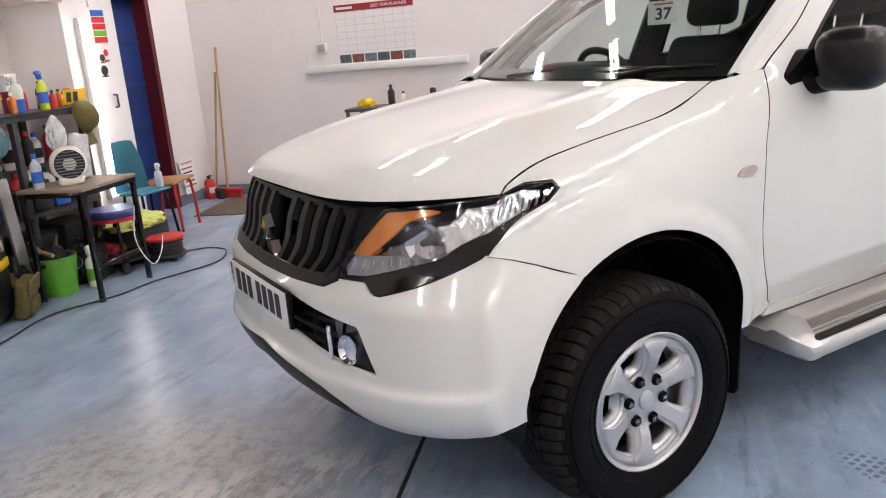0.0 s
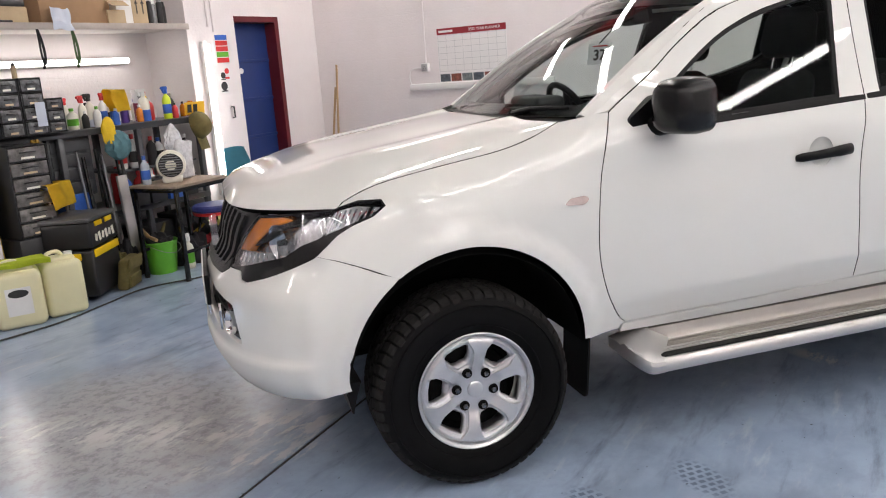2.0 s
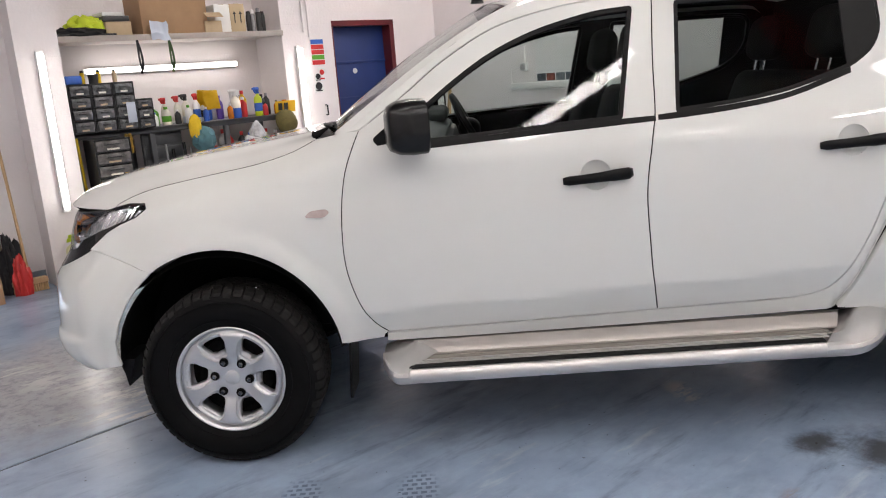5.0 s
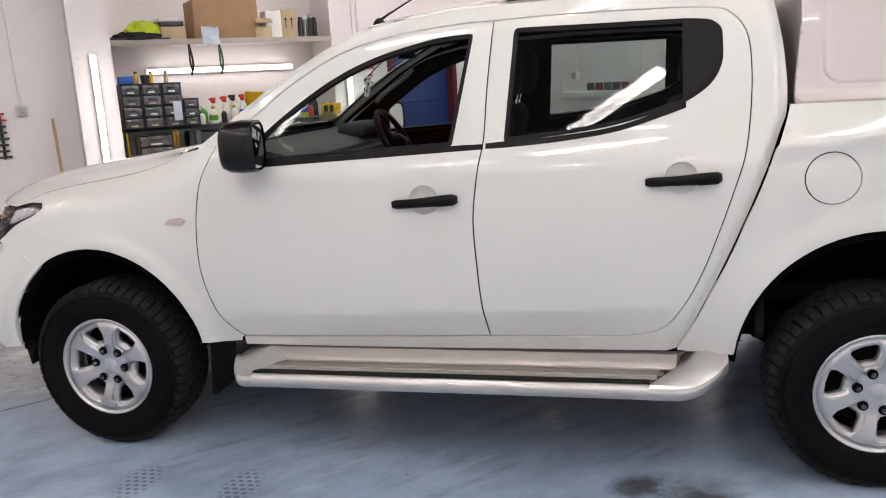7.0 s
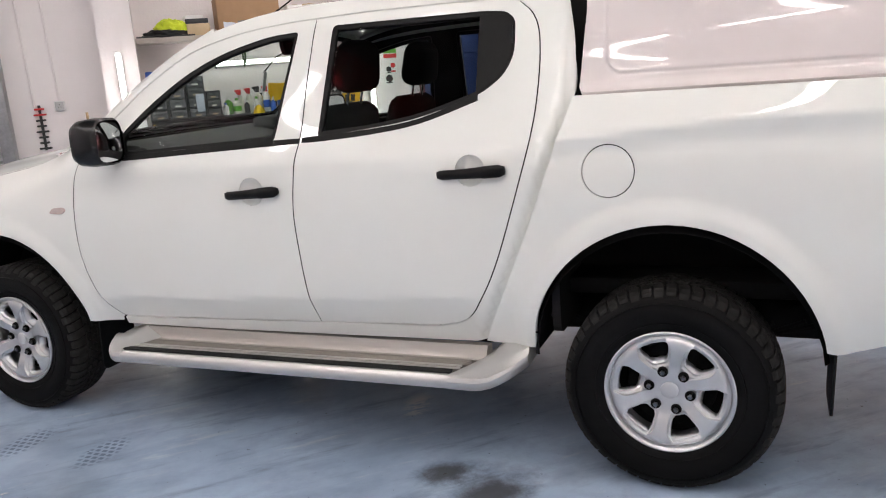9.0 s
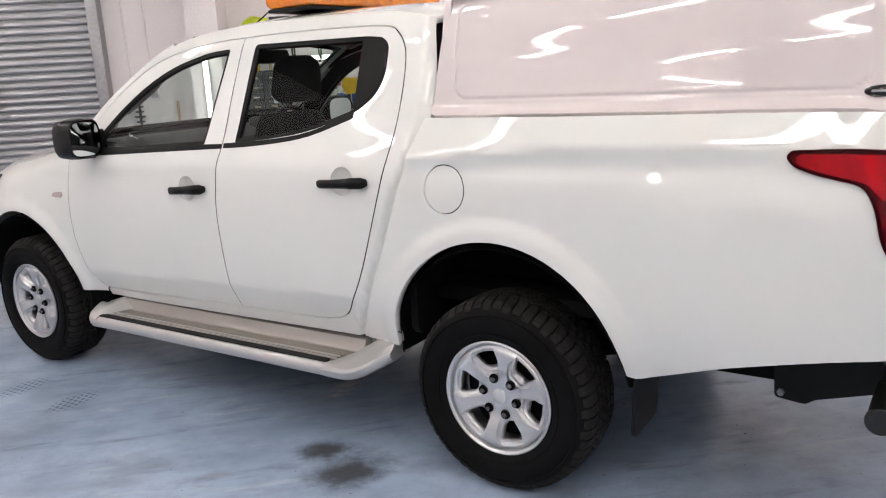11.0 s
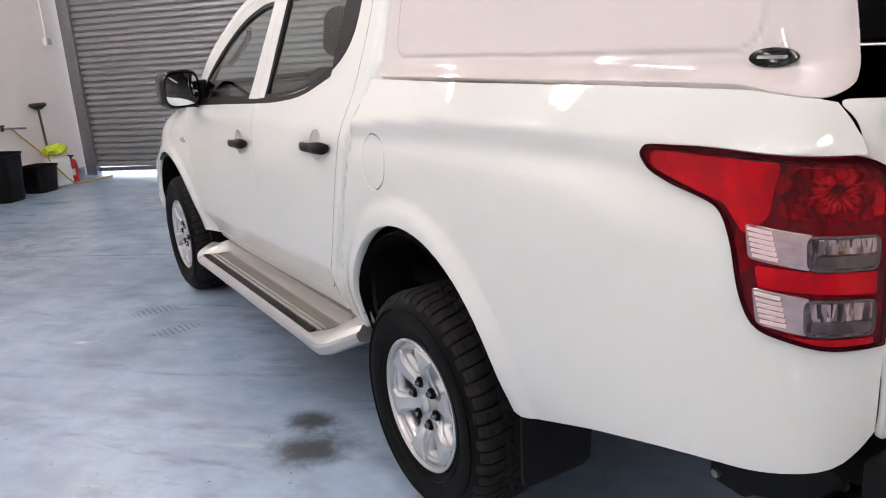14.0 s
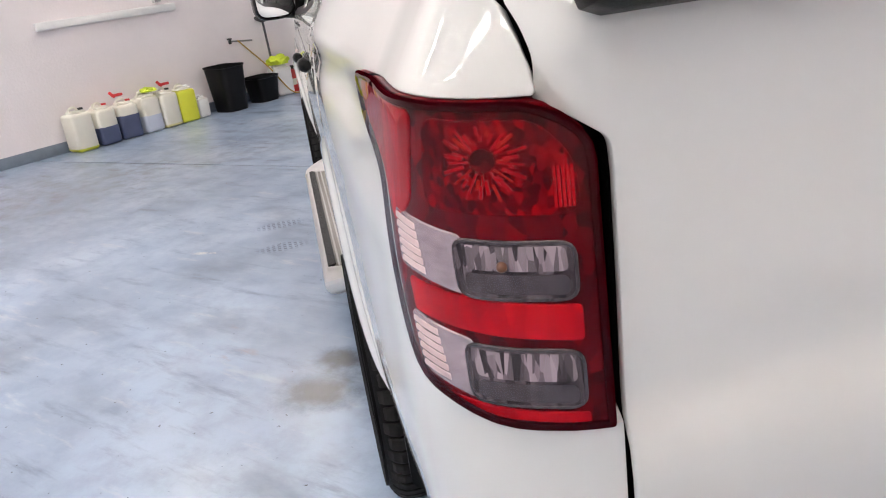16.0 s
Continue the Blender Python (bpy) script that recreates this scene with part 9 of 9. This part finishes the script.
for a in (-1, 1):
    for b in (-1, 1):
        bm = bmesh.new()
        box(bm, 0.03, 0.03, 0.86, (a * 0.17, b * 0.45, 0.43), 0.004)
        part("post", bm, GREYSTEEL, tr)
heap("yellow_sponge", at(4.38, 2.27, 0.876), 0.06, 0.08, 0.06, YELLOW, "yellow sponge on the trolley", "sponge", 31)
bottle(at(4.40, 2.02, 0.876), 0.034, 0.19, INK, INK, "black bottle on the trolley", group="things on the trolley")
bottle(at(4.40, 1.90, 0.876), 0.030, 0.12, CREAM, INK, "clear bottle on the trolley", group="things on the trolley")
bm = bmesh.new()
box(bm, 0.06, 0.20, 0.05, (0, 0, 0.025), 0.02, 2)
box(bm, 0.05, 0.06, 0.14, (0, -0.06, 0.07), 0.015, 2)
single("polisher", bm, TBK, at(4.38, 1.66, 0.876, 20), "black hand polisher on the trolley", "polisher")

# ---- west wall: row of cans, bins ----
W = U0 + 0.16
ROWC = [(0.16, CREAM, YELLIQ, 0.14, INK, "clear jerrycan with a little yellow liquid in it"), (0.42, CREAM, BLUELIQ, 0.50, REDP, "clear jerrycan half full of dark blue liquid"),
        (0.69, CREAM, BLUELIQ, 0.66, REDP, "clear jerrycan two thirds full of dark blue liquid"), (0.95, CREAM, PALEBLUE, 0.48, WHITE, "clear jerrycan half full of pale blue liquid"),
        (1.19, CREAM, PALEYEL, 0.12, INK, "clear jerrycan nearly empty of pale yellow liquid"), (1.43, CREAM, YELLIQ, 0.86, WHITE, "clear jerrycan full of bright yellow liquid")]
for k, (v, body, fill, lev, cap, lab) in enumerate(ROWC):
    jerrycan(at(W, v, 0, 90 + 6 * math.sin(k * 2.3)), 0.225, 0.24, 0.44 - 0.012 * (k % 3), body, fill, lev, cap, lab, "cans along the wall")
jerrycan(at(W - 0.02, 1.65, 0, 90), 0.15, 0.18, 0.25, WHITE, None, 0, WHITE, "small white jerrycan at the end of the row", "cans along the wall")
for v in (0.66, 1.24):
    t = thing("pump_head", "red trigger pump resting on a jerrycan", "pump", at(W, v, 0.425, 80), "pumps on the cans")
    bm = bmesh.new()
    box(bm, 0.12, 0.03, 0.03, (0, 0, 0.035), 0.01)
    box(bm, 0.03, 0.025, 0.08, (-0.05, 0, 0.045), 0.008, rot=Matrix.Rotation(radians(-40), 3, "Y"))
    part("pump", bm, REDP, t)
heap("lime_cloth", at(W, 1.02, 0.42), 0.08, 0.10, 0.035, LIME, "lime cloth lying on a jerrycan", "cloth", 41)


def bin_tub(m, w, d, h, label):
    t = thing("waste_bin", label, "bin", m, "black bins")
    bm = bmesh.new()
    prof = [(0, 0), (0.80, 0), (1.0, h), (1.05, h + 0.004), (1.05, h + 0.022), (0.99, h + 0.02), (0.78, 0.012), (0, 0.012)]
    lathe(bm, prof, 40)
    for v in bm.verts:
        a = math.atan2(v.co.y, v.co.x)
        r = math.hypot(v.co.x, v.co.y)
        k = 1 / (abs(math.cos(a)) ** 5 + abs(math.sin(a)) ** 5) ** 0.2
        v.co.x, v.co.y = r * k * math.cos(a) * w / 2, r * k * math.sin(a) * d / 2
    part("tub", bm, PLASTIC, t)


bin_tub(at(U0 + 0.26, 2.00, 0), 0.40, 0.34, 0.50, "tall black plastic waste bin by the wall")
bin_tub(at(U0 + 0.25, 2.52, 0), 0.34, 0.34, 0.28, "low black plastic tub by the wall")
jerrycan(at(U0 + 0.22, 2.86, 0, 80), 0.24, 0.20, 0.40, WHITE, None, 0, WHITE, "white plastic container with a lime cloth on it", "cans along the wall")
heap("lime_cloth", at(U0 + 0.22, 2.86, 0.385), 0.13, 0.15, 0.08, LIME, "lime cloth bunched on a white container", "cloth", 43)
extinguisher(at(U0 + 0.18, 3.12), 0.34, "red fire extinguisher standing by the shutter")
pg = thing("drain_plunger", "upturned black plunger leaning on the wall", "plunger", at(U0 + 0.12, 2.84, 0))
bm = bmesh.new()
sweep(bm, [(0.04, 0, 0.0), (0, 0, 0.92)], 0.014, 8)
part("handle", bm, GREYSTEEL, pg)
bm = bmesh.new()
lathe(bm, [(0, 0.90), (0.03, 0.90), (0.085, 0.935), (0.10, 0.955), (0.085, 0.975), (0, 0.98)], 22)
part("cup", bm, INK, pg)
bm = bmesh.new()
sweep(bm, spline([(U0 + 0.05, 2.46, 0.74), (U0 + 0.08, 2.56, 0.62), (U0 + 0.22, 2.72, 0.36), (U0 + 0.42, 2.82, 0.06), (U0 + 0.42, 3.05, 0.012), (U0 + 0.5, 3.42, 0.012)], 7), 0.009, 8)
single("yellow_hose", bm, mat("ochre_hose", (0.45, 0.28, 0.05), rough=0.5, var=0.2, scale=20), ROOM, "thin ochre hose hanging from a wall tap", "hose")
tp = thing("wall_tap", "metal tap on a short wall pipe", "tap", at(U0, 2.40, 0.74, 90))
bm = bmesh.new()
sweep(bm, [(0.30, -0.02, -0.03), (0.0, -0.02, 0.0), (-0.06, -0.05, 0.0)], 0.011, 8)
part("pipe", bm, STEEL, tp)
bm = bmesh.new()
box(bm, 0.06, 0.03, 0.02, (-0.06, -0.05, 0.035), 0.006)
box(bm, 0.03, 0.03, 0.05, (-0.06, -0.05, 0.0), 0.008)
part("valve", bm, INK, tp)
trunking("wall_trunking", at(U0, 0.90, 1.235, 90), 1.62, 0.05, "white plastic cable trunking along the wall")
socket(at(U0, 1.50, 1.345, 90))
conduit([(U0 + 0.012, 1.50, 1.39), (U0 + 0.012, 1.42, 4.5)])
socket(at(U0, 3.29, 1.66, 90), "grey switch box beside the roller shutter")
conduit([(U0 + 0.012, 3.29, 1.70), (U0 + 0.012, 3.28, 4.5)])
ck = thing("wall_clock", "round black-rimmed wall clock with a white face", "clock", at(U0, 1.66, 1.97, 90))
bm = bmesh.new()
lathe(bm, [(0.105, 0.0), (0.125, 0.0), (0.128, -0.03), (0.112, -0.035), (0.105, -0.02)], 36, axis="y")
part("rim", bm, INK, ck)
bm = bmesh.new()
lathe(bm, [(0, -0.012), (0.108, -0.012)], 36, axis="y")
face = part("dial", bm, WHITE, ck)
bm = bmesh.new()
box(bm, 0.008, 0.003, 0.06, (0, -0.015, 0.028), 0, rot=None)
box(bm, 0.075, 0.003, 0.006, (0.034, -0.018, 0), 0)
part("clock_pointers", bm, INK, face)

# strip lamp in the shutter's gap is daylight; a tray of ground outside carries it
bm = bmesh.new()
box(bm, 5.0, 3.0, 0.04, (-2.9, SV + 1.95, -0.03), 0)
yard = part("ground", bm, mat("yard_concrete", (0.55, 0.54, 0.52), rough=0.9, var=0.1, scale=4), None, smooth=False)
yard.matrix_world = ROOM
tagged(yard, kind="structure")
